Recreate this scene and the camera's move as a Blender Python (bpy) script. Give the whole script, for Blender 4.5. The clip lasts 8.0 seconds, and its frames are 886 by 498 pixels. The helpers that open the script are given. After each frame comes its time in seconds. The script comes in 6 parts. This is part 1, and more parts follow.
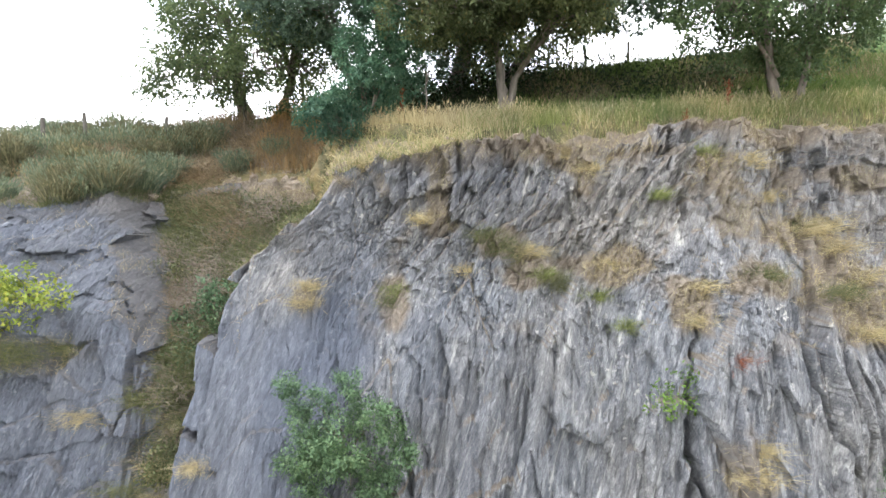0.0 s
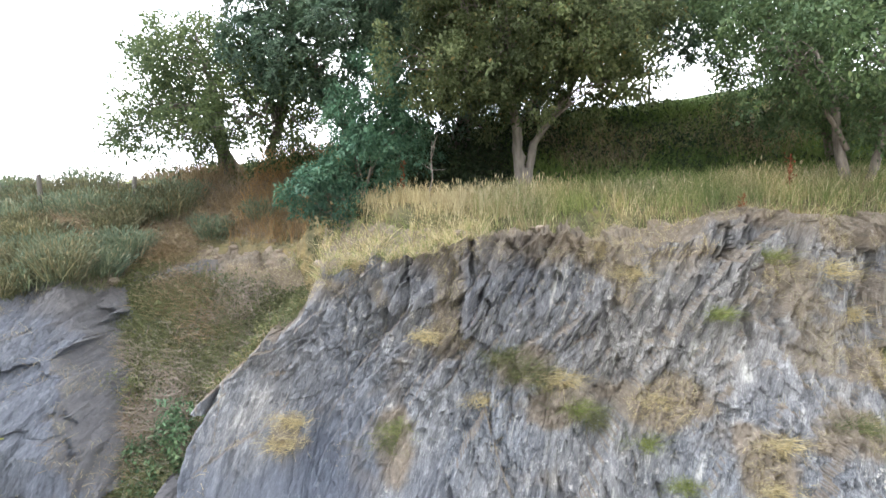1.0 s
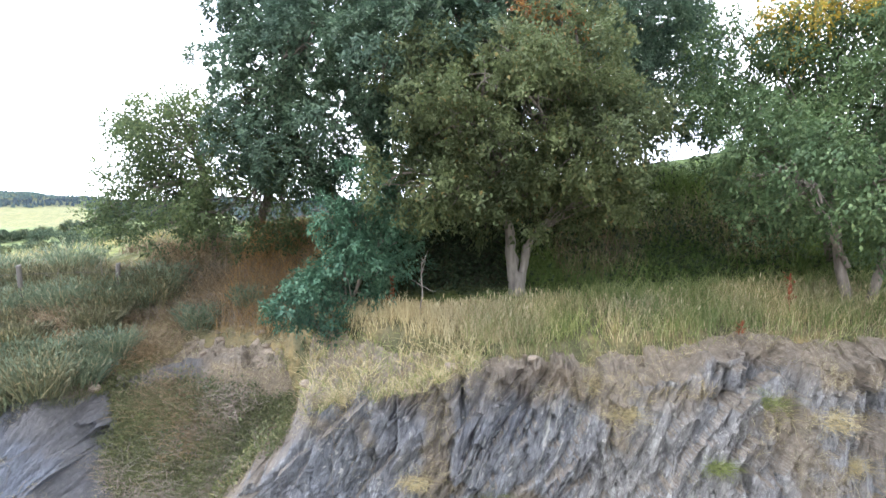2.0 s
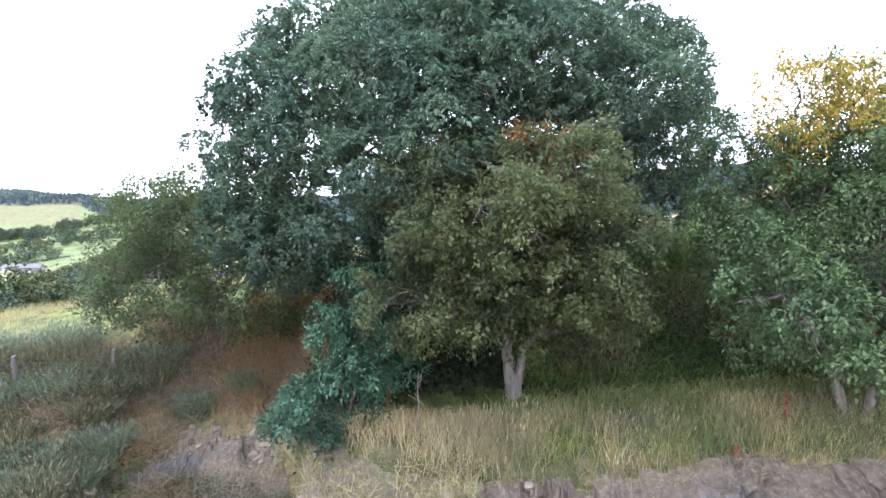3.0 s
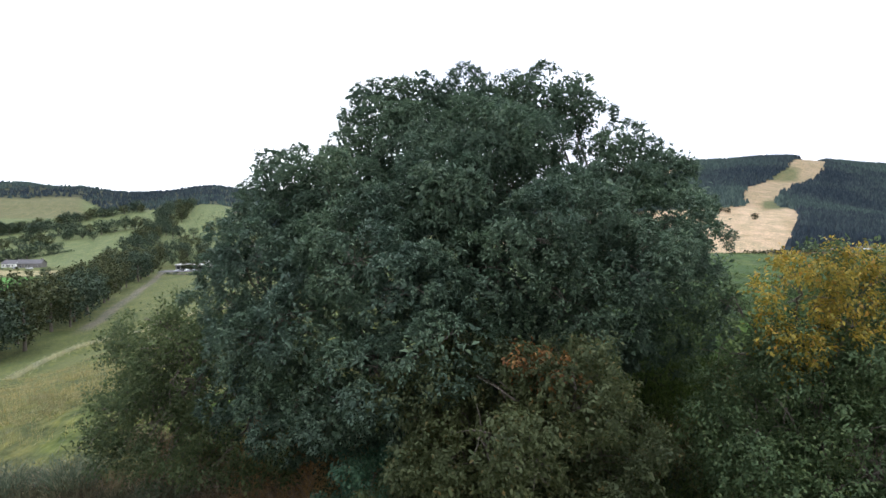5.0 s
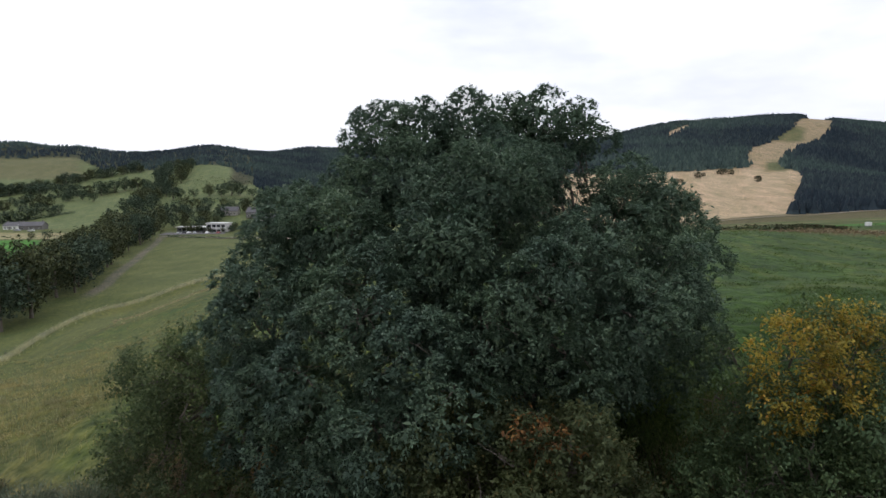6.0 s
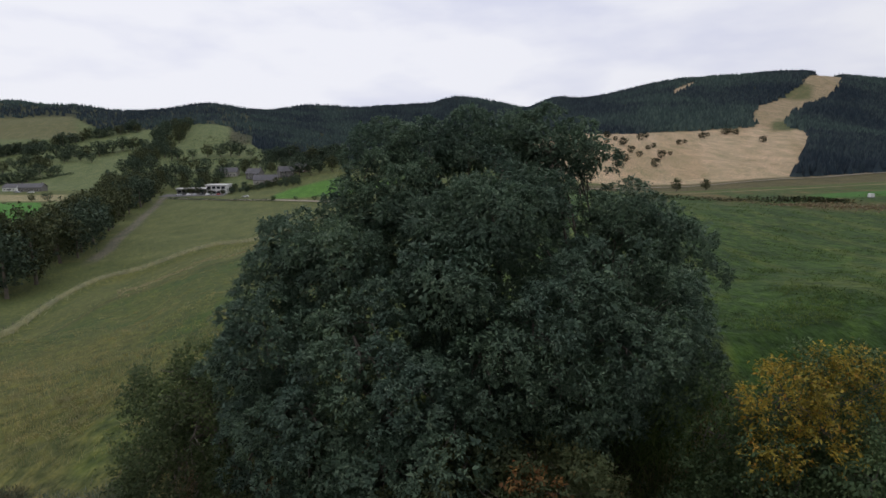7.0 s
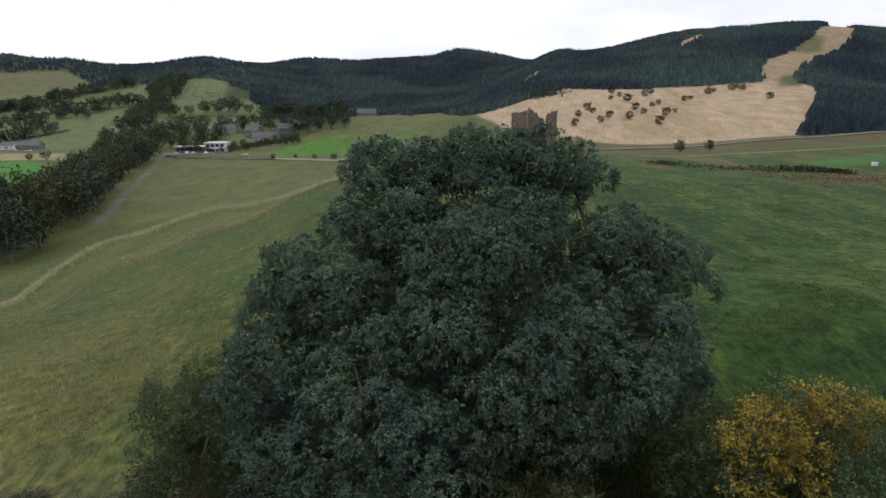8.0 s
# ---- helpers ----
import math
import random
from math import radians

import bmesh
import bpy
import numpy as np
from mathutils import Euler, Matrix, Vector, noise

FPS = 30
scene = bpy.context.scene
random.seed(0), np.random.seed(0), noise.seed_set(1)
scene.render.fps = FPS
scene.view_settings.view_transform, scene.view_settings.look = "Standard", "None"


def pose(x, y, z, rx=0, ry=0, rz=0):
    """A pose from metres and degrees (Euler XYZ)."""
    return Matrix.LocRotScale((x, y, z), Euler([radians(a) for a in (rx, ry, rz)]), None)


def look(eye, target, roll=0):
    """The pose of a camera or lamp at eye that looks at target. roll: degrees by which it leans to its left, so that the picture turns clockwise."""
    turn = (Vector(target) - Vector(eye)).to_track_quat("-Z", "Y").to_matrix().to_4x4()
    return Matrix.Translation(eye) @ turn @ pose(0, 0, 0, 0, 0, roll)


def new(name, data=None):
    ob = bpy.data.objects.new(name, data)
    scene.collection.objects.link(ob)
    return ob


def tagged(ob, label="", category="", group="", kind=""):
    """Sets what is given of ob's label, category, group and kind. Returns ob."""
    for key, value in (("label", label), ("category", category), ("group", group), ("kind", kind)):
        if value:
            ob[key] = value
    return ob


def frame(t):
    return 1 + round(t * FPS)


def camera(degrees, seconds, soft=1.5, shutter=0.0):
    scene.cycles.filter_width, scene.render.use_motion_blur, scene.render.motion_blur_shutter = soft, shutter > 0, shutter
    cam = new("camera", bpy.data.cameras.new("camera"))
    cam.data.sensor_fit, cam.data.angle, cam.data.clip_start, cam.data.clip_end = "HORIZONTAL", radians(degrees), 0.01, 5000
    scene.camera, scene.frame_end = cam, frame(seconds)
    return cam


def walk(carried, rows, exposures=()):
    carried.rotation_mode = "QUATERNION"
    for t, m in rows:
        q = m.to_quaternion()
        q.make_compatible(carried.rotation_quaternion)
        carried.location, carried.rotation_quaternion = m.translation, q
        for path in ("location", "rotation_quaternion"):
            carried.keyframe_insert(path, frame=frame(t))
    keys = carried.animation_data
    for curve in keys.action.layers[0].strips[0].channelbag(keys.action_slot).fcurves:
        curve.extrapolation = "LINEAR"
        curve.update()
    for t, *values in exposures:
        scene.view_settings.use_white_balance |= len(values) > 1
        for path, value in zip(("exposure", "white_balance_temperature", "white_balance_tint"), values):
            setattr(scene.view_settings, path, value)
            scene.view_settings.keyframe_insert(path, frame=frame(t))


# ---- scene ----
cam = camera(77.6, 8.0, 1.5)
METRES, EYE, TILT, LEAN, TURN = 16.0, 6.0, 0.0, 0.0, 0.0
ROWS = [
    (0.0, 0.0, 0.0, 0.0, -0.0, 0.0, -0.0),
    (0.5, -0.0076, 0.0549, 0.0543, 0.01, -0.11, 0.02),
    (1.0, -0.0108, 0.112, 0.1185, -0.12, -0.2, 0.05),
    (1.5, -0.0074, 0.1277, 0.1845, -0.3, -0.26, 0.02),
    (3.0, -0.0024, 0.133, 0.3796, -0.72, -0.76, 0.09),
    (3.5, -0.0022, 0.1338, 0.443, -0.68, -0.91, 0.08),
    (4.0, -0.001, 0.1358, 0.5012, -0.63, -0.9, 0.11),
    (4.5, -0.0004, 0.1394, 0.5558, -0.65, -0.92, 0.12),
    (6.0, -0.0007, 0.1396, 0.7325, -0.53, -5.94, 0.14),
    (6.5, -0.0018, 0.1421, 0.7876, -0.49, -8.13, 0.21),
    (7.0, -0.0002, 0.1445, 0.839, -0.44, -10.19, 0.23),
    (7.5, 0.0033, 0.1456, 0.8957, -0.39, -12.38, 0.28),
    (8.0, 0.006, 0.1472, 0.9522, -0.33, -14.77, 0.34),
]
EXPOSURES = [(0.0, 1.30, 6450, 10), (1.5, 1.34, 6200, 10), (3.0, 1.16, 5700, 17), (3.5, 0.82, 5700, 16), (4.0, 0.46, 5950, 13), (4.5, 0.08, 6050, 12), (6.0, -1.22, 6300, 12), (7.0, -1.62, 6350, 13), (7.5, -1.53, 6350, 14), (8.0, -1.27, 6300, 13)]
walk(cam, [(t, pose(0, 0, EYE, TILT, LEAN, TURN) @ pose(METRES * x, METRES * y, METRES * z, 90 + pitch, roll, yaw)) for t, x, y, z, yaw, pitch, roll in ROWS], EXPOSURES)

# ---------- world and sun: bright overcast ----------
SUN_UP, SUN_ROT = radians(60), radians(-25)
world = bpy.data.worlds.new("sky")
scene.world = world
world.use_nodes = True
wn = world.node_tree
wn.nodes.clear()
sky = wn.nodes.new("ShaderNodeTexSky")
sky.sky_type, sky.sun_disc = "NISHITA", False
sky.sun_elevation, sky.sun_rotation = SUN_UP, SUN_ROT
sky_bg = wn.nodes.new("ShaderNodeBackground")
sky_bg.inputs["Strength"].default_value = 0.10
wn.links.new(sky.outputs[0], sky_bg.inputs["Color"])
co = wn.nodes.new("ShaderNodeTexCoord")
mp = wn.nodes.new("ShaderNodeMapping")
mp.inputs["Scale"].default_value = (2.2, 2.2, 7.0)
wn.links.new(co.outputs["Generated"], mp.inputs["Vector"])
cl = wn.nodes.new("ShaderNodeTexNoise")
cl.inputs["Scale"].default_value, cl.inputs["Detail"].default_value, cl.inputs["Roughness"].default_value = 1.3, 5.0, 0.5
wn.links.new(mp.outputs[0], cl.inputs["Vector"])
cr = wn.nodes.new("ShaderNodeValToRGB")
cr.color_ramp.elements[0].position, cr.color_ramp.elements[0].color = 0.28, (0.72, 0.75, 0.90, 1)
cr.color_ramp.elements[1].position, cr.color_ramp.elements[1].color = 0.52, (0.985, 0.995, 1.03, 1)
wn.links.new(cl.outputs[0], cr.inputs[0])
cloud_bg = wn.nodes.new("ShaderNodeBackground")
wn.links.new(cr.outputs[0], cloud_bg.inputs["Color"])
# the cloud is brighter round the hidden sun, which stands ahead and to the left
dotp = wn.nodes.new("ShaderNodeVectorMath")
dotp.operation = "DOT_PRODUCT"
dotp.inputs[1].default_value = (-0.28, 0.60, 0.75)
wn.links.new(co.outputs["Generated"], dotp.inputs[0])
glow = wn.nodes.new("ShaderNodeMapRange")
glow.interpolation_type = "SMOOTHSTEP"
for k, v in enumerate((-0.6, 0.9, 1.95, 2.95)):
    glow.inputs[k + 1].default_value = v
wn.links.new(dotp.outputs["Value"], glow.inputs[0])
wn.links.new(glow.outputs[0], cloud_bg.inputs["Strength"])
wmix = wn.nodes.new("ShaderNodeMixShader")
wmix.inputs[0].default_value = 0.9
wn.links.new(sky_bg.outputs[0], wmix.inputs[1])
wn.links.new(cloud_bg.outputs[0], wmix.inputs[2])
wo = wn.nodes.new("ShaderNodeOutputWorld")
wn.links.new(wmix.outputs[0], wo.inputs[0])
sun = new("sun", bpy.data.lights.new("sun", "SUN"))
sun.data.energy, sun.data.angle, sun.data.color = 0.6, radians(35), (1.0, 0.97, 0.92)
sun.matrix_world = look((-22, 57, 98), (0, 10, 8))


# ---------- number tools ----------
def smooth(a, b, x):
    k = np.clip((np.asarray(x, float) - a) / (b - a), 0, 1)
    return k * k * (3 - 2 * k)


def hashed(i, j, seed):
    n = (i.astype(np.int64) * 374761393 + j.astype(np.int64) * 668265263 + seed * 2147483647) & 0xFFFFFFFF
    n = ((n ^ (n >> 13)) * 1274126177) & 0xFFFFFFFF
    n = ((n ^ (n >> 16)) * 2246822519) & 0xFFFFFFFF
    return ((n ^ (n >> 15)) & 0xFFFFFF) / float(0xFFFFFF)


def vnoise(x, y, seed=0):
    """Smooth value noise, -1 to 1."""
    x, y = np.broadcast_arrays(np.asarray(x, float), np.asarray(y, float))
    i, j = np.floor(x), np.floor(y)
    a, b = x - i, y - j
    a, b = a * a * (3 - 2 * a), b * b * (3 - 2 * b)
    h = lambda p, q: hashed(i + p, j + q, seed)
    return 2 * ((h(0, 0) * (1 - a) + h(1, 0) * a) * (1 - b) + (h(0, 1) * (1 - a) + h(1, 1) * a) * b) - 1


def fbm(x, y, seed=0, octaves=4):
    total, amp, norm = 0, 1.0, 0
    for k in range(octaves):
        total = total + amp * vnoise(np.asarray(x) * 2 ** k + 17.3 * k, np.asarray(y) * 2 ** k - 9.1 * k, seed + k)
        norm, amp = norm + amp, amp * 0.5
    return total / norm


def cells(x, y, seed):
    """Nearest jittered cell: its two hashes, the offset to its middle and the gap to the next nearest."""
    i0, j0 = np.floor(x), np.floor(y)
    best, second = np.full(x.shape, 9.0), np.full(x.shape, 9.0)
    bi, bj, bx, by = i0.copy(), j0.copy(), x * 0, y * 0
    for p in (-1, 0, 1):
        for q in (-1, 0, 1):
            i, j = i0 + p, j0 + q
            dx, dy = x - (i + hashed(i, j, seed)), y - (j + hashed(i, j, seed + 1))
            d = np.hypot(dx, dy)
            near = d < best
            second = np.where(near, best, np.minimum(second, d))
            best = np.where(near, d, best)
            bi, bj = np.where(near, i, bi), np.where(near, j, bj)
            bx, by = np.where(near, dx, bx), np.where(near, dy, by)
    return hashed(bi, bj, seed + 2), hashed(bi, bj, seed + 3), hashed(bi, bj, seed + 4), bx, by, second - best


def fast_mesh(name, verts, faces, materials, smooth_faces=False):
    """A mesh from arrays: faces is n x 3 or n x 4."""
    me = bpy.data.meshes.new(name)
    verts, faces = np.ascontiguousarray(verts, np.float32), np.ascontiguousarray(faces, np.int32)
    n, k = faces.shape
    me.vertices.add(len(verts))
    me.vertices.foreach_set("co", verts.ravel())
    me.loops.add(n * k)
    me.loops.foreach_set("vertex_index", faces.ravel())
    me.polygons.add(n)
    me.polygons.foreach_set("loop_start", np.arange(0, n * k, k, dtype=np.int32))
    me.polygons.foreach_set("use_smooth", np.full(n, smooth_faces))
    me.update(calc_edges=True)
    for m in materials if isinstance(materials, (list, tuple)) else [materials]:
        me.materials.append(m)
    return me


def grid_faces(rows, cols):
    k = np.arange(rows * cols).reshape(rows, cols)
    return np.stack([k[:-1, :-1].ravel(), k[:-1, 1:].ravel(), k[1:, 1:].ravel(), k[1:, :-1].ravel()], 1)


def under(ob, parent):
    ob.parent = parent
    return ob


def part(name, bm, material, parent, label=""):
    me = bpy.data.meshes.new(name)
    bm.to_mesh(me)
    bm.free()
    me.materials.append(material)
    ob = under(new(name, me), parent)
    return tagged(ob, label) if label else ob


def empty(name, place, turn=0.0):
    ob = new(name)
    ob.empty_display_size = 0.2
    ob.matrix_world = pose(*place, 0, 0, turn)
    return ob

# ---------- materials ----------
def material(name, rough=0.8, spec=0.3):
    m = bpy.data.materials.new(name)
    m.use_nodes = True
    nt = m.node_tree
    b = nt.nodes["Principled BSDF"]
    b.inputs["Roughness"].default_value = rough
    b.inputs["Specular IOR Level"].default_value = spec
    return m, nt, b


def noise_node(nt, scale, detail=4.0, rough=0.55, stretch=None, turn=(0, 0, 0)):
    c = nt.nodes.new("ShaderNodeTexCoord")
    n = nt.nodes.new("ShaderNodeTexNoise")
    n.inputs["Scale"].default_value, n.inputs["Detail"].default_value, n.inputs["Roughness"].default_value = scale, detail, rough
    src = c.outputs["Object"]
    if stretch:
        mpn = nt.nodes.new("ShaderNodeMapping")
        mpn.inputs["Rotation"].default_value = turn
        nt.links.new(src, mpn.inputs["Vector"])
        mp2 = nt.nodes.new("ShaderNodeMapping")
        mp2.inputs["Scale"].default_value = stretch
        nt.links.new(mpn.outputs[0], mp2.inputs["Vector"])
        src = mp2.outputs[0]
    nt.links.new(src, n.inputs["Vector"])
    return n.outputs[0]


def ramp(nt, fac, stops):
    r = nt.nodes.new("ShaderNodeValToRGB")
    e = r.color_ramp.elements
    while len(e) < len(stops):
        e.new(0.5)
    for k, (p, c) in enumerate(stops):
        e[k].position, e[k].color = p, (*c, 1) if len(c) == 3 else c
    nt.links.new(fac, r.inputs[0])
    return r.outputs[0]


def mixed(nt, fac, a, b, how="MIX"):
    m = nt.nodes.new("ShaderNodeMix")
    m.data_type, m.blend_type = "RGBA", how
    for value, k in ((fac, 0), (a, 6), (b, 7)):
        if isinstance(value, (int, float)):
            m.inputs[k].default_value = value
        elif isinstance(value, tuple):
            m.inputs[k].default_value = (*value, 1)
        else:
            nt.links.new(value, m.inputs[k])
    return m.outputs[2]


def bump(nt, b, height, strength, distance):
    n = nt.nodes.new("ShaderNodeBump")
    n.inputs["Strength"].default_value, n.inputs["Distance"].default_value = strength, distance
    nt.links.new(height, n.inputs["Height"])
    nt.links.new(n.outputs[0], b.inputs["Normal"])


def attribute(nt, name, out="Color"):
    a = nt.nodes.new("ShaderNodeAttribute")
    a.attribute_name = name
    return a.outputs[out]


def leaf_material(name, stops, through_light=0.35, rough=0.55, spec=0.3):
    """Leaves: each island takes its own tone; light passes through."""
    m, nt, b = material(name, rough, spec)
    g = nt.nodes.new("ShaderNodeNewGeometry")
    tone = ramp(nt, g.outputs["Random Per Island"], stops)
    # noise patches put warm lit and bluish shaded tones into the colour
    patch = noise_node(nt, 0.55, 3.0)
    shade = ramp(nt, patch, [(0.3, (0.68, 0.74, 0.78)), (0.7, (1.28, 1.24, 1.04))])
    col = mixed(nt, 1.0, tone, shade, "MULTIPLY")
    nt.links.new(col, b.inputs["Base Color"])
    t = nt.nodes.new("ShaderNodeBsdfTranslucent")
    nt.links.new(col, t.inputs["Color"])
    mx = nt.nodes.new("ShaderNodeMixShader")
    mx.inputs[0].default_value = through_light
    nt.links.new(b.outputs[0], mx.inputs[1])
    nt.links.new(t.outputs[0], mx.inputs[2])
    nt.links.new(mx.outputs[0], nt.nodes["Material Output"].inputs[0])
    return m


def plain(name, a, b2, scale=8.0, rough=0.85, bump_by=0.0, stretch=None):
    m, nt, b = material(name, rough)
    n = noise_node(nt, scale, 6.0, 0.6, stretch)
    big = noise_node(nt, scale * 0.13, 2.0)
    c = ramp(nt, n, [(0.3, a), (0.7, b2)])
    c = mixed(nt, 1.0, c, ramp(nt, big, [(0.3, (0.85, 0.85, 0.85)), (0.7, (1.12, 1.1, 1.08))]), "MULTIPLY")
    nt.links.new(c, b.inputs["Base Color"])
    if bump_by:
        bump(nt, b, n, 0.8, bump_by)
    return m


# land cover: the colour of what grows, by the sheet's own attribute, with grain on it
M_LAND, nt, b = material("land_cover", 0.95)
grain = ramp(nt, noise_node(nt, 1.5, 9.0, 0.75), [(0.34, (0.36, 0.44, 0.36)), (0.5, (0.95, 0.97, 0.95)), (0.66, (1.62, 1.5, 1.3))])
patchy = ramp(nt, noise_node(nt, 0.16, 6.0, 0.62, (1.0, 0.4, 1.0)), [(0.32, (0.72, 0.80, 0.66)), (0.68, (1.28, 1.18, 1.12))])
c = mixed(nt, 1.0, attribute(nt, "cover"), grain, "MULTIPLY")
c = mixed(nt, 1.0, c, patchy, "MULTIPLY")
tussock = noise_node(nt, 2.4, 3.0, 0.6, (1.0, 0.5, 1.0))
c = mixed(nt, 1.0, c, ramp(nt, tussock, [(0.36, (0.66, 0.74, 0.62)), (0.5, (0.98, 0.99, 0.95)), (0.63, (1.34, 1.26, 1.1))]), "MULTIPLY")
nt.links.new(c, b.inputs["Base Color"])
bump(nt, b, tussock, 1.0, 0.30)

# conifers: stands of differing age and tone, distance haze put into their blue
M_HAZY_STAND, nt, b = material("hazy_conifer_stand", 0.85)
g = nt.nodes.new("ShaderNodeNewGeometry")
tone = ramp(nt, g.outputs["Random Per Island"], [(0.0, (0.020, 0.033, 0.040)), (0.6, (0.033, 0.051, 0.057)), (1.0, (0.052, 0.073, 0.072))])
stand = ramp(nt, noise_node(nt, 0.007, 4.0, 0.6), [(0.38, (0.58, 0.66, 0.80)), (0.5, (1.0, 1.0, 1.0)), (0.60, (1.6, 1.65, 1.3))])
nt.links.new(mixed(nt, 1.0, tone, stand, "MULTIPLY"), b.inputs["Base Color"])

# slate: grey-blue and brown beds, fine streaks along the cleavage, lichen, soil on the ledges
M_ROCK, nt, b = material("slate_rock", 0.75)
CLEAVE = (0.0, radians(-19), 0.0)
streak = noise_node(nt, 2.2, 8.0, 0.65, (4.5, 2.0, 1.1), CLEAVE)
fine = noise_node(nt, 9.0, 8.0, 0.75, (6.0, 2.0, 1.0), CLEAVE)
beds = noise_node(nt, 0.45, 3.0, 0.5, (1.6, 1.0, 0.7), CLEAVE)
base = ramp(nt, streak, [(0.24, (0.10, 0.104, 0.11)), (0.44, (0.185, 0.19, 0.20)), (0.6, (0.25, 0.253, 0.26)), (0.78, (0.37, 0.37, 0.368))])
tint = ramp(nt, beds, [(0.34, (0.86, 0.91, 0.98)), (0.5, (0.97, 0.98, 1.0)), (0.70, (1.06, 1.02, 0.96))])
c = mixed(nt, 1.0, base, tint, "MULTIPLY")
grit = ramp(nt, fine, [(0.3, (0.42, 0.42, 0.42)), (0.5, (0.96, 0.96, 0.95)), (0.7, (1.55, 1.54, 1.5))])
c = mixed(nt, 1.0, c, grit, "MULTIPLY")
vein = ramp(nt, noise_node(nt, 1.1, 6.0, 0.6, (9.0, 2.0, 0.55), CLEAVE), [(0.60, (0, 0, 0)), (0.66, (1, 1, 1))])
vein_zone = ramp(nt, noise_node(nt, 0.5, 2.0), [(0.40, (0.1, 0.1, 0.1)), (0.55, (1, 1, 1))])
c = mixed(nt, mixed(nt, 1.0, vein, vein_zone, "MULTIPLY"), c, (0.40, 0.40, 0.38))
fleck = ramp(nt, noise_node(nt, 4.0, 5.0, 0.62, (6.0, 2.0, 0.7), CLEAVE), [(0.585, (0, 0, 0)), (0.63, (1, 1, 1))])
fleck_zone = ramp(nt, noise_node(nt, 0.8, 3.0, 0.6, (1.3, 1.0, 0.5), CLEAVE), [(0.42, (0.03, 0.03, 0.03)), (0.60, (0.6, 0.6, 0.6))])
c = mixed(nt, mixed(nt, 1.0, fleck, fleck_zone, "MULTIPLY"), c, (0.47, 0.475, 0.47))
crack = ramp(nt, noise_node(nt, 2.6, 4.0, 0.6, (7.0, 2.0, 0.8), CLEAVE), [(0.485, (1, 1, 1)), (0.50, (0.30, 0.30, 0.31)), (0.515, (1, 1, 1))])
c = mixed(nt, 0.6, c, mixed(nt, 1.0, c, crack, "MULTIPLY"))
lichen = ramp(nt, noise_node(nt, 9.0, 5.0, 0.6), [(0.61, (0, 0, 0)), (0.65, (1, 1, 1))])
lichen_zone = ramp(nt, noise_node(nt, 0.6, 3.0), [(0.42, (0.15, 0.15, 0.15)), (0.6, (1, 1, 1))])
c = mixed(nt, mixed(nt, 1.0, lichen, lichen_zone, "MULTIPLY"), c, (0.44, 0.43, 0.40))
shard_at = nt.nodes.new("ShaderNodeMapping")
shard_at.inputs["Rotation"].default_value, shard_at.inputs["Scale"].default_value = CLEAVE, (3.0, 1.2, 0.85)
nt.links.new(nt.nodes.new("ShaderNodeTexCoord").outputs["Object"], shard_at.inputs["Vector"])
shard = nt.nodes.new("ShaderNodeTexVoronoi")
shard.inputs["Scale"].default_value = 4.6
nt.links.new(shard_at.outputs[0], shard.inputs["Vector"])
c = mixed(nt, 1.0, c, ramp(nt, shard.outputs["Color"], [(0.1, (0.74, 0.75, 0.77)), (0.5, (1.0, 1.0, 1.0)), (0.9, (1.24, 1.23, 1.2))]), "MULTIPLY")
soil = ramp(nt, noise_node(nt, 9.0, 8.0, 0.7), [(0.3, (0.11, 0.088, 0.062)), (0.55, (0.225, 0.182, 0.132)), (0.75, (0.37, 0.315, 0.245))])
c = mixed(nt, attribute(nt, "soil", "Fac"), c, soil)
c = mixed(nt, attribute(nt, "dark_tone", "Fac"), c, mixed(nt, 0.5, mixed(nt, 1.0, c, (0.54, 0.60, 0.72), "MULTIPLY"), (0.115, 0.125, 0.148)))
nt.links.new(c, b.inputs["Base Color"])
relief = nt.nodes.new("ShaderNodeMath")
relief.operation = "MULTIPLY_ADD"
nt.links.new(shard.outputs["Distance"], relief.inputs[0])
relief.inputs[1].default_value = -0.7
nt.links.new(fine, relief.inputs[2])
bump(nt, b, relief.outputs[0], 1.0, 0.06)

M_BARK = plain("grey_bark", (0.09, 0.075, 0.06), (0.24, 0.21, 0.18), 14.0, 0.9, 0.02, (1, 1, 0.25))
M_BARK_PALE = plain("pale_bark", (0.11, 0.098, 0.085), (0.25, 0.225, 0.195), 12.0, 0.9, 0.02, (1, 1, 0.25))
M_TWIG = plain("dead_twig", (0.15, 0.125, 0.10), (0.34, 0.295, 0.245), 12.0, 0.9)
M_ASH = leaf_material("ash_leaf", [(0.0, (0.055, 0.095, 0.065)), (0.5, (0.102, 0.164, 0.110)), (0.85, (0.152, 0.224, 0.152)), (1.0, (0.21, 0.275, 0.185))], 0.34, 0.5, 0.4)
M_APPLE = leaf_material("apple_leaf", [(0.0, (0.085, 0.108, 0.052)), (0.6, (0.138, 0.168, 0.078)), (0.94, (0.185, 0.21, 0.105)), (1.0, (0.22, 0.16, 0.06))], 0.5, 0.6, 0.3)
M_HAW = leaf_material("hawthorn_leaf", [(0.0, (0.066, 0.108, 0.052)), (0.6, (0.112, 0.172, 0.080)), (1.0, (0.165, 0.215, 0.10))], 0.35, 0.6, 0.25)
M_ELDER = leaf_material("elder_leaf", [(0.0, (0.05, 0.115, 0.075)), (0.6, (0.085, 0.175, 0.112)), (1.0, (0.14, 0.24, 0.15))], 0.3)
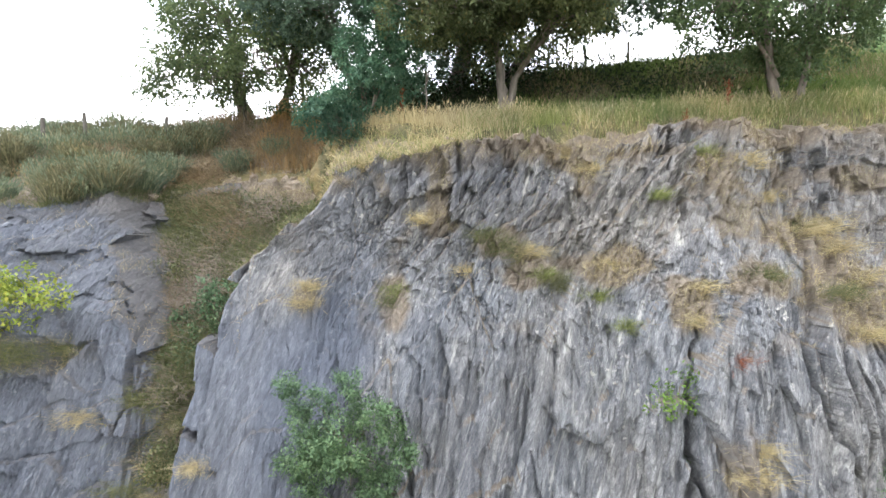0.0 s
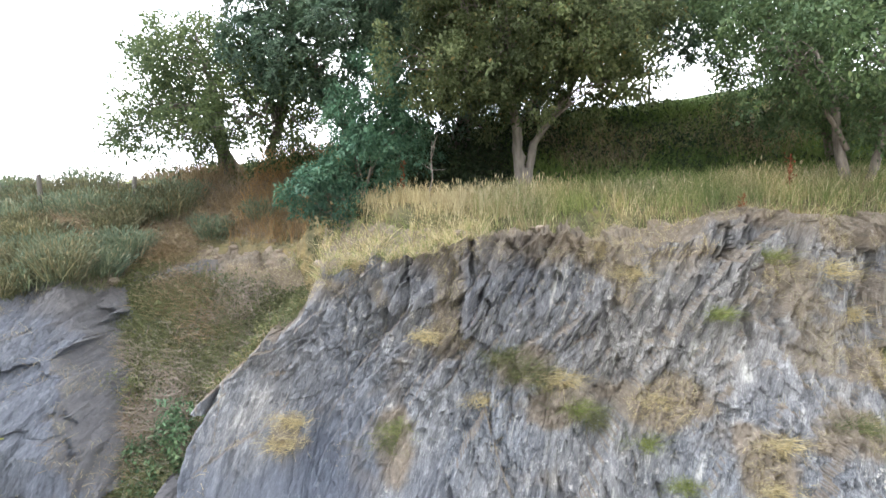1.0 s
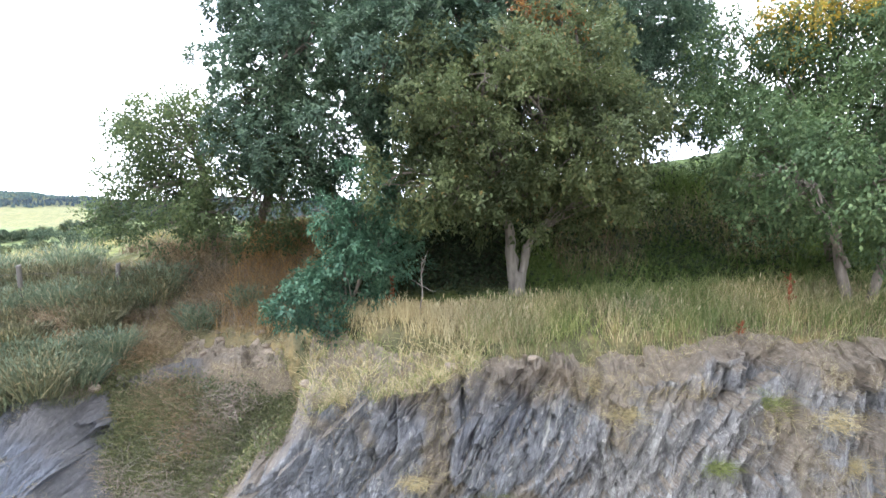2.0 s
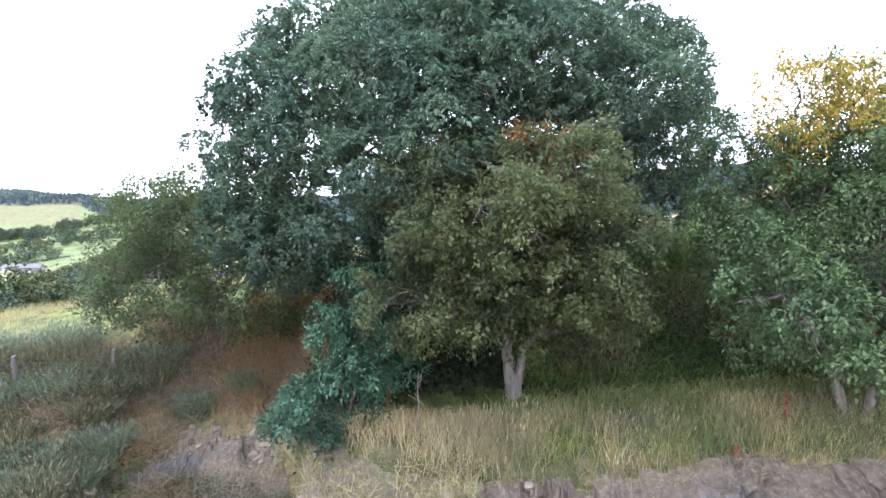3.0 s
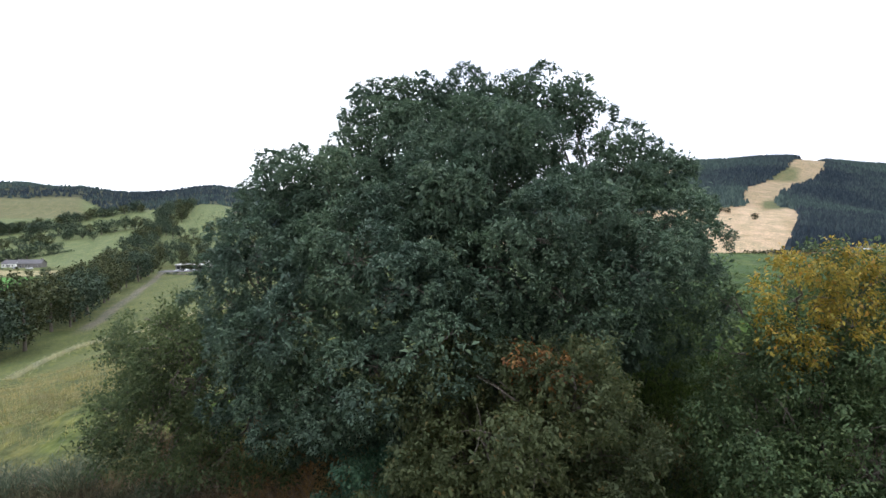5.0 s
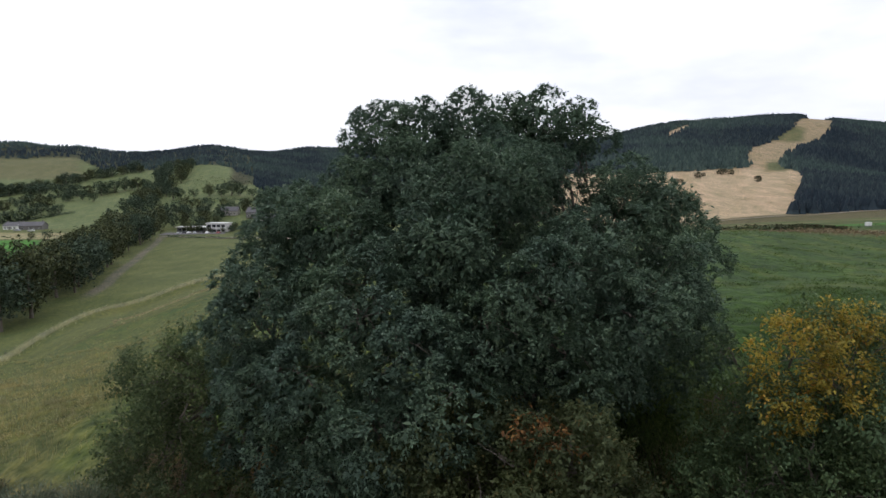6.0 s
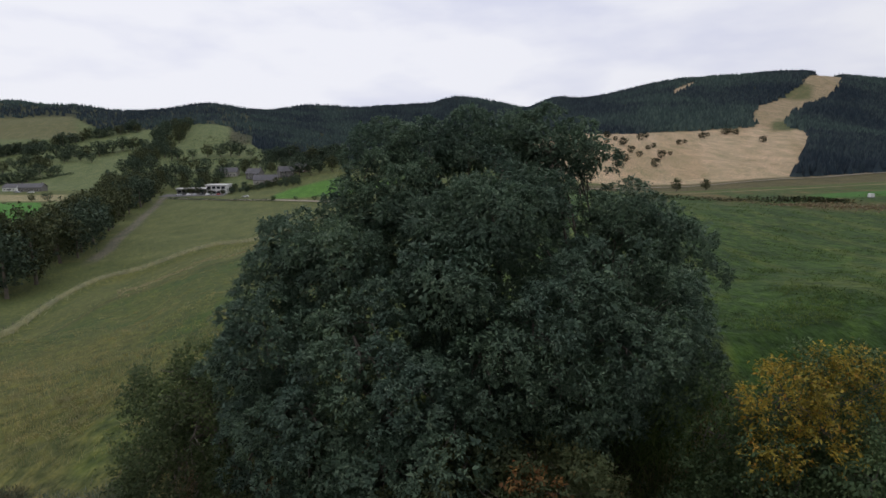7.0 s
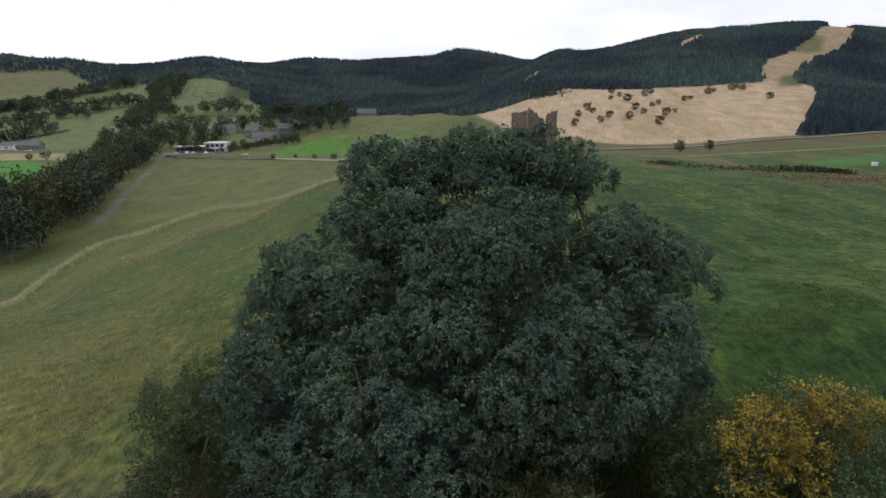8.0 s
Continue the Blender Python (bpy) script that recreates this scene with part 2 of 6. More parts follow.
M_YELLOW = leaf_material("yellowing_leaf", [(0.0, (0.17, 0.17, 0.045)), (0.35, (0.36, 0.29, 0.05)), (0.8, (0.50, 0.37, 0.06)), (1.0, (0.48, 0.25, 0.05))], 0.35)
M_RUST = leaf_material("rusty_leaf", [(0.0, (0.16, 0.07, 0.025)), (0.6, (0.28, 0.13, 0.04)), (1.0, (0.36, 0.2, 0.06))], 0.3)
M_LIME = leaf_material("lime_leaf", [(0.0, (0.14, 0.2, 0.04)), (0.6, (0.24, 0.30, 0.06)), (1.0, (0.36, 0.36, 0.08))], 0.4)
M_WILLOW = leaf_material("willow_leaf", [(0.0, (0.07, 0.125, 0.07)), (0.6, (0.12, 0.20, 0.11)), (1.0, (0.19, 0.27, 0.155))], 0.35)
M_CRAB = leaf_material("thin_leaf", [(0.0, (0.062, 0.094, 0.045)), (0.6, (0.112, 0.152, 0.070)), (1.0, (0.17, 0.20, 0.095))], 0.45, 0.6, 0.25)
M_SOIL = plain("bare_earth", (0.17, 0.138, 0.105), (0.36, 0.30, 0.235), 6.0, 0.95, 0.03)
M_BROOM = leaf_material("broom_stem", [(0.0, (0.085, 0.112, 0.076)), (0.5, (0.138, 0.172, 0.116)), (0.85, (0.21, 0.24, 0.165)), (1.0, (0.29, 0.25, 0.165))], 0.3)
M_STRAW = leaf_material("dry_grass", [(0.0, (0.26, 0.205, 0.12)), (0.5, (0.40, 0.332, 0.20)), (1.0, (0.54, 0.475, 0.32))], 0.3, 0.7)
M_HAY = leaf_material("hay_stem", [(0.0, (0.22, 0.19, 0.075)), (0.5, (0.33, 0.29, 0.13)), (1.0, (0.45, 0.40, 0.22))], 0.3, 0.7)
M_MEADOW = leaf_material("meadow_blade", [(0.0, (0.055, 0.098, 0.022)), (0.6, (0.095, 0.145, 0.038)), (1.0, (0.16, 0.20, 0.068))], 0.3, 0.7)
M_GREENGRASS = leaf_material("green_grass", [(0.0, (0.115, 0.145, 0.05)), (0.6, (0.18, 0.21, 0.08)), (1.0, (0.31, 0.31, 0.15))], 0.3, 0.7)
M_BRACKEN = leaf_material("brown_bracken", [(0.0, (0.125, 0.092, 0.058)), (0.6, (0.225, 0.165, 0.105)), (1.0, (0.37, 0.295, 0.205))], 0.25, 0.8)
M_WEED = leaf_material("dull_weed", [(0.0, (0.075, 0.088, 0.042)), (0.6, (0.13, 0.145, 0.07)), (1.0, (0.24, 0.225, 0.125))], 0.3, 0.75)
M_FARLEAF = leaf_material("woodland_leaf", [(0.0, (0.044, 0.070, 0.048)), (0.6, (0.078, 0.116, 0.080)), (1.0, (0.12, 0.156, 0.10))], 0.15, 0.8)
M_AUTUMN = leaf_material("turning_leaf", [(0.0, (0.052, 0.068, 0.034)), (0.6, (0.092, 0.112, 0.054)), (1.0, (0.145, 0.145, 0.07))], 0.15, 0.8)
# near-black stops: tree shade is part of these nettle tones
M_UNDER_SHADED = leaf_material("shaded_nettle_leaf", [(0.0, (0.02, 0.035, 0.015)), (0.6, (0.035, 0.055, 0.024)), (1.0, (0.06, 0.07, 0.03))], 0.2, 0.8)
M_DOCK = leaf_material("dock_seed", [(0.0, (0.16, 0.045, 0.02)), (1.0, (0.30, 0.10, 0.05))], 0.1, 0.8)
M_CONIFER = leaf_material("conifer_needle", [(0.0, (0.026, 0.042, 0.036)), (0.6, (0.042, 0.064, 0.052)), (1.0, (0.065, 0.088, 0.066))], 0.1, 0.85)
M_GORSE = leaf_material("gorse", [(0.0, (0.022, 0.03, 0.014)), (0.6, (0.042, 0.048, 0.022)), (1.0, (0.08, 0.068, 0.03))], 0.1, 0.85)
M_STONE = plain("old_masonry", (0.13, 0.10, 0.085), (0.27, 0.21, 0.17), 3.0, 0.9, 0.05)
M_WHITE = plain("white_render", (0.70, 0.70, 0.68), (0.82, 0.82, 0.80), 0.6, 0.8)
M_GREYWALL = plain("grey_render", (0.15, 0.145, 0.14), (0.24, 0.23, 0.22), 0.8, 0.85)
M_SLATE = plain("slate_roof", (0.09, 0.09, 0.10), (0.17, 0.165, 0.17), 1.5, 0.7)
M_GLASS = plain("dark_window", (0.02, 0.025, 0.03), (0.05, 0.055, 0.065), 0.5, 0.15)
M_TARMAC = plain("tarmac", (0.10, 0.10, 0.10), (0.19, 0.185, 0.18), 1.0, 0.9)
M_POST = plain("weathered_post", (0.06, 0.054, 0.047), (0.14, 0.13, 0.115), 9.0, 0.9, 0.01, (1, 1, 0.2))

# ---------- the lie of the land ----------
# height along the way out from the quarry, by bearing (x over distance ahead)
BEARINGS = [
    (-1.6, [(26, 3), (60, -8), (130, -12), (420, -11), (650, 10), (1000, 70), (1200, 100), (1900, 60)]),
    (-0.81, [(26, 7.8), (42, 4.6), (70, -5), (116, -11.5), (500, -11), (650, 10), (800, 38), (1000, 70), (1130, 100), (1900, 60)]),
    (-0.60, [(26, 8.9), (34, 8.0), (75, -0.6), (128, -9.6), (150, -11), (430, -11), (500, -4), (700, 18), (850, 46), (1100, 92), (1900, 60)]),
    (-0.40, [(26, 10.2), (40, 9.0), (70, 4.4), (128, -2.6), (160, -9), (200, -11), (420, -11), (500, 1), (600, 15), (700, 36), (1200, 103), (1900, 70)]),
    (-0.19, [(26, 11.0), (60, 10.3), (92, 9.0), (120, 3), (170, -8), (300, -11), (340, -7.5), (520, 11), (620, 4), (800, 12), (1300, 108), (1500, 128), (2100, 90)]),
    (0.017, [(26, 11.6), (60, 12), (100, 11.5), (200, 4), (330, 6), (500, 14.5), (620, 8), (1000, 48), (1300, 126), (2100, 90)]),
    (0.223, [(26, 12.3), (60, 13), (100, 12.5), (170, 7), (230, 5.5), (420, 31), (560, 50), (700, 74), (900, 88), (1300, 92), (2100, 80)]),
    (0.43, [(26, 12.9), (53, 14), (100, 11), (160, 7.2), (230, 5.2), (420, 33), (560, 62), (700, 97), (800, 105), (1200, 90), (2100, 80)]),
    (0.636, [(26, 12.9), (50, 13.8), (76, 12.6), (150, 9), (230, 8), (420, 35), (560, 66), (700, 106), (800, 112), (1200, 90), (2100, 80)]),
    (0.81, [(26, 13.2), (76, 13.2), (150, 10), (230, 9.5), (420, 27), (560, 58), (750, 104), (850, 112), (1200, 90), (2100, 80)]),
    (1.6, [(26, 13.5), (76, 14), (150, 12), (230, 12), (420, 30), (750, 95), (1200, 90), (2100, 80)]),
]
_D = np.geomspace(26, 2200, 260)
_U = np.array([u for u, _ in BEARINGS])
_Z = np.stack([np.interp(np.log(_D), np.log([d for d, _ in p]), [z for _, z in p]) for _, p in BEARINGS])
for _ in range(6):
    _Z[:, 1:-1] = 0.25 * _Z[:, :-2] + 0.5 * _Z[:, 1:-1] + 0.25 * _Z[:, 2:]


def far_height(x, y):
    u = np.clip(x / np.maximum(y - 2.4, 1), -1.6, 1.6)
    d = np.clip(y - 2.4, 26, 2199)
    k = np.clip(np.searchsorted(_U, u) - 1, 0, len(_U) - 2)
    a = (u - _U[k]) / (_U[k + 1] - _U[k])
    a = a * a * (3 - 2 * a) * 0.5 + a * 0.5
    f = np.log(d / 26) / np.log(2200 / 26) * (len(_D) - 1)
    i = np.clip(f.astype(int), 0, len(_D) - 2)
    b = f - i
    z = (_Z[k, i] * (1 - b) + _Z[k, i + 1] * b) * (1 - a) + (_Z[k + 1, i] * (1 - b) + _Z[k + 1, i + 1] * b) * a
    # the humps of the far skyline
    for at, wide, out, high in ((0.45, 0.13, 800, 4), (0.66, 0.14, 800, 6), (-0.78, 0.16, 1120, 21), (-0.62, 0.05, 1150, 6), (-0.41, 0.07, 1200, 13), (-0.24, 0.06, 1500, 16), (-0.10, 0.04, 1450, 4), (0.085, 0.065, 1290, 15), (0.03, 0.03, 1260, 8), (0.205, 0.05, 1050, 15)):
        z = z + high * np.exp(-((u - at) / wide) ** 2) * np.exp(-((d - out) / 240) ** 2)
    return z + fbm(x / 60, y / 60, 5) * np.clip(d / 300, 0.1, 2.5)


def near_height(x, y):
    """The bank above the rock face."""
    yy = [10.5, 11.65, 13, 15, 17, 20, 28]
    z = np.interp(y, yy, [8.15, 8.65, 9.0, 9.6, 10.7, 11.65, 11.6])
    s = np.interp(y, yy, [0.03, 0.045, 0.055, 0.085, 0.125, 0.15, 0.135])
    z = z + s * np.clip(x, -30, 16)
    z = z - 1.25 * smooth(-2.4, -3.6, x) * smooth(17.2, 14.0, y) * (0.35 + 0.65 * smooth(-8.4, -6.4, x))            # the hollow above the gully
    return z + 0.10 * fbm(x / 1.3, y / 1.3, 9) * smooth(10, 12, y)


def edge_y(x):
    """Where the rock face ends and the bank begins."""
    return np.interp(x, [-16, -9, -7, -6, -5, -4.0, -3.2, -2.4, -1.6, -0.8, 1, 5, 14], [13.2, 12.9, 12.8, 13.7, 14.0, 13.9, 13.2, 12.4, 11.5, 10.9, 10.6, 10.7, 10.8])


def brow(u):
    """How far out the near field breaks over its brow, by bearing."""
    return np.interp(u, [-1.6, -0.8, -0.6, -0.4, -0.25, -0.1], [40, 48, 74, 84, 90, 95])


def fence_line(u):
    """How far out the tall grass along the field's lower edge runs."""
    return np.interp(u, [-1.6, -0.85, -0.72, -0.6, -0.4, -0.19, -0.1], [58, 66, 92, 122, 126, 100, 96])


def land(x, y):
    x, y = np.asarray(x, float), np.asarray(y, float)
    k = smooth(22, 34, y)
    u, d = x / np.maximum(y - 2.4, 1), y - 2.4
    left = smooth(-0.08, -0.2, u) * k
    steps = left * (0.9 * smooth(9, -9, np.abs(d - brow(u)) - 2) * smooth(3, -5, d - brow(u)) + np.interp(u, [-0.85, -0.62, -0.45, -0.3, -0.19], [1.2, 2.9, 2.5, 2.3, 1.0]) * smooth(8, -8, np.abs(d - fence_line(u)) - 2) * smooth(1.5, -4, d - fence_line(u)))
    z = near_height(x, y) * (1 - k) + far_height(x, y) * k + steps
    e = edge_y(x)
    # behind the rock the sheet drops to the quarry floor
    drop = smooth(0.45, -0.5, y - e)
    return z * (1 - drop) - 0.02 * drop + 0.05 * fbm(x / 2, y / 2, 3) * drop


def u_lane(d):
    """The lane below the wood, by bearing."""
    return np.interp(d, [120, 150, 170, 230, 300, 370], [-0.72, -0.645, -0.607, -0.555, -0.515, -0.495])


def conifer_ground(u, d):
    """Where the hill forests stand, 0 to 1."""
    wob = fbm(u * 9, d / 70, 51)
    foot = np.interp(u, [-0.06, 0.002, 0.022, 0.067, 0.121, 0.219, 0.318, 0.559], [485, 490, 440, 395, 394, 424, 412, 411])
    side = np.interp(d, [411, 515, 557, 612, 652, 700], [0.557, 0.560, 0.604, 0.640, 0.645, 0.66])
    hill = smooth(-7, 7, d + 9 * wob - foot) * smooth(-0.075, -0.055, u) * smooth(0.006, -0.006, u + 0.010 * wob - side)
    spur = smooth(-0.008, 0.008, u + 0.010 * wob - np.interp(d, [220, 280, 345, 380, 400, 424, 465, 506, 555, 622, 700, 900], [0.648, 0.661, 0.676, 0.660, 0.632, 0.615, 0.626, 0.648, 0.690, 0.708, 0.716, 0.68])) * smooth(216, 224, d)
    glen = smooth(560, 590, d + 30 * wob) * smooth(-0.012, 0.012, u + 0.02 * wob - np.interp(d, [560, 620, 700, 800], [-0.24, -0.27, -0.33, -0.37])) * smooth(0.20, 0.12, u) * smooth(540, 600, d - 420 * np.clip(u + 0.1, 0, 0.2))
    ridge = smooth(-12, 12, d + 25 * wob - np.interp(u, [-0.8, -0.65, -0.6, -0.47, -0.35], [955, 960, 860, 850, 820])) * smooth(0.2, 0.1, u)
    clearing = smooth(0.25, 0.6, vnoise(u * 30 + 2.2, d / 34, 57)) * smooth(0.20, 0.16, u) * smooth(0.06, 0.10, u) * smooth(470, 500, d) + smooth(24, 14, np.abs(d - 652 - 1540 * (u - 0.433))) * smooth(0.024, 0.016, np.abs(u - 0.433))
    clearing = np.clip(clearing, 0, 1)
    return np.clip(np.maximum.reduce([hill * (1 - clearing), spur, glen, ridge]), 0, 1)


def cover(x, y):
    """What grows where: the base colour of the land."""
    u, d = x / np.maximum(y - 2.4, 1), y - 2.4
    wob = fbm(x / (3 + d * 0.04), y / (3 + d * 0.08), 21)
    fine = fbm(x / 1.3, y / 5.0, 23)
    c = np.broadcast_to(np.array([0.080, 0.104, 0.028]), (*x.shape, 3)).copy()

    def lay(mask, colour):
        nonlocal c
        c = c * (1 - mask[..., None]) + np.array(colour) * mask[..., None]

    left, right = smooth(0.1, -0.2, u), smooth(0.0, 0.25, u)
    lay(smooth(-0.1, 0.5, wob * 0.6 + fine * 0.7) * left * 0.5, (0.165, 0.155, 0.06))      # dry tops in the near field
    lay(smooth(44, 26, d + 9 * wob) * smooth(-0.45, -0.6, u) * 0.3, (0.21, 0.175, 0.09))
    lay(smooth(0.1, 0.5, fbm(x / 7, y / 9, 27)) * left * smooth(150, 110, d) * 0.7, (0.050, 0.095, 0.02))
    lay(right * smooth(150, 90, d), (0.044, 0.088, 0.018))                                   # greener to the right
    lay(right * smooth(150, 90, d) * smooth(0.0, 0.4, fine) * 0.6, (0.105, 0.125, 0.04))
    lay(right * smooth(150, 90, d) * smooth(0.0, 0.4, -fine + 0.5 * wob) * 0.6, (0.026, 0.055, 0.012))
    lay(smooth(55, 75, d + 10 * wob) * smooth(150, 140, d) * smooth(0.28, 0.4, u) * smooth(-0.1, 0.3, wob), (0.13, 0.105, 0.05))
    lay(smooth(18.5, 15, y) * smooth(0.0, -3.0, x), (0.135, 0.110, 0.070))                    # bracken litter on the bank
    lay(smooth(12.6, 13.6, y) * smooth(18.0, 16.5, y + 0.3 * np.maximum(0, x - 4)) * smooth(-3.0, 0.0, x) * smooth(10, 8.5, x), (0.035, 0.036, 0.02))  # litter under the trees, its brown darkened to hold their shade
    lay(smooth(12.9, 12.2, y) * smooth(-4, -3, x), (0.115, 0.098, 0.062))
    lay(smooth(14.5, 13.5, y) * smooth(-3, -4, x), (0.21, 0.165, 0.11))
    lay(smooth(fence_line(u), fence_line(u) + 3, d) * smooth(0.02, -0.08, u), (0.105, 0.122, 0.045))                 # lower pasture
    b_, f_ = brow(u), fence_line(u)
    lay(smooth(b_ - 3, b_ + 6, d) * smooth(f_ + 1, f_ - 1, d) * left * 0.5, (0.15, 0.15, 0.065))     # pale tall grass between brow and fence
    lay(smooth(3.5, 0.5, np.abs(d - b_ + 2 + wob)) * left * 0.5, (0.085, 0.065, 0.035))
    lay(smooth(4, 1.5, np.abs(d - f_)) * smooth(-0.1, -0.2, u) * 0.9, (0.29, 0.27, 0.17))
    lay(smooth(2.6, 1.2, np.abs(x - u_lane(d) * d)) * smooth(140, 160, d) * smooth(375, 365, d), (0.15, 0.14, 0.12))
    lay(smooth(334, 340, d) * smooth(6, -6, d - np.interp(u, [-0.3, -0.27, -0.18, -0.08], [352, 374, 402, 400])) * smooth(-0.305, -0.295, u) * smooth(-0.02, -0.1, u), (0.075, 0.185, 0.026))
    lay(smooth(330, 400, d - 250 * (u + 0.1)) * smooth(620, 560, d) * smooth(-0.2, -0.13, u) * smooth(0.2, 0.05, u), (0.115, 0.125, 0.05))
    lay(smooth(240, 246, d) * smooth(333, 328, d) * smooth(-0.715, -0.725, u), (0.065, 0.20, 0.03))
    lay(smooth(340, 345, d) * smooth(398, 392, d) * smooth(-0.66, -0.68, u), (0.27, 0.24, 0.15))
    lay(smooth(420, 440, d) * smooth(-0.25, -0.32, u), (0.125, 0.155, 0.072))
    lay(smooth(770, 790, d) * smooth(-0.62, -0.65, u), (0.13, 0.13, 0.068))
    lay(smooth(0.0, 0.4, wob) * smooth(660, 700, d) * smooth(-0.42, -0.38, u) * smooth(-0.25, -0.3, u), (0.06, 0.062, 0.035))
    lay(smooth(-5, 5, d + 5 * wob - np.interp(u, [0.05, 0.067, 0.112, 0.183, 0.285, 0.418, 0.53, 0.64, 0.70], [410, 388, 278, 246, 229, 193, 178, 192, 205])) * smooth(0.058, 0.066, u), (0.44, 0.33, 0.255))     # bleached grass on the hill
    lay(smooth(395, 420, d + 30 * wob) * smooth(0.5, 0.55, u) * 0.5, (0.19, 0.15, 0.095))
    lay(smooth(535, 560, d + 25 * wob) * smooth(640, 615, d) * smooth(0.5, 0.55, u) * smooth(0.67, 0.65, u), (0.12, 0.12, 0.055))
    lay(smooth(375, 395, d + 10 * wob) * smooth(450, 430, d) * smooth(0.585, 0.60, u), (0.10, 0.11, 0.05))
    lay(smooth(0.35, 0.7, fbm(x / 4.0, y / 7.0, 29)) * smooth(228, 240, d) * smooth(0.1, 0.14, u) * 0.5, (0.24, 0.17, 0.10))
    lay(smooth(0.15, 0.5, wob) * smooth(228, 240, d) * smooth(0.1, 0.14, u) * 0.35, (0.29, 0.21, 0.12))
    lay(smooth(150, 165, d + 5 * wob) * smooth(226, 214, d + 5 * wob) * smooth(0.12, 0.25, u), (0.10, 0.085, 0.04))
    lay(smooth(52, 56, d + 4 * wob) * smooth(66, 62, d + 4 * wob) * smooth(0.6, 0.7, u) * 0.7, (0.12, 0.095, 0.05))
    lay(smooth(4, 2, np.abs(d - 128 - 30 * (u - 0.4))) * smooth(0.3, 0.4, u), (0.22, 0.19, 0.12))
    lay(smooth(72, 75, d) * smooth(100, 92, d) * smooth(0.62, 0.72, u), (0.055, 0.165, 0.028))
    lay(conifer_ground(u, d), (0.035, 0.042, 0.022))
    lay(smooth(9.5, 8.0, y), (0.17, 0.16, 0.142))                                            # quarry floor
    return c * np.where((d < 150)[..., None] & (y > 20)[..., None], np.array([0.82, 0.86, 0.70]), 1.0)


rows_y = np.concatenate([[-2500, -900, -300, -100, -40, -15, -5, 0, 4, 7], np.arange(8, 15.5, 0.12), np.arange(15.6, 26, 0.3), np.geomspace(26, 2300, 290)])
cols_u = np.sort(np.concatenate([np.linspace(-0.9, 0.9, 340), np.linspace(-8, -0.92, 25), np.linspace(0.92, 8, 25)]))
gy = np.repeat(rows_y[:, None], len(cols_u), 1)
gx = cols_u[None, :] * (np.abs(gy) + 6)
gz = land(gx, gy)
me = fast_mesh("ground", np.stack([gx, gy, gz], -1).reshape(-1, 3), grid_faces(*gx.shape), M_LAND, True)
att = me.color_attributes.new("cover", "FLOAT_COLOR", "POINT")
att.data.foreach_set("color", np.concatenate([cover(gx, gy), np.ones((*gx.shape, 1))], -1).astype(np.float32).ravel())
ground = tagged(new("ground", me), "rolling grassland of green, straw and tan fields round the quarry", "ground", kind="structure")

# ---------- the rock face ----------
def rock_top(x):
    return np.interp(x, [-16, -10, -8.3, -7.4, -6.8, -6.2, -5.4, -4.7, -4.2, -3.4, -2.4, -1.4, -0.2, 0.3, 1.2, 2.2, 2.8, 3.6, 4.2, 5.0, 5.3, 5.9, 6.8, 8.5, 14],
                     [6.7, 6.9, 6.95, 7.25, 7.1, 7.35, 7.55, 7.6, 7.55, 7.4, 7.35, 7.55, 7.85, 8.05, 8.1, 8.05, 8.05, 8.0, 8.25, 8.5, 8.4, 8.0, 8.1, 8.3, 8.4])


def rock_front(x, z):
    main = np.interp(z, [-1, 0, 3.2, 4.4, 6.0, 7.0, 8.0, 9], [7.4, 7.8, 8.7, 9.3, 10.05, 10.25, 10.45, 10.7])
    right = np.interp(z, [-1, 0, 3.8, 4.7, 5.5, 6.5, 7.8, 8.5, 9], [6.6, 6.9, 8.0, 8.4, 8.8, 9.45, 10.0, 10.4, 10.6])
    left = np.interp(z, [-1, 0, 3.2, 4.1, 4.9, 5.5, 6.6, 7.2, 8], [8.2, 8.5, 9.2, 9.4, 9.55, 10.2, 11.4, 11.9, 12.6])
    gully = np.interp(z, [-1, 0, 1.5, 3.0, 8.0, 9], [7.6, 8.2, 8.95, 9.7, 13.9, 14.3])
    y = main + (right - main) * smooth(2.0, 4.5, x)
    lip = np.interp(z, [0, 4.57, 5, 5.4, 5.7, 6.16, 7.08, 8], [-4.15, -4.1, -4.0, -3.8, -3.55, -3.15, -2.6, -2.1])
    lip = lip + 0.18 * fbm(z * 0.9, z * 0, 66) + 0.42 * (cells(z * 0 + 0.5 + y * 0.8, z / 0.62 + x * 0.5, 68)[0] - 0.5)
    y = y + (np.maximum(gully, y) - y) * smooth(lip + 0.10 + 0.3 * smooth(6, 7.5, z), lip - 0.22 - 0.35 * smooth(6, 7.5, z), x)
    side = np.interp(z, [0, 1.2, 2.0, 2.65, 3.4, 3.8, 4.9, 5.4, 6.3, 7.07, 7.4], [-4.8, -4.9, -5.2, -5.1, -4.9, -4.85, -5.2, -5.5, -6.0, -6.6, -6.7])
    side = side + 0.55 * (cells(x / 0.7 + z * 0.2, z / 0.42, 69)[0] - 0.5) + 0.18 * fbm(z * 0.8, z * 0 + 3, 67)
    return y + (left - y) * smooth(side + 0.15, side - 0.45, x)


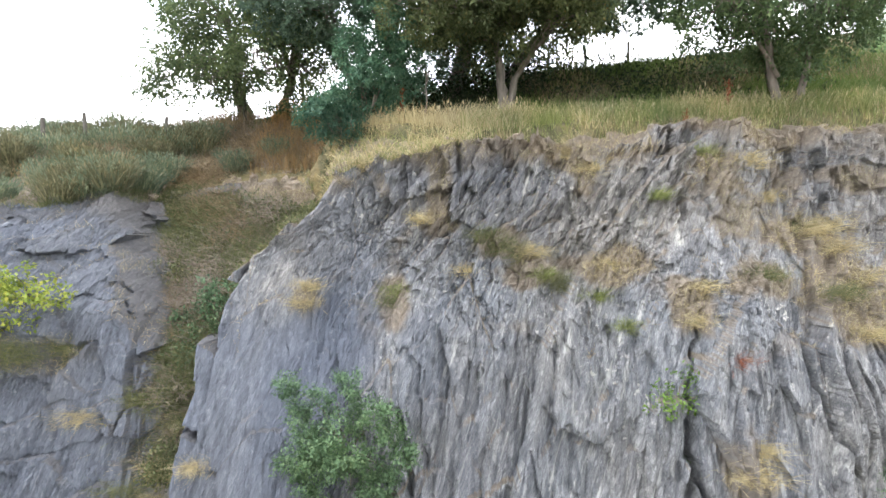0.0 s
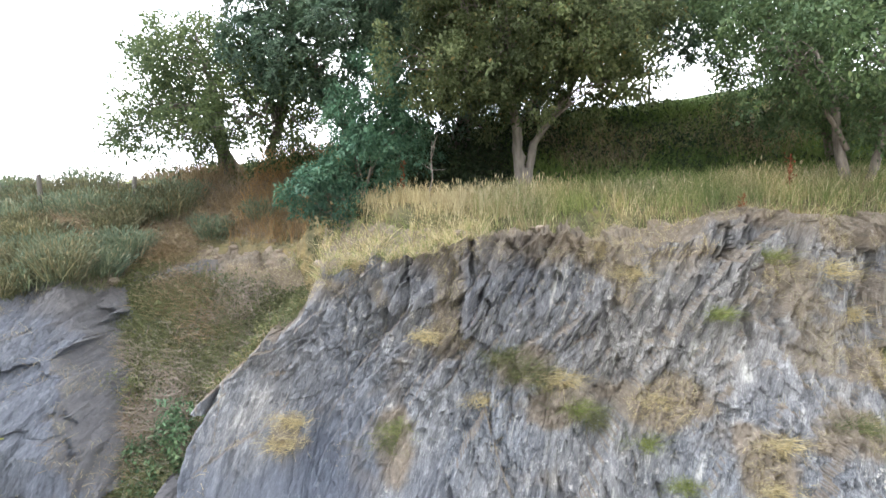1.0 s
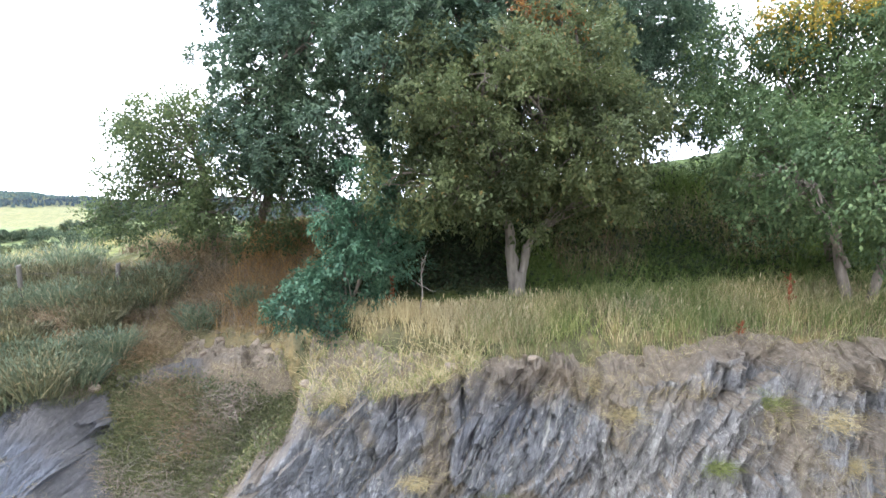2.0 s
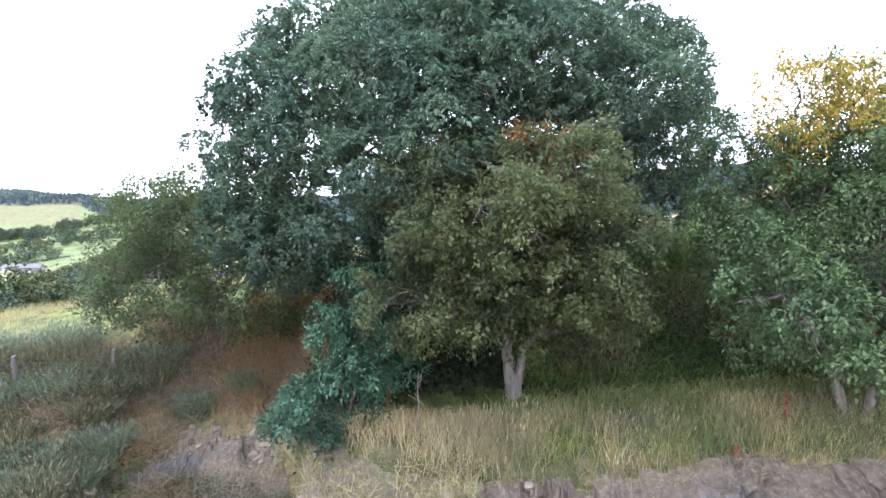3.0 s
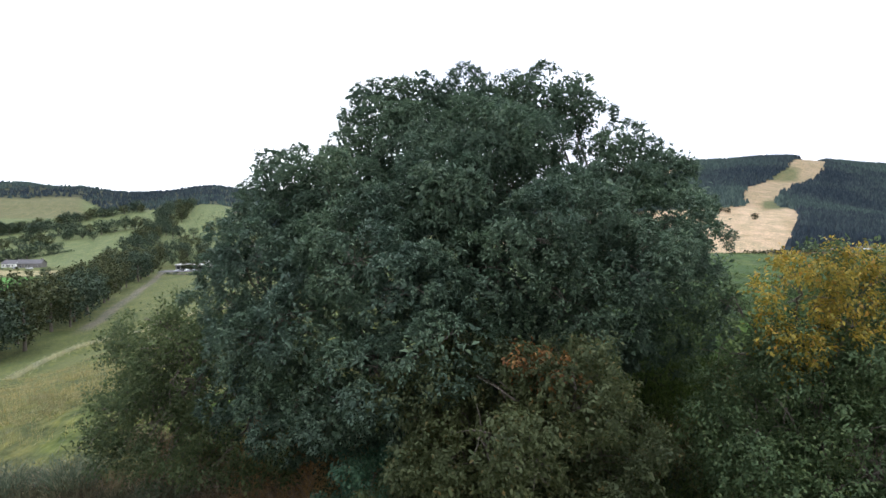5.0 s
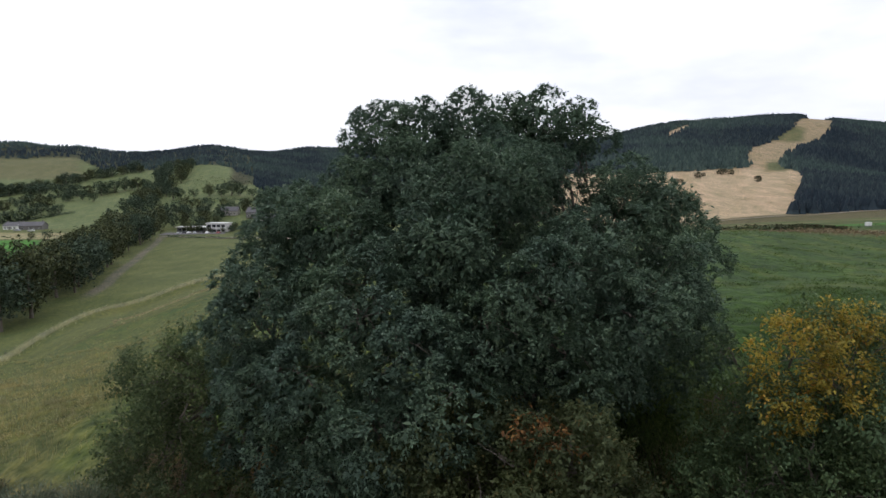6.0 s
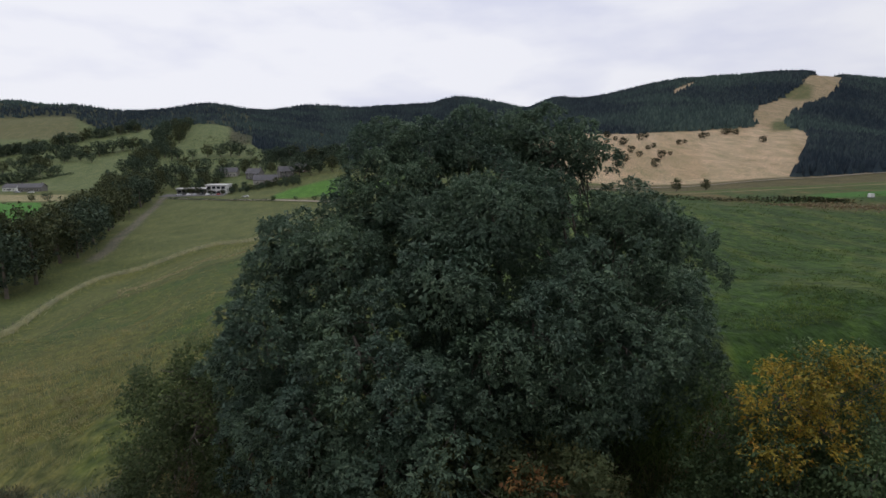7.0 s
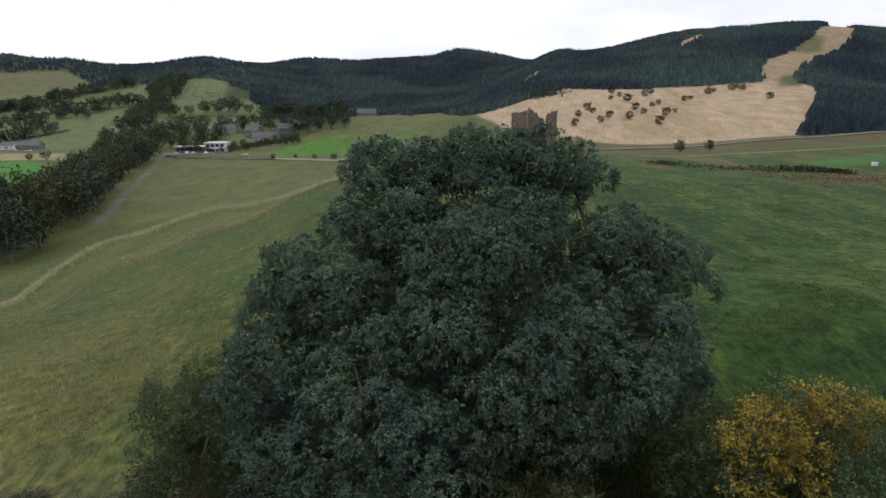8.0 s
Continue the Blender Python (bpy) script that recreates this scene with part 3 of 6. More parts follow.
rx1 = np.concatenate([np.linspace(-12, -8.6, 50, endpoint=False), np.linspace(-8.6, 9.6, 900, endpoint=False), np.linspace(9.6, 13, 40)])
nx_ = len(rx1)
rv1 = np.concatenate([np.linspace(0, 0.22, 18, endpoint=False), np.linspace(0.22, 1, 300)])
nz_ = len(rv1)
rx, rv = np.meshgrid(rx1, rv1)
rx = rx + math.tan(radians(21)) * (8.0 * rv - 7.6)
rim_x = rx[-1]
top_line = rock_top(rx) + 0.16 * fbm(rx * 1.6, 0 * rx, 40) + 0.10 * (cells(rx / 0.35, rx * 0 + 0.5, 41)[0] - 0.5)
rz = -0.3 + (top_line + 0.3) * rv
ry = rock_front(rx, rz)
# the cleavage stands steep, and leans over towards the upper left part of the face
lean = np.interp(rx, [-12, -6, -4, -1, 2, 6, 11], [30, 28, 30, 34, 32, 28, 20]) * (0.30 + 0.70 * smooth(3.8, 6.6, rz))
across = rx - np.tan(np.radians(lean)) * (rz - 5)
along = rz + 0.25 * rx
warp = 0.24 * fbm(rx * 0.8, rz * 0.5, 31)
upper = np.clip(smooth(4.2, 6.8, rz + 1.3 * fbm(rx * 0.5, rz * 0.5, 151)) + smooth(-4.8, -5.4, rx), 0, 1)   # broken shards above, long slabs below
quiet = smooth(0.05, 0.5, fbm(rx * 0.33 + 3, rz * 0.33, 150, 2))          # stretches of plain smooth slab
blocky = smooth(-4.8, -5.6, rx) + smooth(4.2, 5.5, rx) * 0.5          # larger blunt blocks at both ends
bend = 0.40 * fbm(rx * 0.55, rz * 0.4, 33, 3)
g1, g2, g3, dx, dy, gapg = cells((across + bend) / 0.95, (along + bend) / 2.4, 55)
plane = 0.26 * (g1 - 0.5) + (0.10 + 0.30 * g2) * dx + 0.25 * (g3 - 0.5) * dy
a1, a2, a3, dx, dy, gap = cells((across + warp + 0.5 * bend) / 0.28, along / 0.85, 60)
slab = 0.10 * (a1 - 0.5) + (0.02 + 0.17 * a2) * dx + 0.14 * (a3 - 0.5) * dy
f1, f2, f3, dx, dy, gapf = cells((across + warp + 0.10 * along) / (0.30 + 0.60 * blocky), (along - 0.35 * across) / (0.50 + 0.2 * blocky), 75)
facet = (0.15 + 0.16 * blocky) * (f1 - 0.5) + (0.06 + 0.26 * f2 + 0.38 * blocky * f2) * dx + (0.34 - 0.06 * blocky) * (f3 - 0.5) * dy + 0.06 * smooth(0.10, 0.0, gapf) * (f2 > 0.6)
big = plane + slab * (1 - upper) + facet * upper * 0.72
b1, b2, b3, dx, dy, gap2 = cells((across + warp * 0.6) / 0.13, along / (0.42 - 0.14 * upper), 90)
mid = 0.050 * (b1 - 0.5) + (0.13 * b2 - 0.01) * dx + (0.03 + 0.06 * upper) * (b3 - 0.5) * dy
c1, c2, c3, dx, dy, gap3 = cells((across + warp * 0.3) / 0.075, along / (0.40 - 0.24 * upper), 130)
small = 0.030 * (c1 - 0.5) + 0.036 * (c2 - 0.3) * dx + 0.03 * (c3 - 0.5) * dy
streaks = 0.022 * fbm(across * 11 + warp * 4, along * 0.9, 120, 4)
hump = 0.24 * fbm(rx * 0.45, rz * 0.45, 140, 3)
shards = 0.9 + 0.3 * smooth(5.6, 7.0, rz) * (1 - blocky)
base_main = np.interp(rz, [0, 3.2, 4.4, 6.0, 7.0, 8.0], [7.8, 8.7, 9.3, 10.05, 10.25, 10.45])
in_gully = smooth(0.5, 1.2, rock_front(rx, rz) - base_main) * smooth(0.0, 0.3, rx - np.interp(rz, [0, 1.2, 2.0, 3.6, 4.9, 5.4, 6.3, 7.1], [-4.8, -4.9, -5.2, -4.9, -5.25, -5.55, -6.05, -6.7])) * smooth(-1.2, -3.0, rx)
keep = 1 - 0.8 * in_gully
ry = ry + hump + keep * (big * (1 - 0.45 * quiet) + mid * shards * (1 - 0.75 * quiet) * (1 - 0.35 * blocky) + small * (1 - 0.6 * quiet) + streaks)


def groove(x0, z0, x1, z1, wide, deep):
    """A dark open joint in the face."""
    f = np.clip((rz - z0) / (z1 - z0), 0, 1)
    off = np.abs(rx - (x0 + (x1 - x0) * f) - 0.05 * vnoise(rz * 5, rz * 0, 77))
    return deep * smooth(wide, wide * 0.3, off) * smooth(z0 - 0.15, z0 + 0.5, rz) * smooth(z1 + 0.1, z1 - 0.2, rz)


ry = ry + groove(3.45, 1.6, 3.75, 3.9, 0.10, 0.7) + groove(3.9, 1.6, 3.6, 3.2, 0.06, 0.5) + groove(3.75, 3.9, 4.05, 5.0, 0.06, 0.4) + groove(4.1, 6.2, 4.2, 6.95, 0.09, 0.22)
ry = ry + groove(-0.35, 1.6, -0.75, 3.4, 0.08, 0.45) + groove(0.35, 7.2, 0.25, 8.0, 0.06, 0.3) + groove(2.75, 4.4, 2.72, 4.75, 0.05, 0.3) + groove(5.9, 1.6, 5.5, 4.6, 0.07, 0.35) + groove(-3.95, 4.8, -3.55, 5.8, 0.06, 0.35)
rz2 = rz + keep * 0.07 * (a2 - 0.5) * smooth(0.1, 0.5, rv) + keep * 0.05 * (b2 - 0.5)
# the top turns back over into the bank
back = []
for k in range(1, 15):
    f = k / 14
    yy = ry[-1] + f * (np.maximum(edge_y(rx[-1]) + 0.7, ry[-1] + 0.9) - ry[-1])
    zz = (rz2[-1] + 0.02) * (1 - f) + (near_height(rx[-1], yy) - 0.10) * f + (0.22 * fbm(rx[-1] * 1.8, yy * 1.8, 33) + 0.22 * (cells(rx[-1] / 0.33 + yy * 0.4, yy / 0.28, 36)[0] - 0.5)) * (1 - f) ** 0.7
    zz = zz + 0.20 * (cells(rx[-1] / 0.26 + yy * 0.5, yy / 0.22, 38)[0] - 0.2) * smooth(0.15, 0.4, f) * smooth(-7.6, -6.8, rx[-1]) * smooth(-2.6, -3.2, rx[-1])
    back.append(np.stack([rx[-1], yy, zz], -1))
rock = np.concatenate([np.stack([rx, ry, rz2], -1), np.stack(back)], 0)
me = fast_mesh("cliff", rock.reshape(-1, 3), grid_faces(*rock.shape[:2])[:, ::-1], M_ROCK, False)
soil_at = np.zeros(rock.shape[:2])
front_slope = np.gradient(rock_front(rx, rz) + hump + big * keep * 0.6, axis=0) / np.maximum(np.gradient(rz, axis=0), 1e-4)
patch = fbm(rx * 1.5, rz * 1.5, 160)
soil_at[:nz_] = np.clip(smooth(1.0, 2.0, front_slope + 0.9 * patch) * 0.8 + in_gully, 0, 1)
soil_at[:nz_] = np.maximum(soil_at[:nz_], smooth(0.91, 0.985, rv + 0.05 * patch) * smooth(-0.35, 0.2, fbm(rx * 0.7, rz, 171)))
soil_at[:nz_] = np.maximum(soil_at[:nz_], 0.75 * smooth(0.25, 0.5, fbm(rx * 0.8, rz * 1.1, 172, 5)) * smooth(4.0, 5.0, rz))
for zx, zz, wx, wz in ((1.0, 6.1, 0.5, 0.35), (1.6, 5.55, 0.7, 0.3), (2.8, 5.75, 0.9, 0.3), (3.9, 5.2, 0.35, 0.55), (5.1, 5.55, 0.6, 0.3), (5.9, 6.2, 0.75, 0.35), (6.5, 5.3, 0.7, 0.8), (4.25, 3.0, 0.3, 0.7),
                       (-2.4, 5.1, 0.25, 0.45), (-0.1, 7.1, 0.3, 0.8), (2.6, 7.6, 0.35, 0.5), (4.8, 7.4, 0.6, 0.45), (-0.85, 5.0, 0.3, 0.4), (-7.1, 4.2, 0.9, 0.3)):
    reach_ = np.sqrt(((rx - zx) / wx) ** 2 + ((rz - zz) / wz) ** 2)
    soil_at[:nz_] = np.maximum(soil_at[:nz_], 0.85 * smooth(1.2, 0.6, reach_ + 0.8 * fbm(rx * 2.6, rz * 2.6, 173, 5)))
soil_at[:nz_] = np.maximum(soil_at[:nz_], 0.16 * smooth(5.0, 6.6, rz + 0.5 * patch) * smooth(-5.0, -4.0, rx))
soil_at[nz_:] = np.linspace(0.85, 1, 14)[:, None]
# the block beyond the gully gets a darker, bluer colour for its turn from the light and wetness; the foot of the face
# is darkened too
dark_tone = np.zeros(rock.shape[:2])
dark_tone[:nz_] = np.clip(smooth(-4.7, -5.2, rx) * 0.9 + 0.9 * smooth(-0.6, -2.0, rx + 0.3 * patch) * smooth(5.6, 4.6, rz + 0.5 * patch) * smooth(-4.6, -4.2, rx) + smooth(0.1, 0.4, fbm(rx * 0.5, rz * 0.35, 181)) * 0.35, 0, 1)
att = me.attributes.new("dark_tone", "FLOAT", "POINT")
att.data.foreach_set("value", dark_tone.astype(np.float32).ravel())
att = me.attributes.new("soil", "FLOAT", "POINT")
att.data.foreach_set("value", soil_at.astype(np.float32).ravel())
cliff = tagged(new("cliff", me), "weathered grey slate quarry face with cleavage, ledges and lichen", "cliff", kind="structure")


def face_at(x, z):
    """The rock's surface, y, at a place on the face."""
    k = np.argmin((rx - x) ** 2 + (rz2 - z) ** 2)
    return float(ry.ravel()[k])

# ---------- plants: makers ----------
rng = np.random.default_rng(7)


def unit(v):
    return v / np.maximum(np.linalg.norm(v, axis=-1, keepdims=True), 1e-9)


def leaves(name, base, way, length, width, mat, fold=0.25, tilt=0.4, outs=None, crisp=0.35):
    """One mesh of leaves: a folded, pointed blade at each base, along way; outs turns their faces outwards from the bunch."""
    n = len(base)
    way = unit(way)
    side = unit(np.cross(way, unit(rng.normal(size=(n, 3)) * tilt + np.array([0, 0, 1.0]))))
    up = np.cross(side, way)
    L, W = np.broadcast_to(length, n)[:, None], np.broadcast_to(width, n)[:, None]
    mid = base + way * L * 0.45
    v = np.stack([base, mid + side * W * 0.5 + up * W * fold, base + way * L - up * L * 0.12, mid - side * W * 0.5 + up * W * fold], 1)
    if outs is None:
        return fast_mesh(name, v.reshape(-1, 3), np.arange(4 * n).reshape(n, 4), mat)
    flip = (np.cross(v[:, 1] - v[:, 0], v[:, 3] - v[:, 0]) * outs).sum(1) < 0
    v[flip] = v[flip][:, [0, 3, 2, 1]]
    face = unit(np.cross(v[:, 1] - v[:, 0], v[:, 3] - v[:, 0]))
    soft_n = np.repeat(unit(face * crisp + outs), 4, 0)
    me = fast_mesh(name, v.reshape(-1, 3), np.arange(4 * n).reshape(n, 4), mat, True)
    me.attributes.new("custom_normal", "FLOAT_VECTOR", "POINT").data.foreach_set("vector", soft_n.astype(np.float32).ravel())
    me.update()
    return me


def blades(name, base, way, length, width, mat, bend=0.35):
    """One mesh of grass blades: two joined tapering lengths that bow over."""
    n = len(base)
    way = unit(way)
    flat = unit(np.cross(way, rng.normal(size=(n, 3))))
    bow = unit(rng.normal(size=(n, 3)) * np.array([1, 1, 0.2]))
    L, W = np.broadcast_to(length, n)[:, None], np.broadcast_to(width, n)[:, None]
    m = base + way * L * 0.55 + bow * L * bend * 0.25
    t = base + way * L * (1 - 0.3 * bend) + bow * L * bend
    v = np.stack([base - flat * W * 0.5, base + flat * W * 0.5, m + flat * W * 0.4, m - flat * W * 0.4, t + flat * W * 0.12, t - flat * W * 0.12], 1)
    k = np.arange(n)[:, None] * 6
    f = np.concatenate([k + np.array([[0, 1, 2, 3]]), k + np.array([[3, 2, 4, 5]])], 0)
    return fast_mesh(name, v.reshape(-1, 3), f, mat)


def tubes(name, paths, mat, sides=6):
    """One mesh of tapering round branches: each path is a list of (x, y, z, radius)."""
    verts, faces, at = [], [], 0
    ring = np.linspace(0, 2 * math.pi, sides, endpoint=False)
    for p in paths:
        p = np.asarray(p, float)
        d = unit(np.gradient(p[:, :3], axis=0))
        ref = np.where(np.abs(d[:, 2:3]) > 0.9, np.array([[1.0, 0, 0]]), np.array([[0, 0, 1.0]]))
        s = unit(np.cross(d, ref))
        w = np.cross(s, d)
        wob = 1 + 0.10 * rng.normal(size=(len(p), sides))
        r = p[:, 3:4] * wob
        v = p[:, None, :3] + s[:, None] * (np.cos(ring) * r)[..., None] + w[:, None] * (np.sin(ring) * r)[..., None]
        verts.append(v.reshape(-1, 3))
        k = at + np.arange(len(p) * sides).reshape(len(p), sides)
        n = np.roll(k, -1, 1)
        faces.append(np.stack([k[:-1].ravel(), n[:-1].ravel(), n[1:].ravel(), k[1:].ravel()], 1))
        at += len(p) * sides
    return fast_mesh(name, np.concatenate(verts), np.concatenate(faces), mat, True)


def bough(a, b, r0, r1, steps=9, sag=0.0, wander=0.06):
    """A wandering tapering path from a to b."""
    a, b = np.asarray(a, float), np.asarray(b, float)
    f = np.linspace(0, 1, steps)[:, None]
    L = np.linalg.norm(b - a)
    off = np.cumsum(rng.normal(size=(steps, 3)), 0) * wander * L / 3
    off = off - off[0] - f * (off[-1] - off[0])
    p = a + (b - a) * f + off
    p[:, 2] += sag * L * (np.sin(math.pi * f[:, 0]))
    return np.concatenate([p, r0 + (r1 - r0) * f ** 0.8], 1)


def sprays(lobes, per_m2, seed_gap=0.0, inner=0.25):
    """Places for leafy twigs over the skins of the crown's lobes: (places, ways out). A lobe is (x, y, z, rx, ry, rz)."""
    lobes = np.asarray(lobes, float)
    spots, outs = [], []
    for x, y, z, a, b, c in lobes:
        area = 4 * math.pi * ((a * b) ** 1.6 + (a * c) ** 1.6 + (b * c) ** 1.6) ** (1 / 1.6) / 3 ** (1 / 1.6)
        n = max(6, int(area * per_m2))
        d = unit(rng.normal(size=(n, 3)))
        r = np.where(rng.random(n) < inner, rng.uniform(0.35, 0.85, n), rng.normal(0.97, 0.07, n))[:, None]
        p = np.array([x, y, z]) + d * r * np.array([a, b, c])
        # skip what is deep inside another lobe
        deep = np.zeros(n, bool)
        for q in lobes:
            deep |= (((p - q[:3]) / q[3:]) ** 2).sum(1) < 0.30
        keep = ~deep
        spots.append(p[keep])
        outs.append(unit(d / np.array([a, b, c]))[keep])
    return np.concatenate(spots), np.concatenate(outs)


def leafy(spots, outs, count, spread, leaf, aspect, mat, name="crown", droop=0.35, gap_scale=0.0):
    """Leaves round each spray: a drooping twig with leaves along it."""
    if gap_scale:
        g = vnoise(spots[:, 0] * gap_scale + spots[:, 1] * 0.7, spots[:, 2] * gap_scale + spots[:, 1] * 0.5, 300)
        keep = g > -0.55
        spots, outs = spots[keep], outs[keep]
    n = len(spots)
    axis = unit(outs + rng.normal(size=(n, 3)) * 0.45 + np.array([0, 0, 0.25]))
    k = rng.integers(int(count * 0.6), int(count * 1.4) + 1, n)
    idx = np.repeat(np.arange(n), k)
    m = len(idx)
    f = rng.random(m)[:, None]
    size = np.repeat(rng.uniform(0.7, 1.25, n), k)
    base = spots[idx] + axis[idx] * (f - 0.45) * spread * size[:, None] + rng.normal(size=(m, 3)) * spread * 0.20
    base[:, 2] -= droop * spread * f[:, 0] ** 2
    way = axis[idx] * 0.8 + rng.normal(size=(m, 3)) * 0.5 + np.array([0, 0, -droop])
    L = leaf * rng.uniform(0.65, 1.3, m)
    return leaves(name, base, way, L, L * aspect, mat, outs=unit(outs[idx] + np.array([0, 0, 0.35])))


def spaced(lobes, gap, size, seed, tries=60000):
    """Bunches set about a gap apart over the joint skin of the lobes: (places with radii, ways out)."""
    q = np.random.default_rng(seed)
    L = np.asarray(lobes, float)
    area = (L[:, 3] * L[:, 4] + L[:, 3] * L[:, 5] + L[:, 4] * L[:, 5]) ** 1.0
    k = q.choice(len(L), tries, p=area / area.sum())
    d = unit(q.normal(size=(tries, 3)))
    p = L[k, :3] + d * L[k, 3:] * q.uniform(0.80, 1.0, tries)[:, None]
    ok = np.ones(tries, bool)
    for row in L:
        ok &= (((p - row[:3]) / row[3:]) ** 2).sum(1) > 0.62
    p, d = p[ok], d[ok]
    kept, ways = [], []
    grid = {}
    for a, w in zip(p, d):
        key = tuple(np.floor(a / gap).astype(int))
        near = [b for dx in (-1, 0, 1) for dy in (-1, 0, 1) for dz in (-1, 0, 1) for b in grid.get((key[0] + dx, key[1] + dy, key[2] + dz), ())]
        if all(((a - b) ** 2).sum() > gap * gap for b in near):
            grid.setdefault(key, []).append(a)
            kept.append((*a, size * q.uniform(0.75, 1.35)))
            ways.append(w)
    return np.array(kept), np.array(ways)


def tufted(bunches, ways, per_m2, low=-0.3):
    """Twig tips over the upper and outer part of each bunch."""
    spots, outs = [], []
    for (x, y, z, r), w in zip(bunches, ways):
        n = max(6, int(12.6 * r * r * per_m2 * (0.4 if w[1] > 0.3 and y > 16.5 else 1.0)))
        d = unit(rng.normal(size=(n, 3)))
        d = d[d @ unit(w * 0.7 + np.array([0, 0, 0.65])) > low]
        spots.append(np.array([x, y, z]) + d * np.array([r, r, r * 0.8]) * rng.normal(0.97, 0.09, (len(d), 1)))
        outs.append(unit(d * 0.75 + w * 0.6))
    return np.concatenate(spots), np.concatenate(outs)


def feathered(spots, outs, fronds, reach, leaf, aspect, mat, droop=0.22, pairs=3, name="crown"):
    """Twig tips with feathered leaves: fronds spread from each tip and droop, leaflets stand in pairs along them."""
    n = len(spots)
    idx = np.repeat(np.arange(n), fronds)
    m = len(idx)
    way = unit(unit(outs + np.array([0, 0, 0.45]))[idx] * 0.6 + rng.normal(size=(m, 3)) * 0.62)
    reach = reach * rng.uniform(0.7, 1.25, m)[:, None]
    side = unit(np.cross(way, rng.normal(size=(m, 3)) * 0.3 + np.array([0, 0, 1.0])))
    down = np.array([0, 0, 1.0])
    base, aim, out = [], [], []
    for k in range(2 * pairs + 1):
        f = 1.0 if k == 2 * pairs else 0.35 + 0.6 * (k // 2) / pairs
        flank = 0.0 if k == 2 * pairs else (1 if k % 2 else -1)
        base.append(spots[idx] + way * reach * f - down * droop * reach * f * f + rng.normal(size=(m, 3)) * 0.012)
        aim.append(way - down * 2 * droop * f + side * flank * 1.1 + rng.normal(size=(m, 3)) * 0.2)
        out.append(outs[idx] + down * 0.25)
    L = leaf * rng.uniform(0.7, 1.25, m * (2 * pairs + 1))
    return leaves(name, np.concatenate(base), np.concatenate(aim), L, L * aspect, mat, outs=unit(np.concatenate(out)), crisp=0.55)


def crown_limbs(base, forks, lobes, r, top_r=0.02):
    """Limb paths from the forks to each lobe's middle, with side boughs."""
    paths = []
    for x, y, z, a, b, c in lobes:
        goal = np.array([x, y, z])
        f = forks[int(np.argmin([np.linalg.norm(goal - np.array(q)) + 2 * max(0, q[2] - z) for q in forks]))]
        d = np.linalg.norm(goal - np.array(f))
        main = bough(f, goal, r * (0.28 + 0.04 * a), top_r, 10, 0.08, 0.10)
        mine = [main]
        for _ in range(7):
            s = main[rng.integers(3, 10)]
            e = goal + unit(rng.normal(size=3)) * np.array([a, b, c]) * 0.65
            mine.append(bough(s[:3], e, s[3] * 0.5, 0.006, 6, 0.03, 0.10))
        paths.append(mine)
    return paths


def make_tree(name, label, place, trunk_paths, forks, lobes, bark, crowns, r, limbs=True, category="tree"):
    """trunk_paths in world places; crowns: a list of (part name, label, mesh)."""
    ob = empty(name, place)
    inv = ob.matrix_world.inverted()
    made = [("trunk", "", tubes("trunk", [p], bark, 10)) for p in trunk_paths]
    if limbs:
        made += [("limb", "", tubes("limb", g, M_BARK, 5)) for g in crown_limbs(place, forks, lobes, r)]
    for nm, lb, me in made + crowns:
        me.transform(inv)
        o = under(new(nm, me), ob)
        if lb:
            tagged(o, lb)
        if nm in ("crown", "yellow_crown", "withered_leaves"):
            tagged(o, kind="stuff")
    return tagged(ob, label, category)


def ground_z(x, y):
    return float(land(np.array([x]), np.array([y]))[0])


def lobes_in(shape, n, size, seed, squash=0.8):
    """Lobes scattered over an ellipsoid's skin, for a lumpy crown."""
    q = np.random.default_rng(seed)
    x, y, z, a, b, c = shape
    out = [(x, y, z, a * 0.72, b * 0.72, c * 0.72)]
    for k in range(n):
        t = math.pi * (3 - math.sqrt(5)) * k + q.uniform(-0.4, 0.4)
        h = 1 - 2 * (k + 0.5) / n
        s = math.sqrt(max(0, 1 - h * h))
        rad = size * q.uniform(0.7, 1.3)
        out.append((x + a * 0.72 * s * math.cos(t), y + b * 0.72 * s * math.sin(t), z + c * 0.75 * h, rad, rad, rad * squash))
    return out


def bunched(lobes, size, per_m2, seed, low=0.55):
    """Small bunches over the skins of larger lobes, fewer on their undersides."""
    q = np.random.default_rng(seed)
    L = np.asarray(lobes, float)
    out = []
    for x, y, z, a, b, c in L:
        n = max(5, int(4 * math.pi * ((a * b + a * c + b * c) / 3) * per_m2))
        for k in range(n):
            d = q.normal(size=3)
            d /= np.linalg.norm(d)
            if d[2] < -0.2 and q.random() < low:
                continue
            p = np.array([x, y, z]) + d * np.array([a, b, c]) * q.uniform(0.72, 0.98)
            if ((((p - L[:, :3]) / L[:, 3:]) ** 2).sum(1) < 0.42).any():
                continue
            r = size * q.uniform(0.65, 1.35)
            out.append((*p, r, r, r * 0.8))
    return out

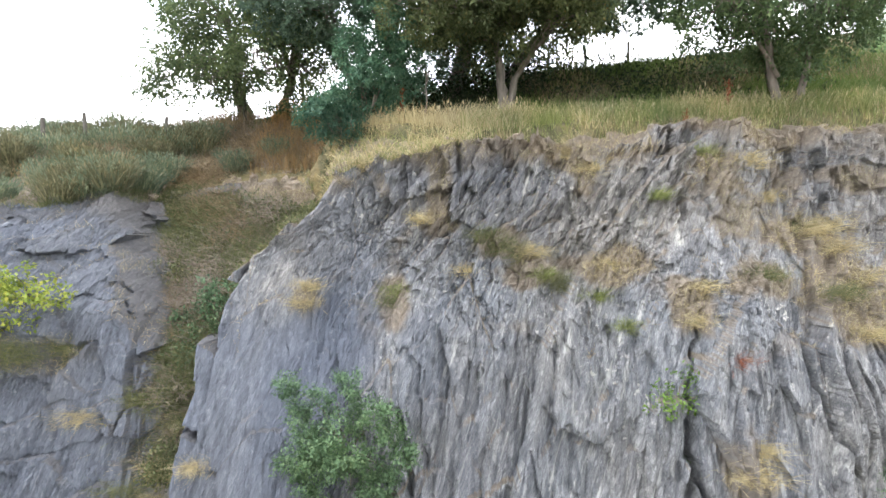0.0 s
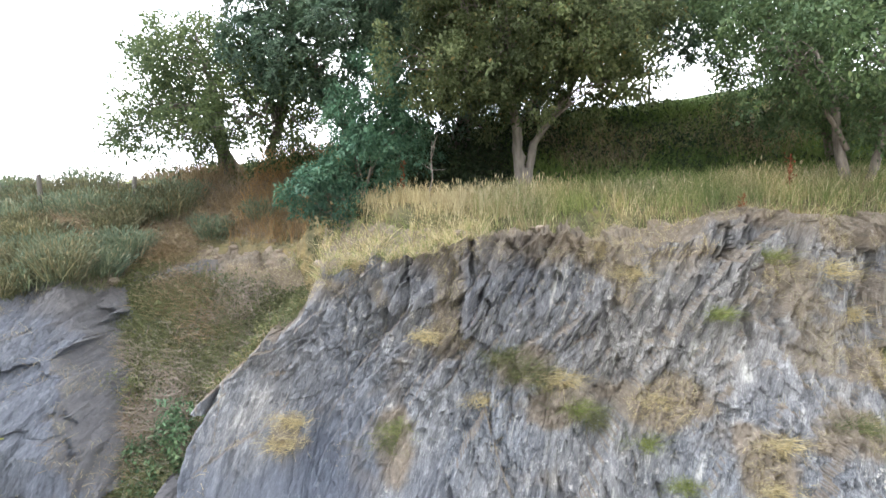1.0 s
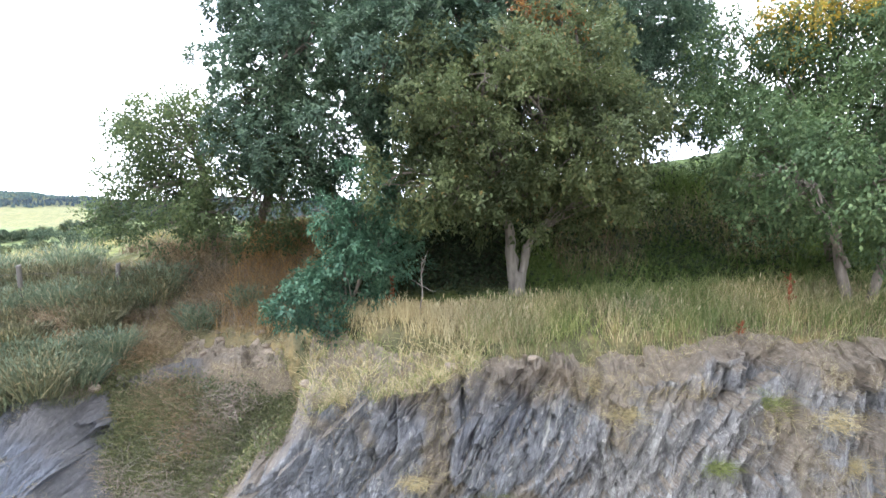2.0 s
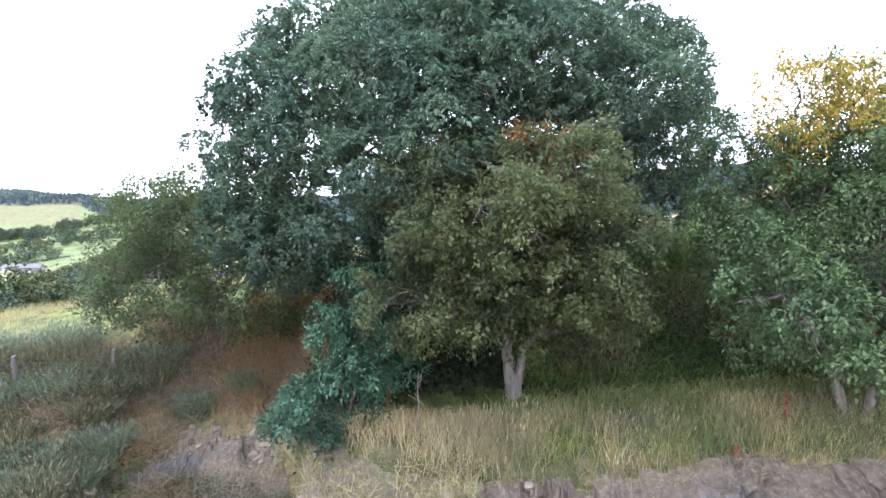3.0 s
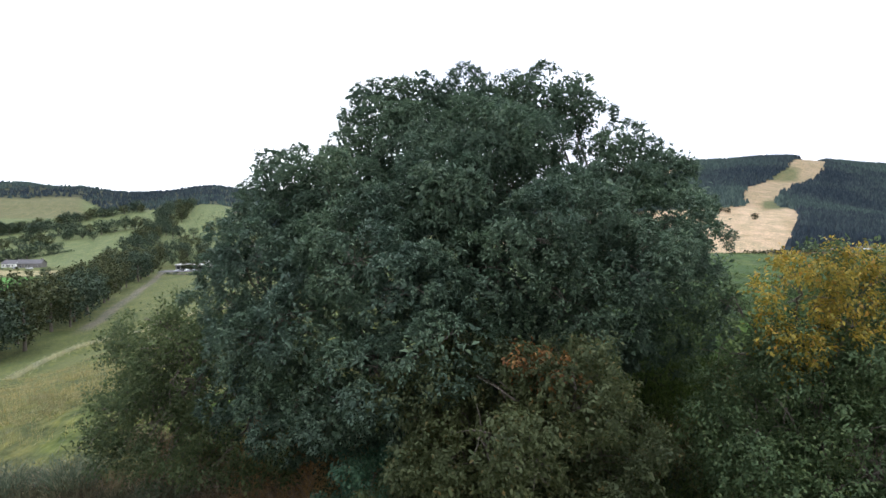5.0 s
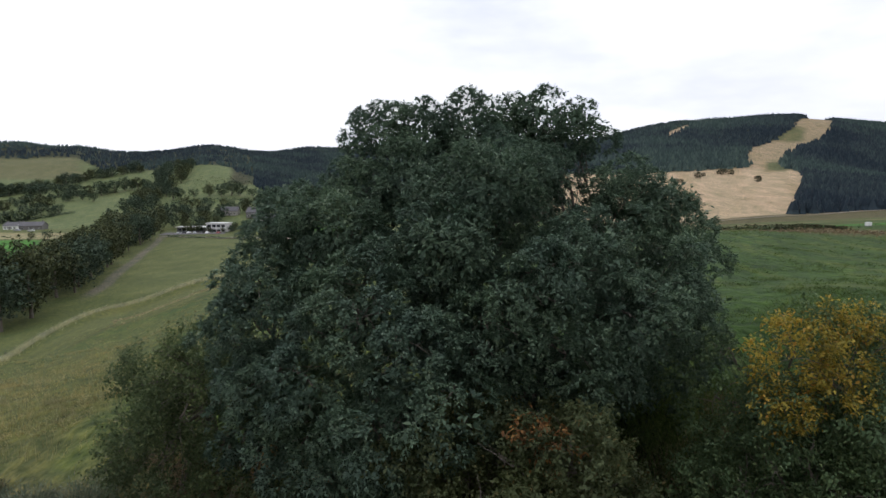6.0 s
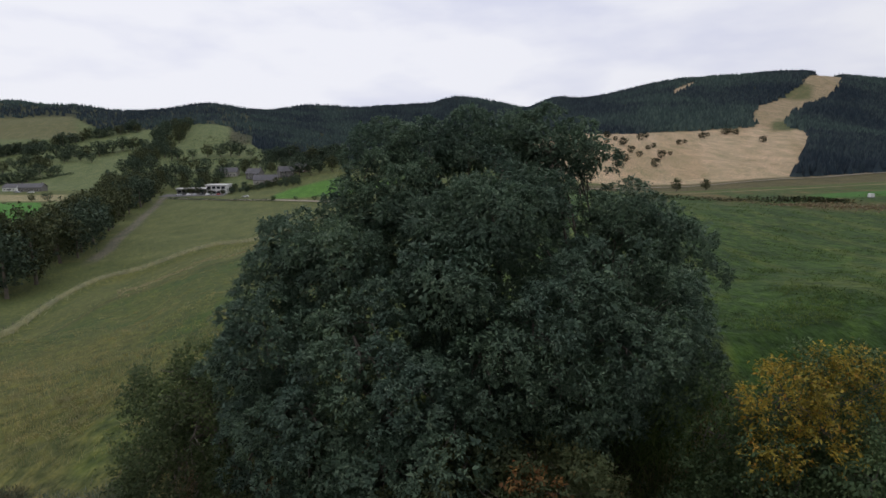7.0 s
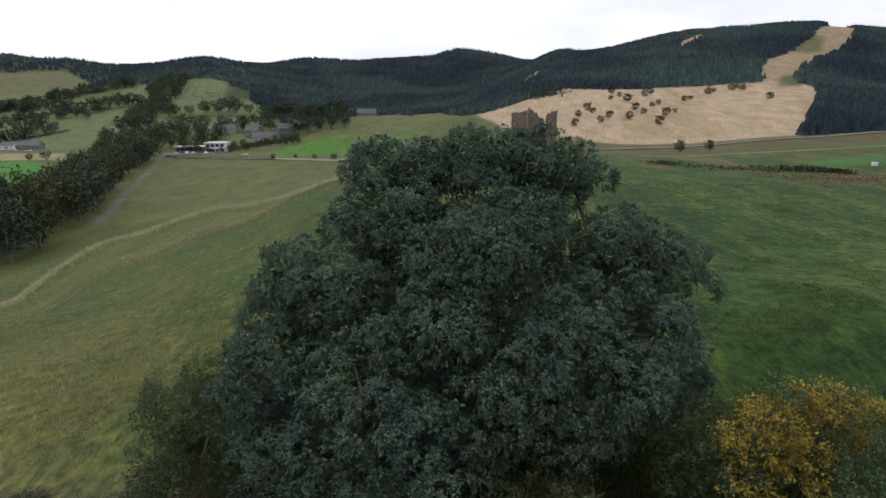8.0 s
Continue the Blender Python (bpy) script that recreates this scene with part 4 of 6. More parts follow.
# ---------- trees on the bank ----------
# the tall ash: many stems, a broad domed crown that overhangs the bank
ASH_TOP = [(-1.75, 18.9, 19.35, 0.95), (-0.4, 18.4, 19.4, 1.0), (0.9, 18.7, 19.5, 1.0), (2.1, 19.0, 19.75, 0.9), (3.0, 18.4, 19.6, 0.9), (3.9, 18.2, 19.4, 0.85), (-0.8, 16.8, 18.0, 1.05), (-2.1, 17.8, 17.8, 1.05),
           (1.2, 14.7, 17.9, 1.0), (0.2, 13.7, 16.6, 1.0), (0.3, 15.4, 17.5, 1.1), (2.3, 16.4, 18.1, 1.0), (4.9, 16.6, 17.6, 0.95), (5.8, 16.6, 17.4, 0.8), (-3.7, 15.9, 17.0, 0.95), (-2.4, 15.2, 16.9, 1.0)]
ASH_FRONT = [(-1.5, 13.2, 15.6, 0.95), (-2.5, 13.7, 15.1, 0.95), (-3.9, 14.2, 15.3, 0.95), (-4.9, 15.0, 14.3, 0.75), (-1.5, 12.5, 15.2, 0.85), (-0.6, 12.2, 14.7, 0.95), (1.0, 12.9, 14.9, 1.0), (1.9, 12.9, 15.7, 0.95),
             (3.1, 14.1, 16.1, 1.0), (4.0, 13.5, 15.1, 1.0), (5.1, 14.8, 15.7, 1.1), (5.9, 15.9, 14.6, 1.1), (2.6, 13.2, 14.4, 1.0)]
ASH_SKIRT = [(-4.2, 14.6, 12.3, 0.95), (-2.5, 12.8, 13.9, 0.9), (-3.6, 13.8, 13.5, 1.0), (-1.05, 12.0, 13.3, 0.9), (0.0, 11.9, 13.8, 0.9), (-4.5, 14.8, 13.3, 0.8), (-3.0, 13.8, 12.0, 0.9), (-2.0, 13.1, 12.5, 0.9), (-0.7, 12.9, 12.6, 0.9), (1.0, 13.2, 13.6, 1.0),
             (3.6, 14.4, 13.6, 1.1), (5.4, 15.8, 13.5, 1.1), (-0.4, 15.2, 12.9, 1.2)]
ASH_ARM = [(7.4, 18.9, 16.5, 0.85), (7.1, 19.1, 15.1, 0.9), (8.0, 18.9, 15.8, 0.7), (6.3, 18.2, 16.3, 0.95), (6.3, 17.4, 14.6, 1.1), (6.6, 16.6, 13.6, 1.0), (5.2, 18.4, 15.6, 1.2)]
ASH_BACK = [(1.0, 16.2, 14.8, 2.2), (-2.0, 16.4, 15.0, 1.8), (3.8, 16.4, 14.4, 1.8), (0.8, 17.2, 17.0, 1.8), (-0.6, 19.8, 16.4, 1.7), (2.4, 20.2, 16.8, 1.8), (-3.0, 18.4, 15.0, 1.5), (4.8, 20.0, 14.8, 1.5), (1.0, 19.6, 13.6, 1.8), (1.1, 18.2, 18.5, 1.4), (-1.2, 18.0, 18.3, 1.3), (3.3, 18.4, 18.9, 0.9), (-4.2, 15.7, 15.7, 0.8), (-2.9, 16.2, 16.0, 1.2), (5.0, 17.7, 16.9, 1.0), (4.2, 15.3, 16.8, 0.95)]
ASH = [(x, y, z, r, r, r * 0.9) for x, y, z, r in ASH_TOP + ASH_FRONT + ASH_SKIRT + ASH_ARM + ASH_BACK]
gz_ash = ground_z(0.3, 16.8)
stems = [bough((-0.9, 16.6, gz_ash - 0.2), (-2.2, 16.4, 13.6), 0.30, 0.13, 10, 0, 0.05), bough((0.2, 17.0, gz_ash - 0.2), (1.2, 16.6, 14.2), 0.32, 0.14, 10, 0, 0.05),
         bough((1.3, 17.3, gz_ash - 0.2), (4.2, 17.1, 14.0), 0.27, 0.12, 10, 0.03, 0.05), bough((-2.0, 16.9, gz_ash - 0.4), (-4.0, 15.6, 13.2), 0.22, 0.10, 10, 0.03, 0.06)]
# tufts of foliage stand out from a dark core
ASH_SKIN = [(x, y, z, a * 0.95, b * 0.95, c * 0.95) for x, y, z, a, b, c in ASH]
bunch_, way_ = spaced(ASH_SKIN, 0.62, 0.36, 21)
s1, o1 = tufted(bunch_, way_, 26.0, -0.1)
ASH_CORE = [(x, y, z, a * 0.62, b * 0.62, c * 0.62) for x, y, z, a, b, c in ASH]
s2, o2 = sprays(bunched(ASH_CORE, 0.50, 0.7, 32), 4.5, inner=0.4)
ash_crown = feathered(s1, o1, 5, 0.13, 0.074, 0.46, M_ASH)
s3, o3 = sprays([(x, y, z, r * 0.78, r * 0.78, r * 0.7) for x, y, z, r in ASH_TOP], 42.0, inner=0.7)
s2, o2 = np.concatenate([s2, s3]), np.concatenate([o2, o3])
ash_core = leafy(s2, o2, 7, 0.34, 0.15, 0.5, M_ASH)
make_tree("ash_tree", "tall dark green ash tree with a broad domed crown", (0.3, 16.8, gz_ash), stems,
          [tuple(s[-1][:3]) for s in stems] + [tuple(s[6][:3]) for s in stems], ASH, M_BARK, [("crown", "", ash_crown), ("crown", "", ash_core)], 0.2)

# the apple tree at the cliff edge: a short pale forked trunk, a round crown
gz_ap = ground_z(1.45, 12.95)
APPLE = lobes_in((1.25, 11.9, 12.15, 2.3, 1.8, 1.85), 24, 0.74, 3) + [(-0.7, 11.3, 11.2, 0.6, 0.5, 0.5), (3.0, 11.3, 10.9, 0.6, 0.5, 0.4), (3.2, 11.5, 12.2, 0.7, 0.6, 0.7), (0.2, 11.0, 10.85, 0.6, 0.5, 0.4), (2.5, 11.2, 10.75, 0.6, 0.5, 0.4), (-0.3, 11.5, 10.8, 0.6, 0.5, 0.4), (0.5, 12.0, 10.8, 0.6, 0.5, 0.4), (2.2, 11.2, 13.6, 0.7, 0.6, 0.6), (-0.4, 11.5, 12.9, 0.6, 0.6, 0.7)]
ap_trunk = [bough((1.50, 12.95, gz_ap - 0.2), (1.47, 12.95, gz_ap + 0.42), 0.20, 0.16, 6, 0, 0.02), bough((1.42, 12.95, gz_ap + 0.25), (1.22, 12.8, gz_ap + 1.9), 0.135, 0.07, 10, 0, 0.03),
            bough((1.56, 12.95, gz_ap + 0.22), (1.68, 12.9, gz_ap + 0.95), 0.10, 0.075, 7, 0, 0.02), bough((1.66, 12.9, gz_ap + 0.9), (2.45, 12.5, gz_ap + 2.1), 0.07, 0.035, 12, -0.02, 0.03)]
spots, outs = sprays(bunched(APPLE, 0.30, 2.6, 22), 15.0, inner=0.3)
ap_crown = leafy(spots, outs, 22, 0.26, 0.08, 0.55, M_APPLE, droop=0.3)
RUST = [(1.75, 10.95, 13.55, 0.5, 0.3, 0.32), (1.4, 11.05, 13.75, 0.3, 0.25, 0.28)]
spots, outs = sprays(RUST, 14.0)
rust = leafy(spots, outs, 16, 0.26, 0.09, 0.5, M_RUST, "withered_leaves")
make_tree("apple_tree", "round-headed apple tree with a short pale forked trunk", (1.45, 12.95, gz_ap), ap_trunk,
          [(1.25, 12.8, gz_ap + 1.75), (1.7, 12.9, gz_ap + 1.0), (2.4, 12.5, gz_ap + 2.05)], APPLE, M_BARK_PALE,
          [("crown", "", ap_crown), ("withered_leaves", "orange-brown withered leaves", rust)], 0.12)

# hawthorns at the left end of the bank
gz_h = ground_z(-6.2, 17.7)
HAW = lobes_in((-5.9, 16.5, 12.1, 2.6, 2.2, 2.0), 18, 0.85, 5) + [(-8.4, 16.0, 11.4, 0.6, 0.6, 0.4), (-7.9, 16.2, 12.7, 0.6, 0.6, 0.45), (-8.6, 15.8, 10.6, 0.5, 0.5, 0.3), (-7.2, 16.4, 13.6, 0.5, 0.5, 0.4)] + [(-7.2, 15.6, 10.7, 1.1, 1.0, 0.7), (-5.2, 15.0, 11.0, 1.1, 1.0, 0.9), (-7.8, 16.2, 11.6, 0.8, 0.8, 0.5), (-4.5, 15.2, 10.7, 1.0, 0.9, 0.8), (-4.3, 15.6, 11.9, 1.0, 0.9, 0.9), (-6.3, 14.9, 10.5, 0.9, 0.8, 0.7), (-5.4, 15.6, 12.4, 1.1, 1.0, 1.0), (-4.0, 15.9, 13.2, 1.0, 1.0, 0.9), (-3.7, 15.5, 10.9, 1.0, 0.9, 0.9), (-4.6, 16.2, 11.2, 1.0, 0.9, 1.0), (-3.3, 16.0, 11.8, 1.0, 0.9, 0.9)]
HAW += [(-4.7, 14.6, 11.1, 1.0, 0.9, 0.9), (-3.8, 14.8, 11.3, 1.0, 0.9, 0.9), (-5.6, 14.5, 10.6, 0.9, 0.8, 0.6), (-6.8, 15.2, 11.3, 0.9, 0.8, 0.8)]
h_tr = [bough((-6.2, 17.7, gz_h - 0.2), (-6.6, 17.2, gz_h + 2.2), 0.22, 0.12, 8, 0, 0.05), bough((-5.2, 17.8, gz_h - 0.2), (-4.6, 17.2, gz_h + 2.4), 0.20, 0.11, 8, 0, 0.06)]
spots, outs = sprays(bunched(HAW, 0.34, 2.2, 23), 12.0, inner=0.3)
h_crown = leafy(spots, outs, 13, 0.34, 0.088, 0.6, M_CRAB, droop=0.1, gap_scale=1.5)
make_tree("hawthorn_tree", "spreading hawthorn with open twiggy crown, on the bank", (-6.2, 17.7, gz_h), h_tr, [tuple(t[-1][:3]) for t in h_tr] + [tuple(t[5][:3]) for t in h_tr], HAW, M_BARK, [("crown", "", h_crown)], 0.14)

# the tree at the right end of the ledge
gz_r = ground_z(7.0, 11.4)
RIGHT = lobes_in((7.6, 11.7, 11.85, 2.9, 2.3, 2.0), 26, 0.95, 8) + [(5.2, 10.6, 11.2, 0.9, 0.9, 0.9), (5.4, 9.9, 10.6, 0.7, 0.7, 0.7)]
r_tr = [bough((7.1, 11.6, gz_r - 0.2), (6.85, 11.7, gz_r + 2.1), 0.11, 0.06, 8, 0, 0.025), bough((7.3, 11.6, gz_r - 0.2), (8.0, 11.7, gz_r + 2.1), 0.09, 0.05, 8, 0, 0.03), bough((7.05, 11.6, gz_r + 0.8), (6.0, 11.2, gz_r + 2.0), 0.045, 0.03, 7, 0, 0.04)]
spots, outs = sprays(bunched(RIGHT, 0.34, 2.2, 24), 12.0, inner=0.3)
r_crown = leafy(spots, outs, 20, 0.30, 0.08, 0.5, M_HAW, droop=0.4)
make_tree("cherry_tree", "green leafy tree with forked grey trunk, at the cliff edge", (7.0, 11.4, gz_r), r_tr, [tuple(t[-1][:3]) for t in r_tr], RIGHT, M_BARK, [("crown", "", r_crown)], 0.12)

# the yellowing tree behind it
gz_y = ground_z(8.2, 13.2)
YEL = [(6.5, 12.0, 14.8, 0.70, 0.7, 0.65), (7.2, 11.9, 14.2, 0.65, 0.6, 0.55), (6.2, 11.7, 13.8, 0.55, 0.5, 0.5), (8.4, 12.6, 14.9, 0.75, 0.7, 0.6), (9.3, 12.8, 14.5, 0.75, 0.7, 0.6), (7.6, 12.5, 15.1, 0.5, 0.5, 0.45)]
GRN = [(5.7, 13.2, 13.5, 0.8, 0.8, 0.8), (6.0, 13.3, 14.5, 0.5, 0.5, 0.5), (6.7, 12.5, 14.0, 0.6, 0.5, 0.5), (7.9, 12.5, 14.3, 0.6, 0.5, 0.5), (9.0, 12.7, 13.9, 0.7, 0.6, 0.5), (7.6, 13.2, 14.2, 0.9, 0.9, 0.7), (6.2, 13.0, 13.2, 1.0, 1.0, 0.9), (8.2, 13.4, 12.8, 1.5, 1.3, 1.3), (9.8, 13.4, 13.4, 1.2, 1.1, 1.1)]
y_tr = [bough((8.0, 13.3, gz_y - 0.2), (7.6, 13.2, gz_y + 3.0), 0.15, 0.08, 8, 0, 0.05)]
spots, outs = sprays(bunched(YEL, 0.24, 3.0, 25), 11.0)
y1 = leafy(spots, outs, 18, 0.28, 0.08, 0.5, M_YELLOW, "yellow_crown")
spots, outs = sprays(bunched(YEL[2:] + GRN, 0.30, 2.2, 26), 10.0)
y2 = leafy(spots, outs, 12, 0.3, 0.085, 0.5, M_HAW, "crown")
make_tree("yellowing_tree", "small tree with golden yellow autumn leaves at the top", (8.0, 13.3, gz_y), y_tr, [tuple(y_tr[0][-1][:3])], YEL + GRN, M_BARK, [("yellow_crown", "golden yellow leaves", y1), ("crown", "", y2)], 0.09)

# the blue-green elder at the cliff edge
gz_e = ground_z(-2.3, 12.4)
ELD = [(-2.05, 12.3, 9.0, 0.85, 0.75, 0.65), (-1.5, 12.2, 9.45, 0.8, 0.75, 0.7), (-2.5, 12.0, 8.75, 0.55, 0.5, 0.4), (-1.1, 12.4, 10.1, 0.7, 0.7, 0.7), (-1.75, 12.6, 10.5, 0.65, 0.6, 0.6), (-1.2, 12.6, 11.2, 0.7, 0.6, 0.6)]
e_tr = [bough((-2.1, 12.6, gz_e - 0.2), (-1.9, 12.6, gz_e + 1.8), 0.09, 0.05, 7, 0, 0.06), bough((-2.2, 12.6, gz_e - 0.2), (-2.6, 12.4, gz_e + 0.9), 0.06, 0.03, 7, 0, 0.06)]
spots, outs = sprays(bunched(ELD, 0.26, 5.0, 27), 20.0)
e_cr = leafy(spots, outs, 22, 0.24, 0.08, 0.42, M_ELDER, droop=0.45)
make_tree("elder_bush", "blue-green elder bush leaning over the cliff edge", (-2.2, 12.6, gz_e), e_tr, [tuple(t[-1][:3]) for t in e_tr], ELD, M_BARK, [("crown", "", e_cr)], 0.05, category="bush")

# dark bushes under the ash
for name_, label_, L_ in (("holly_bush", "dark green bush in the shade under the ash", [(-2.2, 15.4, 11.3, 1.1, 0.9, 1.0), (-0.7, 15.7, 11.0, 1.2, 0.9, 1.1), (-1.5, 15.6, 10.3, 1.2, 0.9, 0.7)]),
                          ("holly_bush", "low dark green bush under the ash beside the fence", [(0.9, 16.2, 11.4, 1.1, 0.9, 0.8), (2.1, 16.6, 11.5, 1.0, 0.9, 0.7), (0.2, 16.0, 11.9, 0.9, 0.8, 0.7)])):
    cx, cy = L_[0][0] + 0.4, L_[0][1] + 0.2
    cz = ground_z(cx, cy)
    st = [bough((cx, cy, cz - 0.2), (x, y, z), 0.05, 0.015, 7, 0, 0.06) for x, y, z, _, _, _ in L_]
    spots, outs = sprays(bunched(L_, 0.30, 2.4, 44), 12.0, inner=0.35)
    make_tree(name_, label_, (cx, cy, cz), st, [(cx, cy, cz + 0.5)], L_, M_BARK, [("crown", "", leafy(spots, outs, 13, 0.3, 0.09, 0.5, M_ASH, droop=0.3))], 0.05, limbs=False, category="bush")

# ---------- grasses and undergrowth on the bank ----------
def scatter(n, x0, x1, y0, y1, keep=None, back=0.15):
    x, y = rng.uniform(x0, x1, n), rng.uniform(y0, y1, n)
    ok = y > edge_y(x) + back
    if keep is not None:
        ok &= keep(x, y)
    x, y = x[ok], y[ok]
    return np.stack([x, y, land(x, y) - 0.03], 1)


def clumped(scale, seed, low):
    return lambda x, y: vnoise(x * scale, y * scale, seed) + rng.uniform(-0.5, 0.5, len(x)) > low


def upright(n, lean=0.25):
    return rng.normal(size=(n, 3)) * lean + np.array([0, 0, 1.0])


def stuff(name, me, label, category):
    return tagged(new(name, me), label, category, kind="stuff")


p = scatter(40000, -3.2, 13, 10.5, 12.5, clumped(0.9, 400, -0.2))
p = p[(rng.random(len(p)) < 0.5) | (p[:, 0] < 2 + vnoise(p[:, 0] * 0.5, p[:, 1], 405))]
tall = (0.38 + 0.62 * smooth(0, 0.9, p[:, 1] - edge_y(p[:, 0]))) * (0.8 + 0.3 * vnoise(p[:, 0] * 0.9, p[:, 1] * 0.9, 407)) * (1 - 0.55 * smooth(11.5, 12.4, p[:, 1]))
stuff("dry_grass", blades("dry_grass", p, upright(len(p), 0.16), rng.uniform(0.28, 0.72, len(p)) * tall, 0.009, M_STRAW, 0.28), "tall straw-coloured dry grass along the cliff top", "grass")
few = (rng.random(len(p)) < 0.06) & (p[:, 1] < 12.1)
p, tall = p[few], tall[few]
n_ = len(p)
p[:, 2] += rng.uniform(0.38, 0.62, n_) * tall
stuff("seed_heads", leaves("seed_heads", p, upright(n_, 0.3), 0.11, 0.022, M_STRAW), "ripe seed heads of tall grass", "grass")
p = scatter(34000, -3.2, 13, 10.7, 12.7, clumped(0.7, 410, -0.15))
stuff("green_grass", blades("green_grass", p, upright(len(p), 0.3), rng.uniform(0.18, 0.5, len(p)), 0.011, M_GREENGRASS, 0.5), "green and yellow rough grass on the bank", "grass")
p = scatter(30000, -9, -2.2, 13.2, 18.0, clumped(0.6, 420, -0.2), 1.0)
stuff("bracken", blades("bracken", p, upright(len(p), 0.4), rng.uniform(0.2, 0.65, len(p)), 0.013, M_BRACKEN, 0.5), "brown dying bracken and grass on the bank", "bracken")
p = scatter(9000, -5.2, -1.5, 13.6, 17.5, clumped(0.5, 425, 0.0), 0.5)
stuff("orange_grass", blades("orange_grass", p, upright(len(p), 0.2), rng.uniform(0.4, 0.9, len(p)), 0.010, leaf_material("orange_grass", [(0.0, (0.26, 0.15, 0.065)), (1.0, (0.46, 0.30, 0.14))], 0.25, 0.8), 0.3), "orange-brown dry grass under the trees", "grass")

p = scatter(12000, -10, -2.5, 13.0, 16.2, clumped(0.7, 428, 0.0), 1.0)
stuff("bank_weeds", blades("bank_weeds", p, upright(len(p), 0.4), rng.uniform(0.15, 0.45, len(p)), 0.012, M_GREENGRASS, 0.5), "green weeds among the bracken on the bank", "weeds")

# nettles and brambles under the trees, the shade there put into their leaf colour
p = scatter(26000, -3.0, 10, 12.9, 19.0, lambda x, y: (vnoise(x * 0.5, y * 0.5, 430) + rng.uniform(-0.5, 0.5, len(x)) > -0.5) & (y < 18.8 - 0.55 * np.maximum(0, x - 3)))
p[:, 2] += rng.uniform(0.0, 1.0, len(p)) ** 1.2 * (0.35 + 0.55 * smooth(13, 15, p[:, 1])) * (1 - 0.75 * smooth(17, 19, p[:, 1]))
stuff("undergrowth", leaves("undergrowth", p, rng.normal(size=(len(p), 3)) + np.array([0, 0, 0.4]), rng.uniform(0.07, 0.16, len(p)), 0.06, M_UNDER_SHADED), "nettles and brambles coloured dark for the shade under trees", "undergrowth")

# long grass on the shaded slope behind the trees, greener towards its top
p = scatter(46000, 1.5, 13, 13.0, 19.5, lambda x, y: (vnoise(x * 0.8, y * 0.8, 433) + rng.uniform(-0.6, 0.6, len(x)) > -0.35) & (y < 19.5 - 0.45 * np.maximum(0, x - 5)))
stuff("slope_grass", blades("slope_grass", p, upright(len(p), 0.35), rng.uniform(0.25, 0.6, len(p)), 0.017, M_MEADOW, 0.6), "long dark green grass on the shaded slope", "grass")
p = scatter(9000, 2.0, 14, 13.2, 17.5, lambda x, y: vnoise(x * 0.6, y * 0.6, 434) > 0.0)
stuff("brown_stems", blades("brown_stems", p, upright(len(p), 0.2), rng.uniform(0.4, 0.8, len(p)), 0.009, M_BRACKEN, 0.3), "thin brown dead stems in the slope grass", "grass")

# rough pasture: tussocks over the near field
for name, u0, u1, mat, label in (("pasture_grass", -0.85, -0.15, M_STRAW, "straw and green tussocks in the pasture"), ("meadow_grass", 0.25, 0.85, M_GREENGRASS, "green tussocks in the meadow")):
    d = np.repeat(np.exp(rng.uniform(math.log(17), math.log(80), 6500)), 9)
    u = np.repeat(rng.uniform(u0, u1, 6500), 9)
    x, y = u * d + rng.normal(size=len(d)) * 0.13, d + 2.4 + rng.normal(size=len(d)) * 0.13
    ok = (vnoise(x * 0.6, y * 0.6, 440) + rng.uniform(-0.5, 0.5, len(x)) > 0.15) & (y > 20)
    if u0 < 0:
        ok &= d < brow(u) + 12
    x, y = x[ok], y[ok]
    p = np.stack([x, y, land(x, y) - 0.02], 1)
    grow = 0.4 + 0.6 * rng.random(len(p))
    mats = M_MEADOW if u0 > 0 else M_HAY
    stuff(name, blades(name, p, upright(len(p), 0.5), 0.24 * grow, 0.025, mats, 0.8), label, "grass")


d = np.exp(rng.uniform(math.log(15), math.log(50), 15000))
u = rng.uniform(-1.0, -0.42, len(d))
x, y = u * d, d + 2.4
ok = (vnoise(x * 0.35, y * 0.35, 446) + rng.uniform(-0.5, 0.5, len(x)) > -0.1) & (y > 18.5) & (rng.random(len(x)) < smooth(48, 22, d + 10 * vnoise(x * 0.2, y * 0.2, 447)))
x, y = x[ok], y[ok]
p = np.stack([x, y, land(x, y) - 0.02], 1)
stuff("hay_stems", blades("hay_stems", p, upright(len(p), 0.18), rng.uniform(0.25, 0.5, len(p)), 0.010, M_HAY, 0.3), "tall pale seeding grass stems at the pasture's edge", "grass")

u = rng.uniform(-0.9, -0.17, 9000)
d = fence_line(u) + rng.normal(size=9000) * 1.3 - 1.5
x, y = u * d, d + 2.4
p = np.stack([x, y, land(x, y) - 0.05], 1)
stuff("fence_grass", blades("fence_grass", p, upright(len(p), 0.2), rng.uniform(0.5, 1.15, len(p)), 0.07, leaf_material("pale_grass", [(0.0, (0.34, 0.33, 0.20)), (1.0, (0.58, 0.56, 0.40))], 0.3, 0.8), 0.3), "pale tall grass along the field fence", "grass")
u = rng.uniform(-0.6, -0.2, 2600)
d = brow(u) + rng.normal(size=2600) * 9 + 6
x, y = u * d, d + 2.4
ok = vnoise(x * 0.25, y * 0.25, 448) + rng.uniform(-0.3, 0.3, len(x)) > 0.1
p = np.stack([x, y, land(x, y) + 0.45], 1)[ok]
stuff("thistle_heads", leaves("thistle_heads", p, upright(len(p), 0.6), 0.22, 0.16, M_STRAW), "pale seeding thistle heads on the field's brow", "weeds")

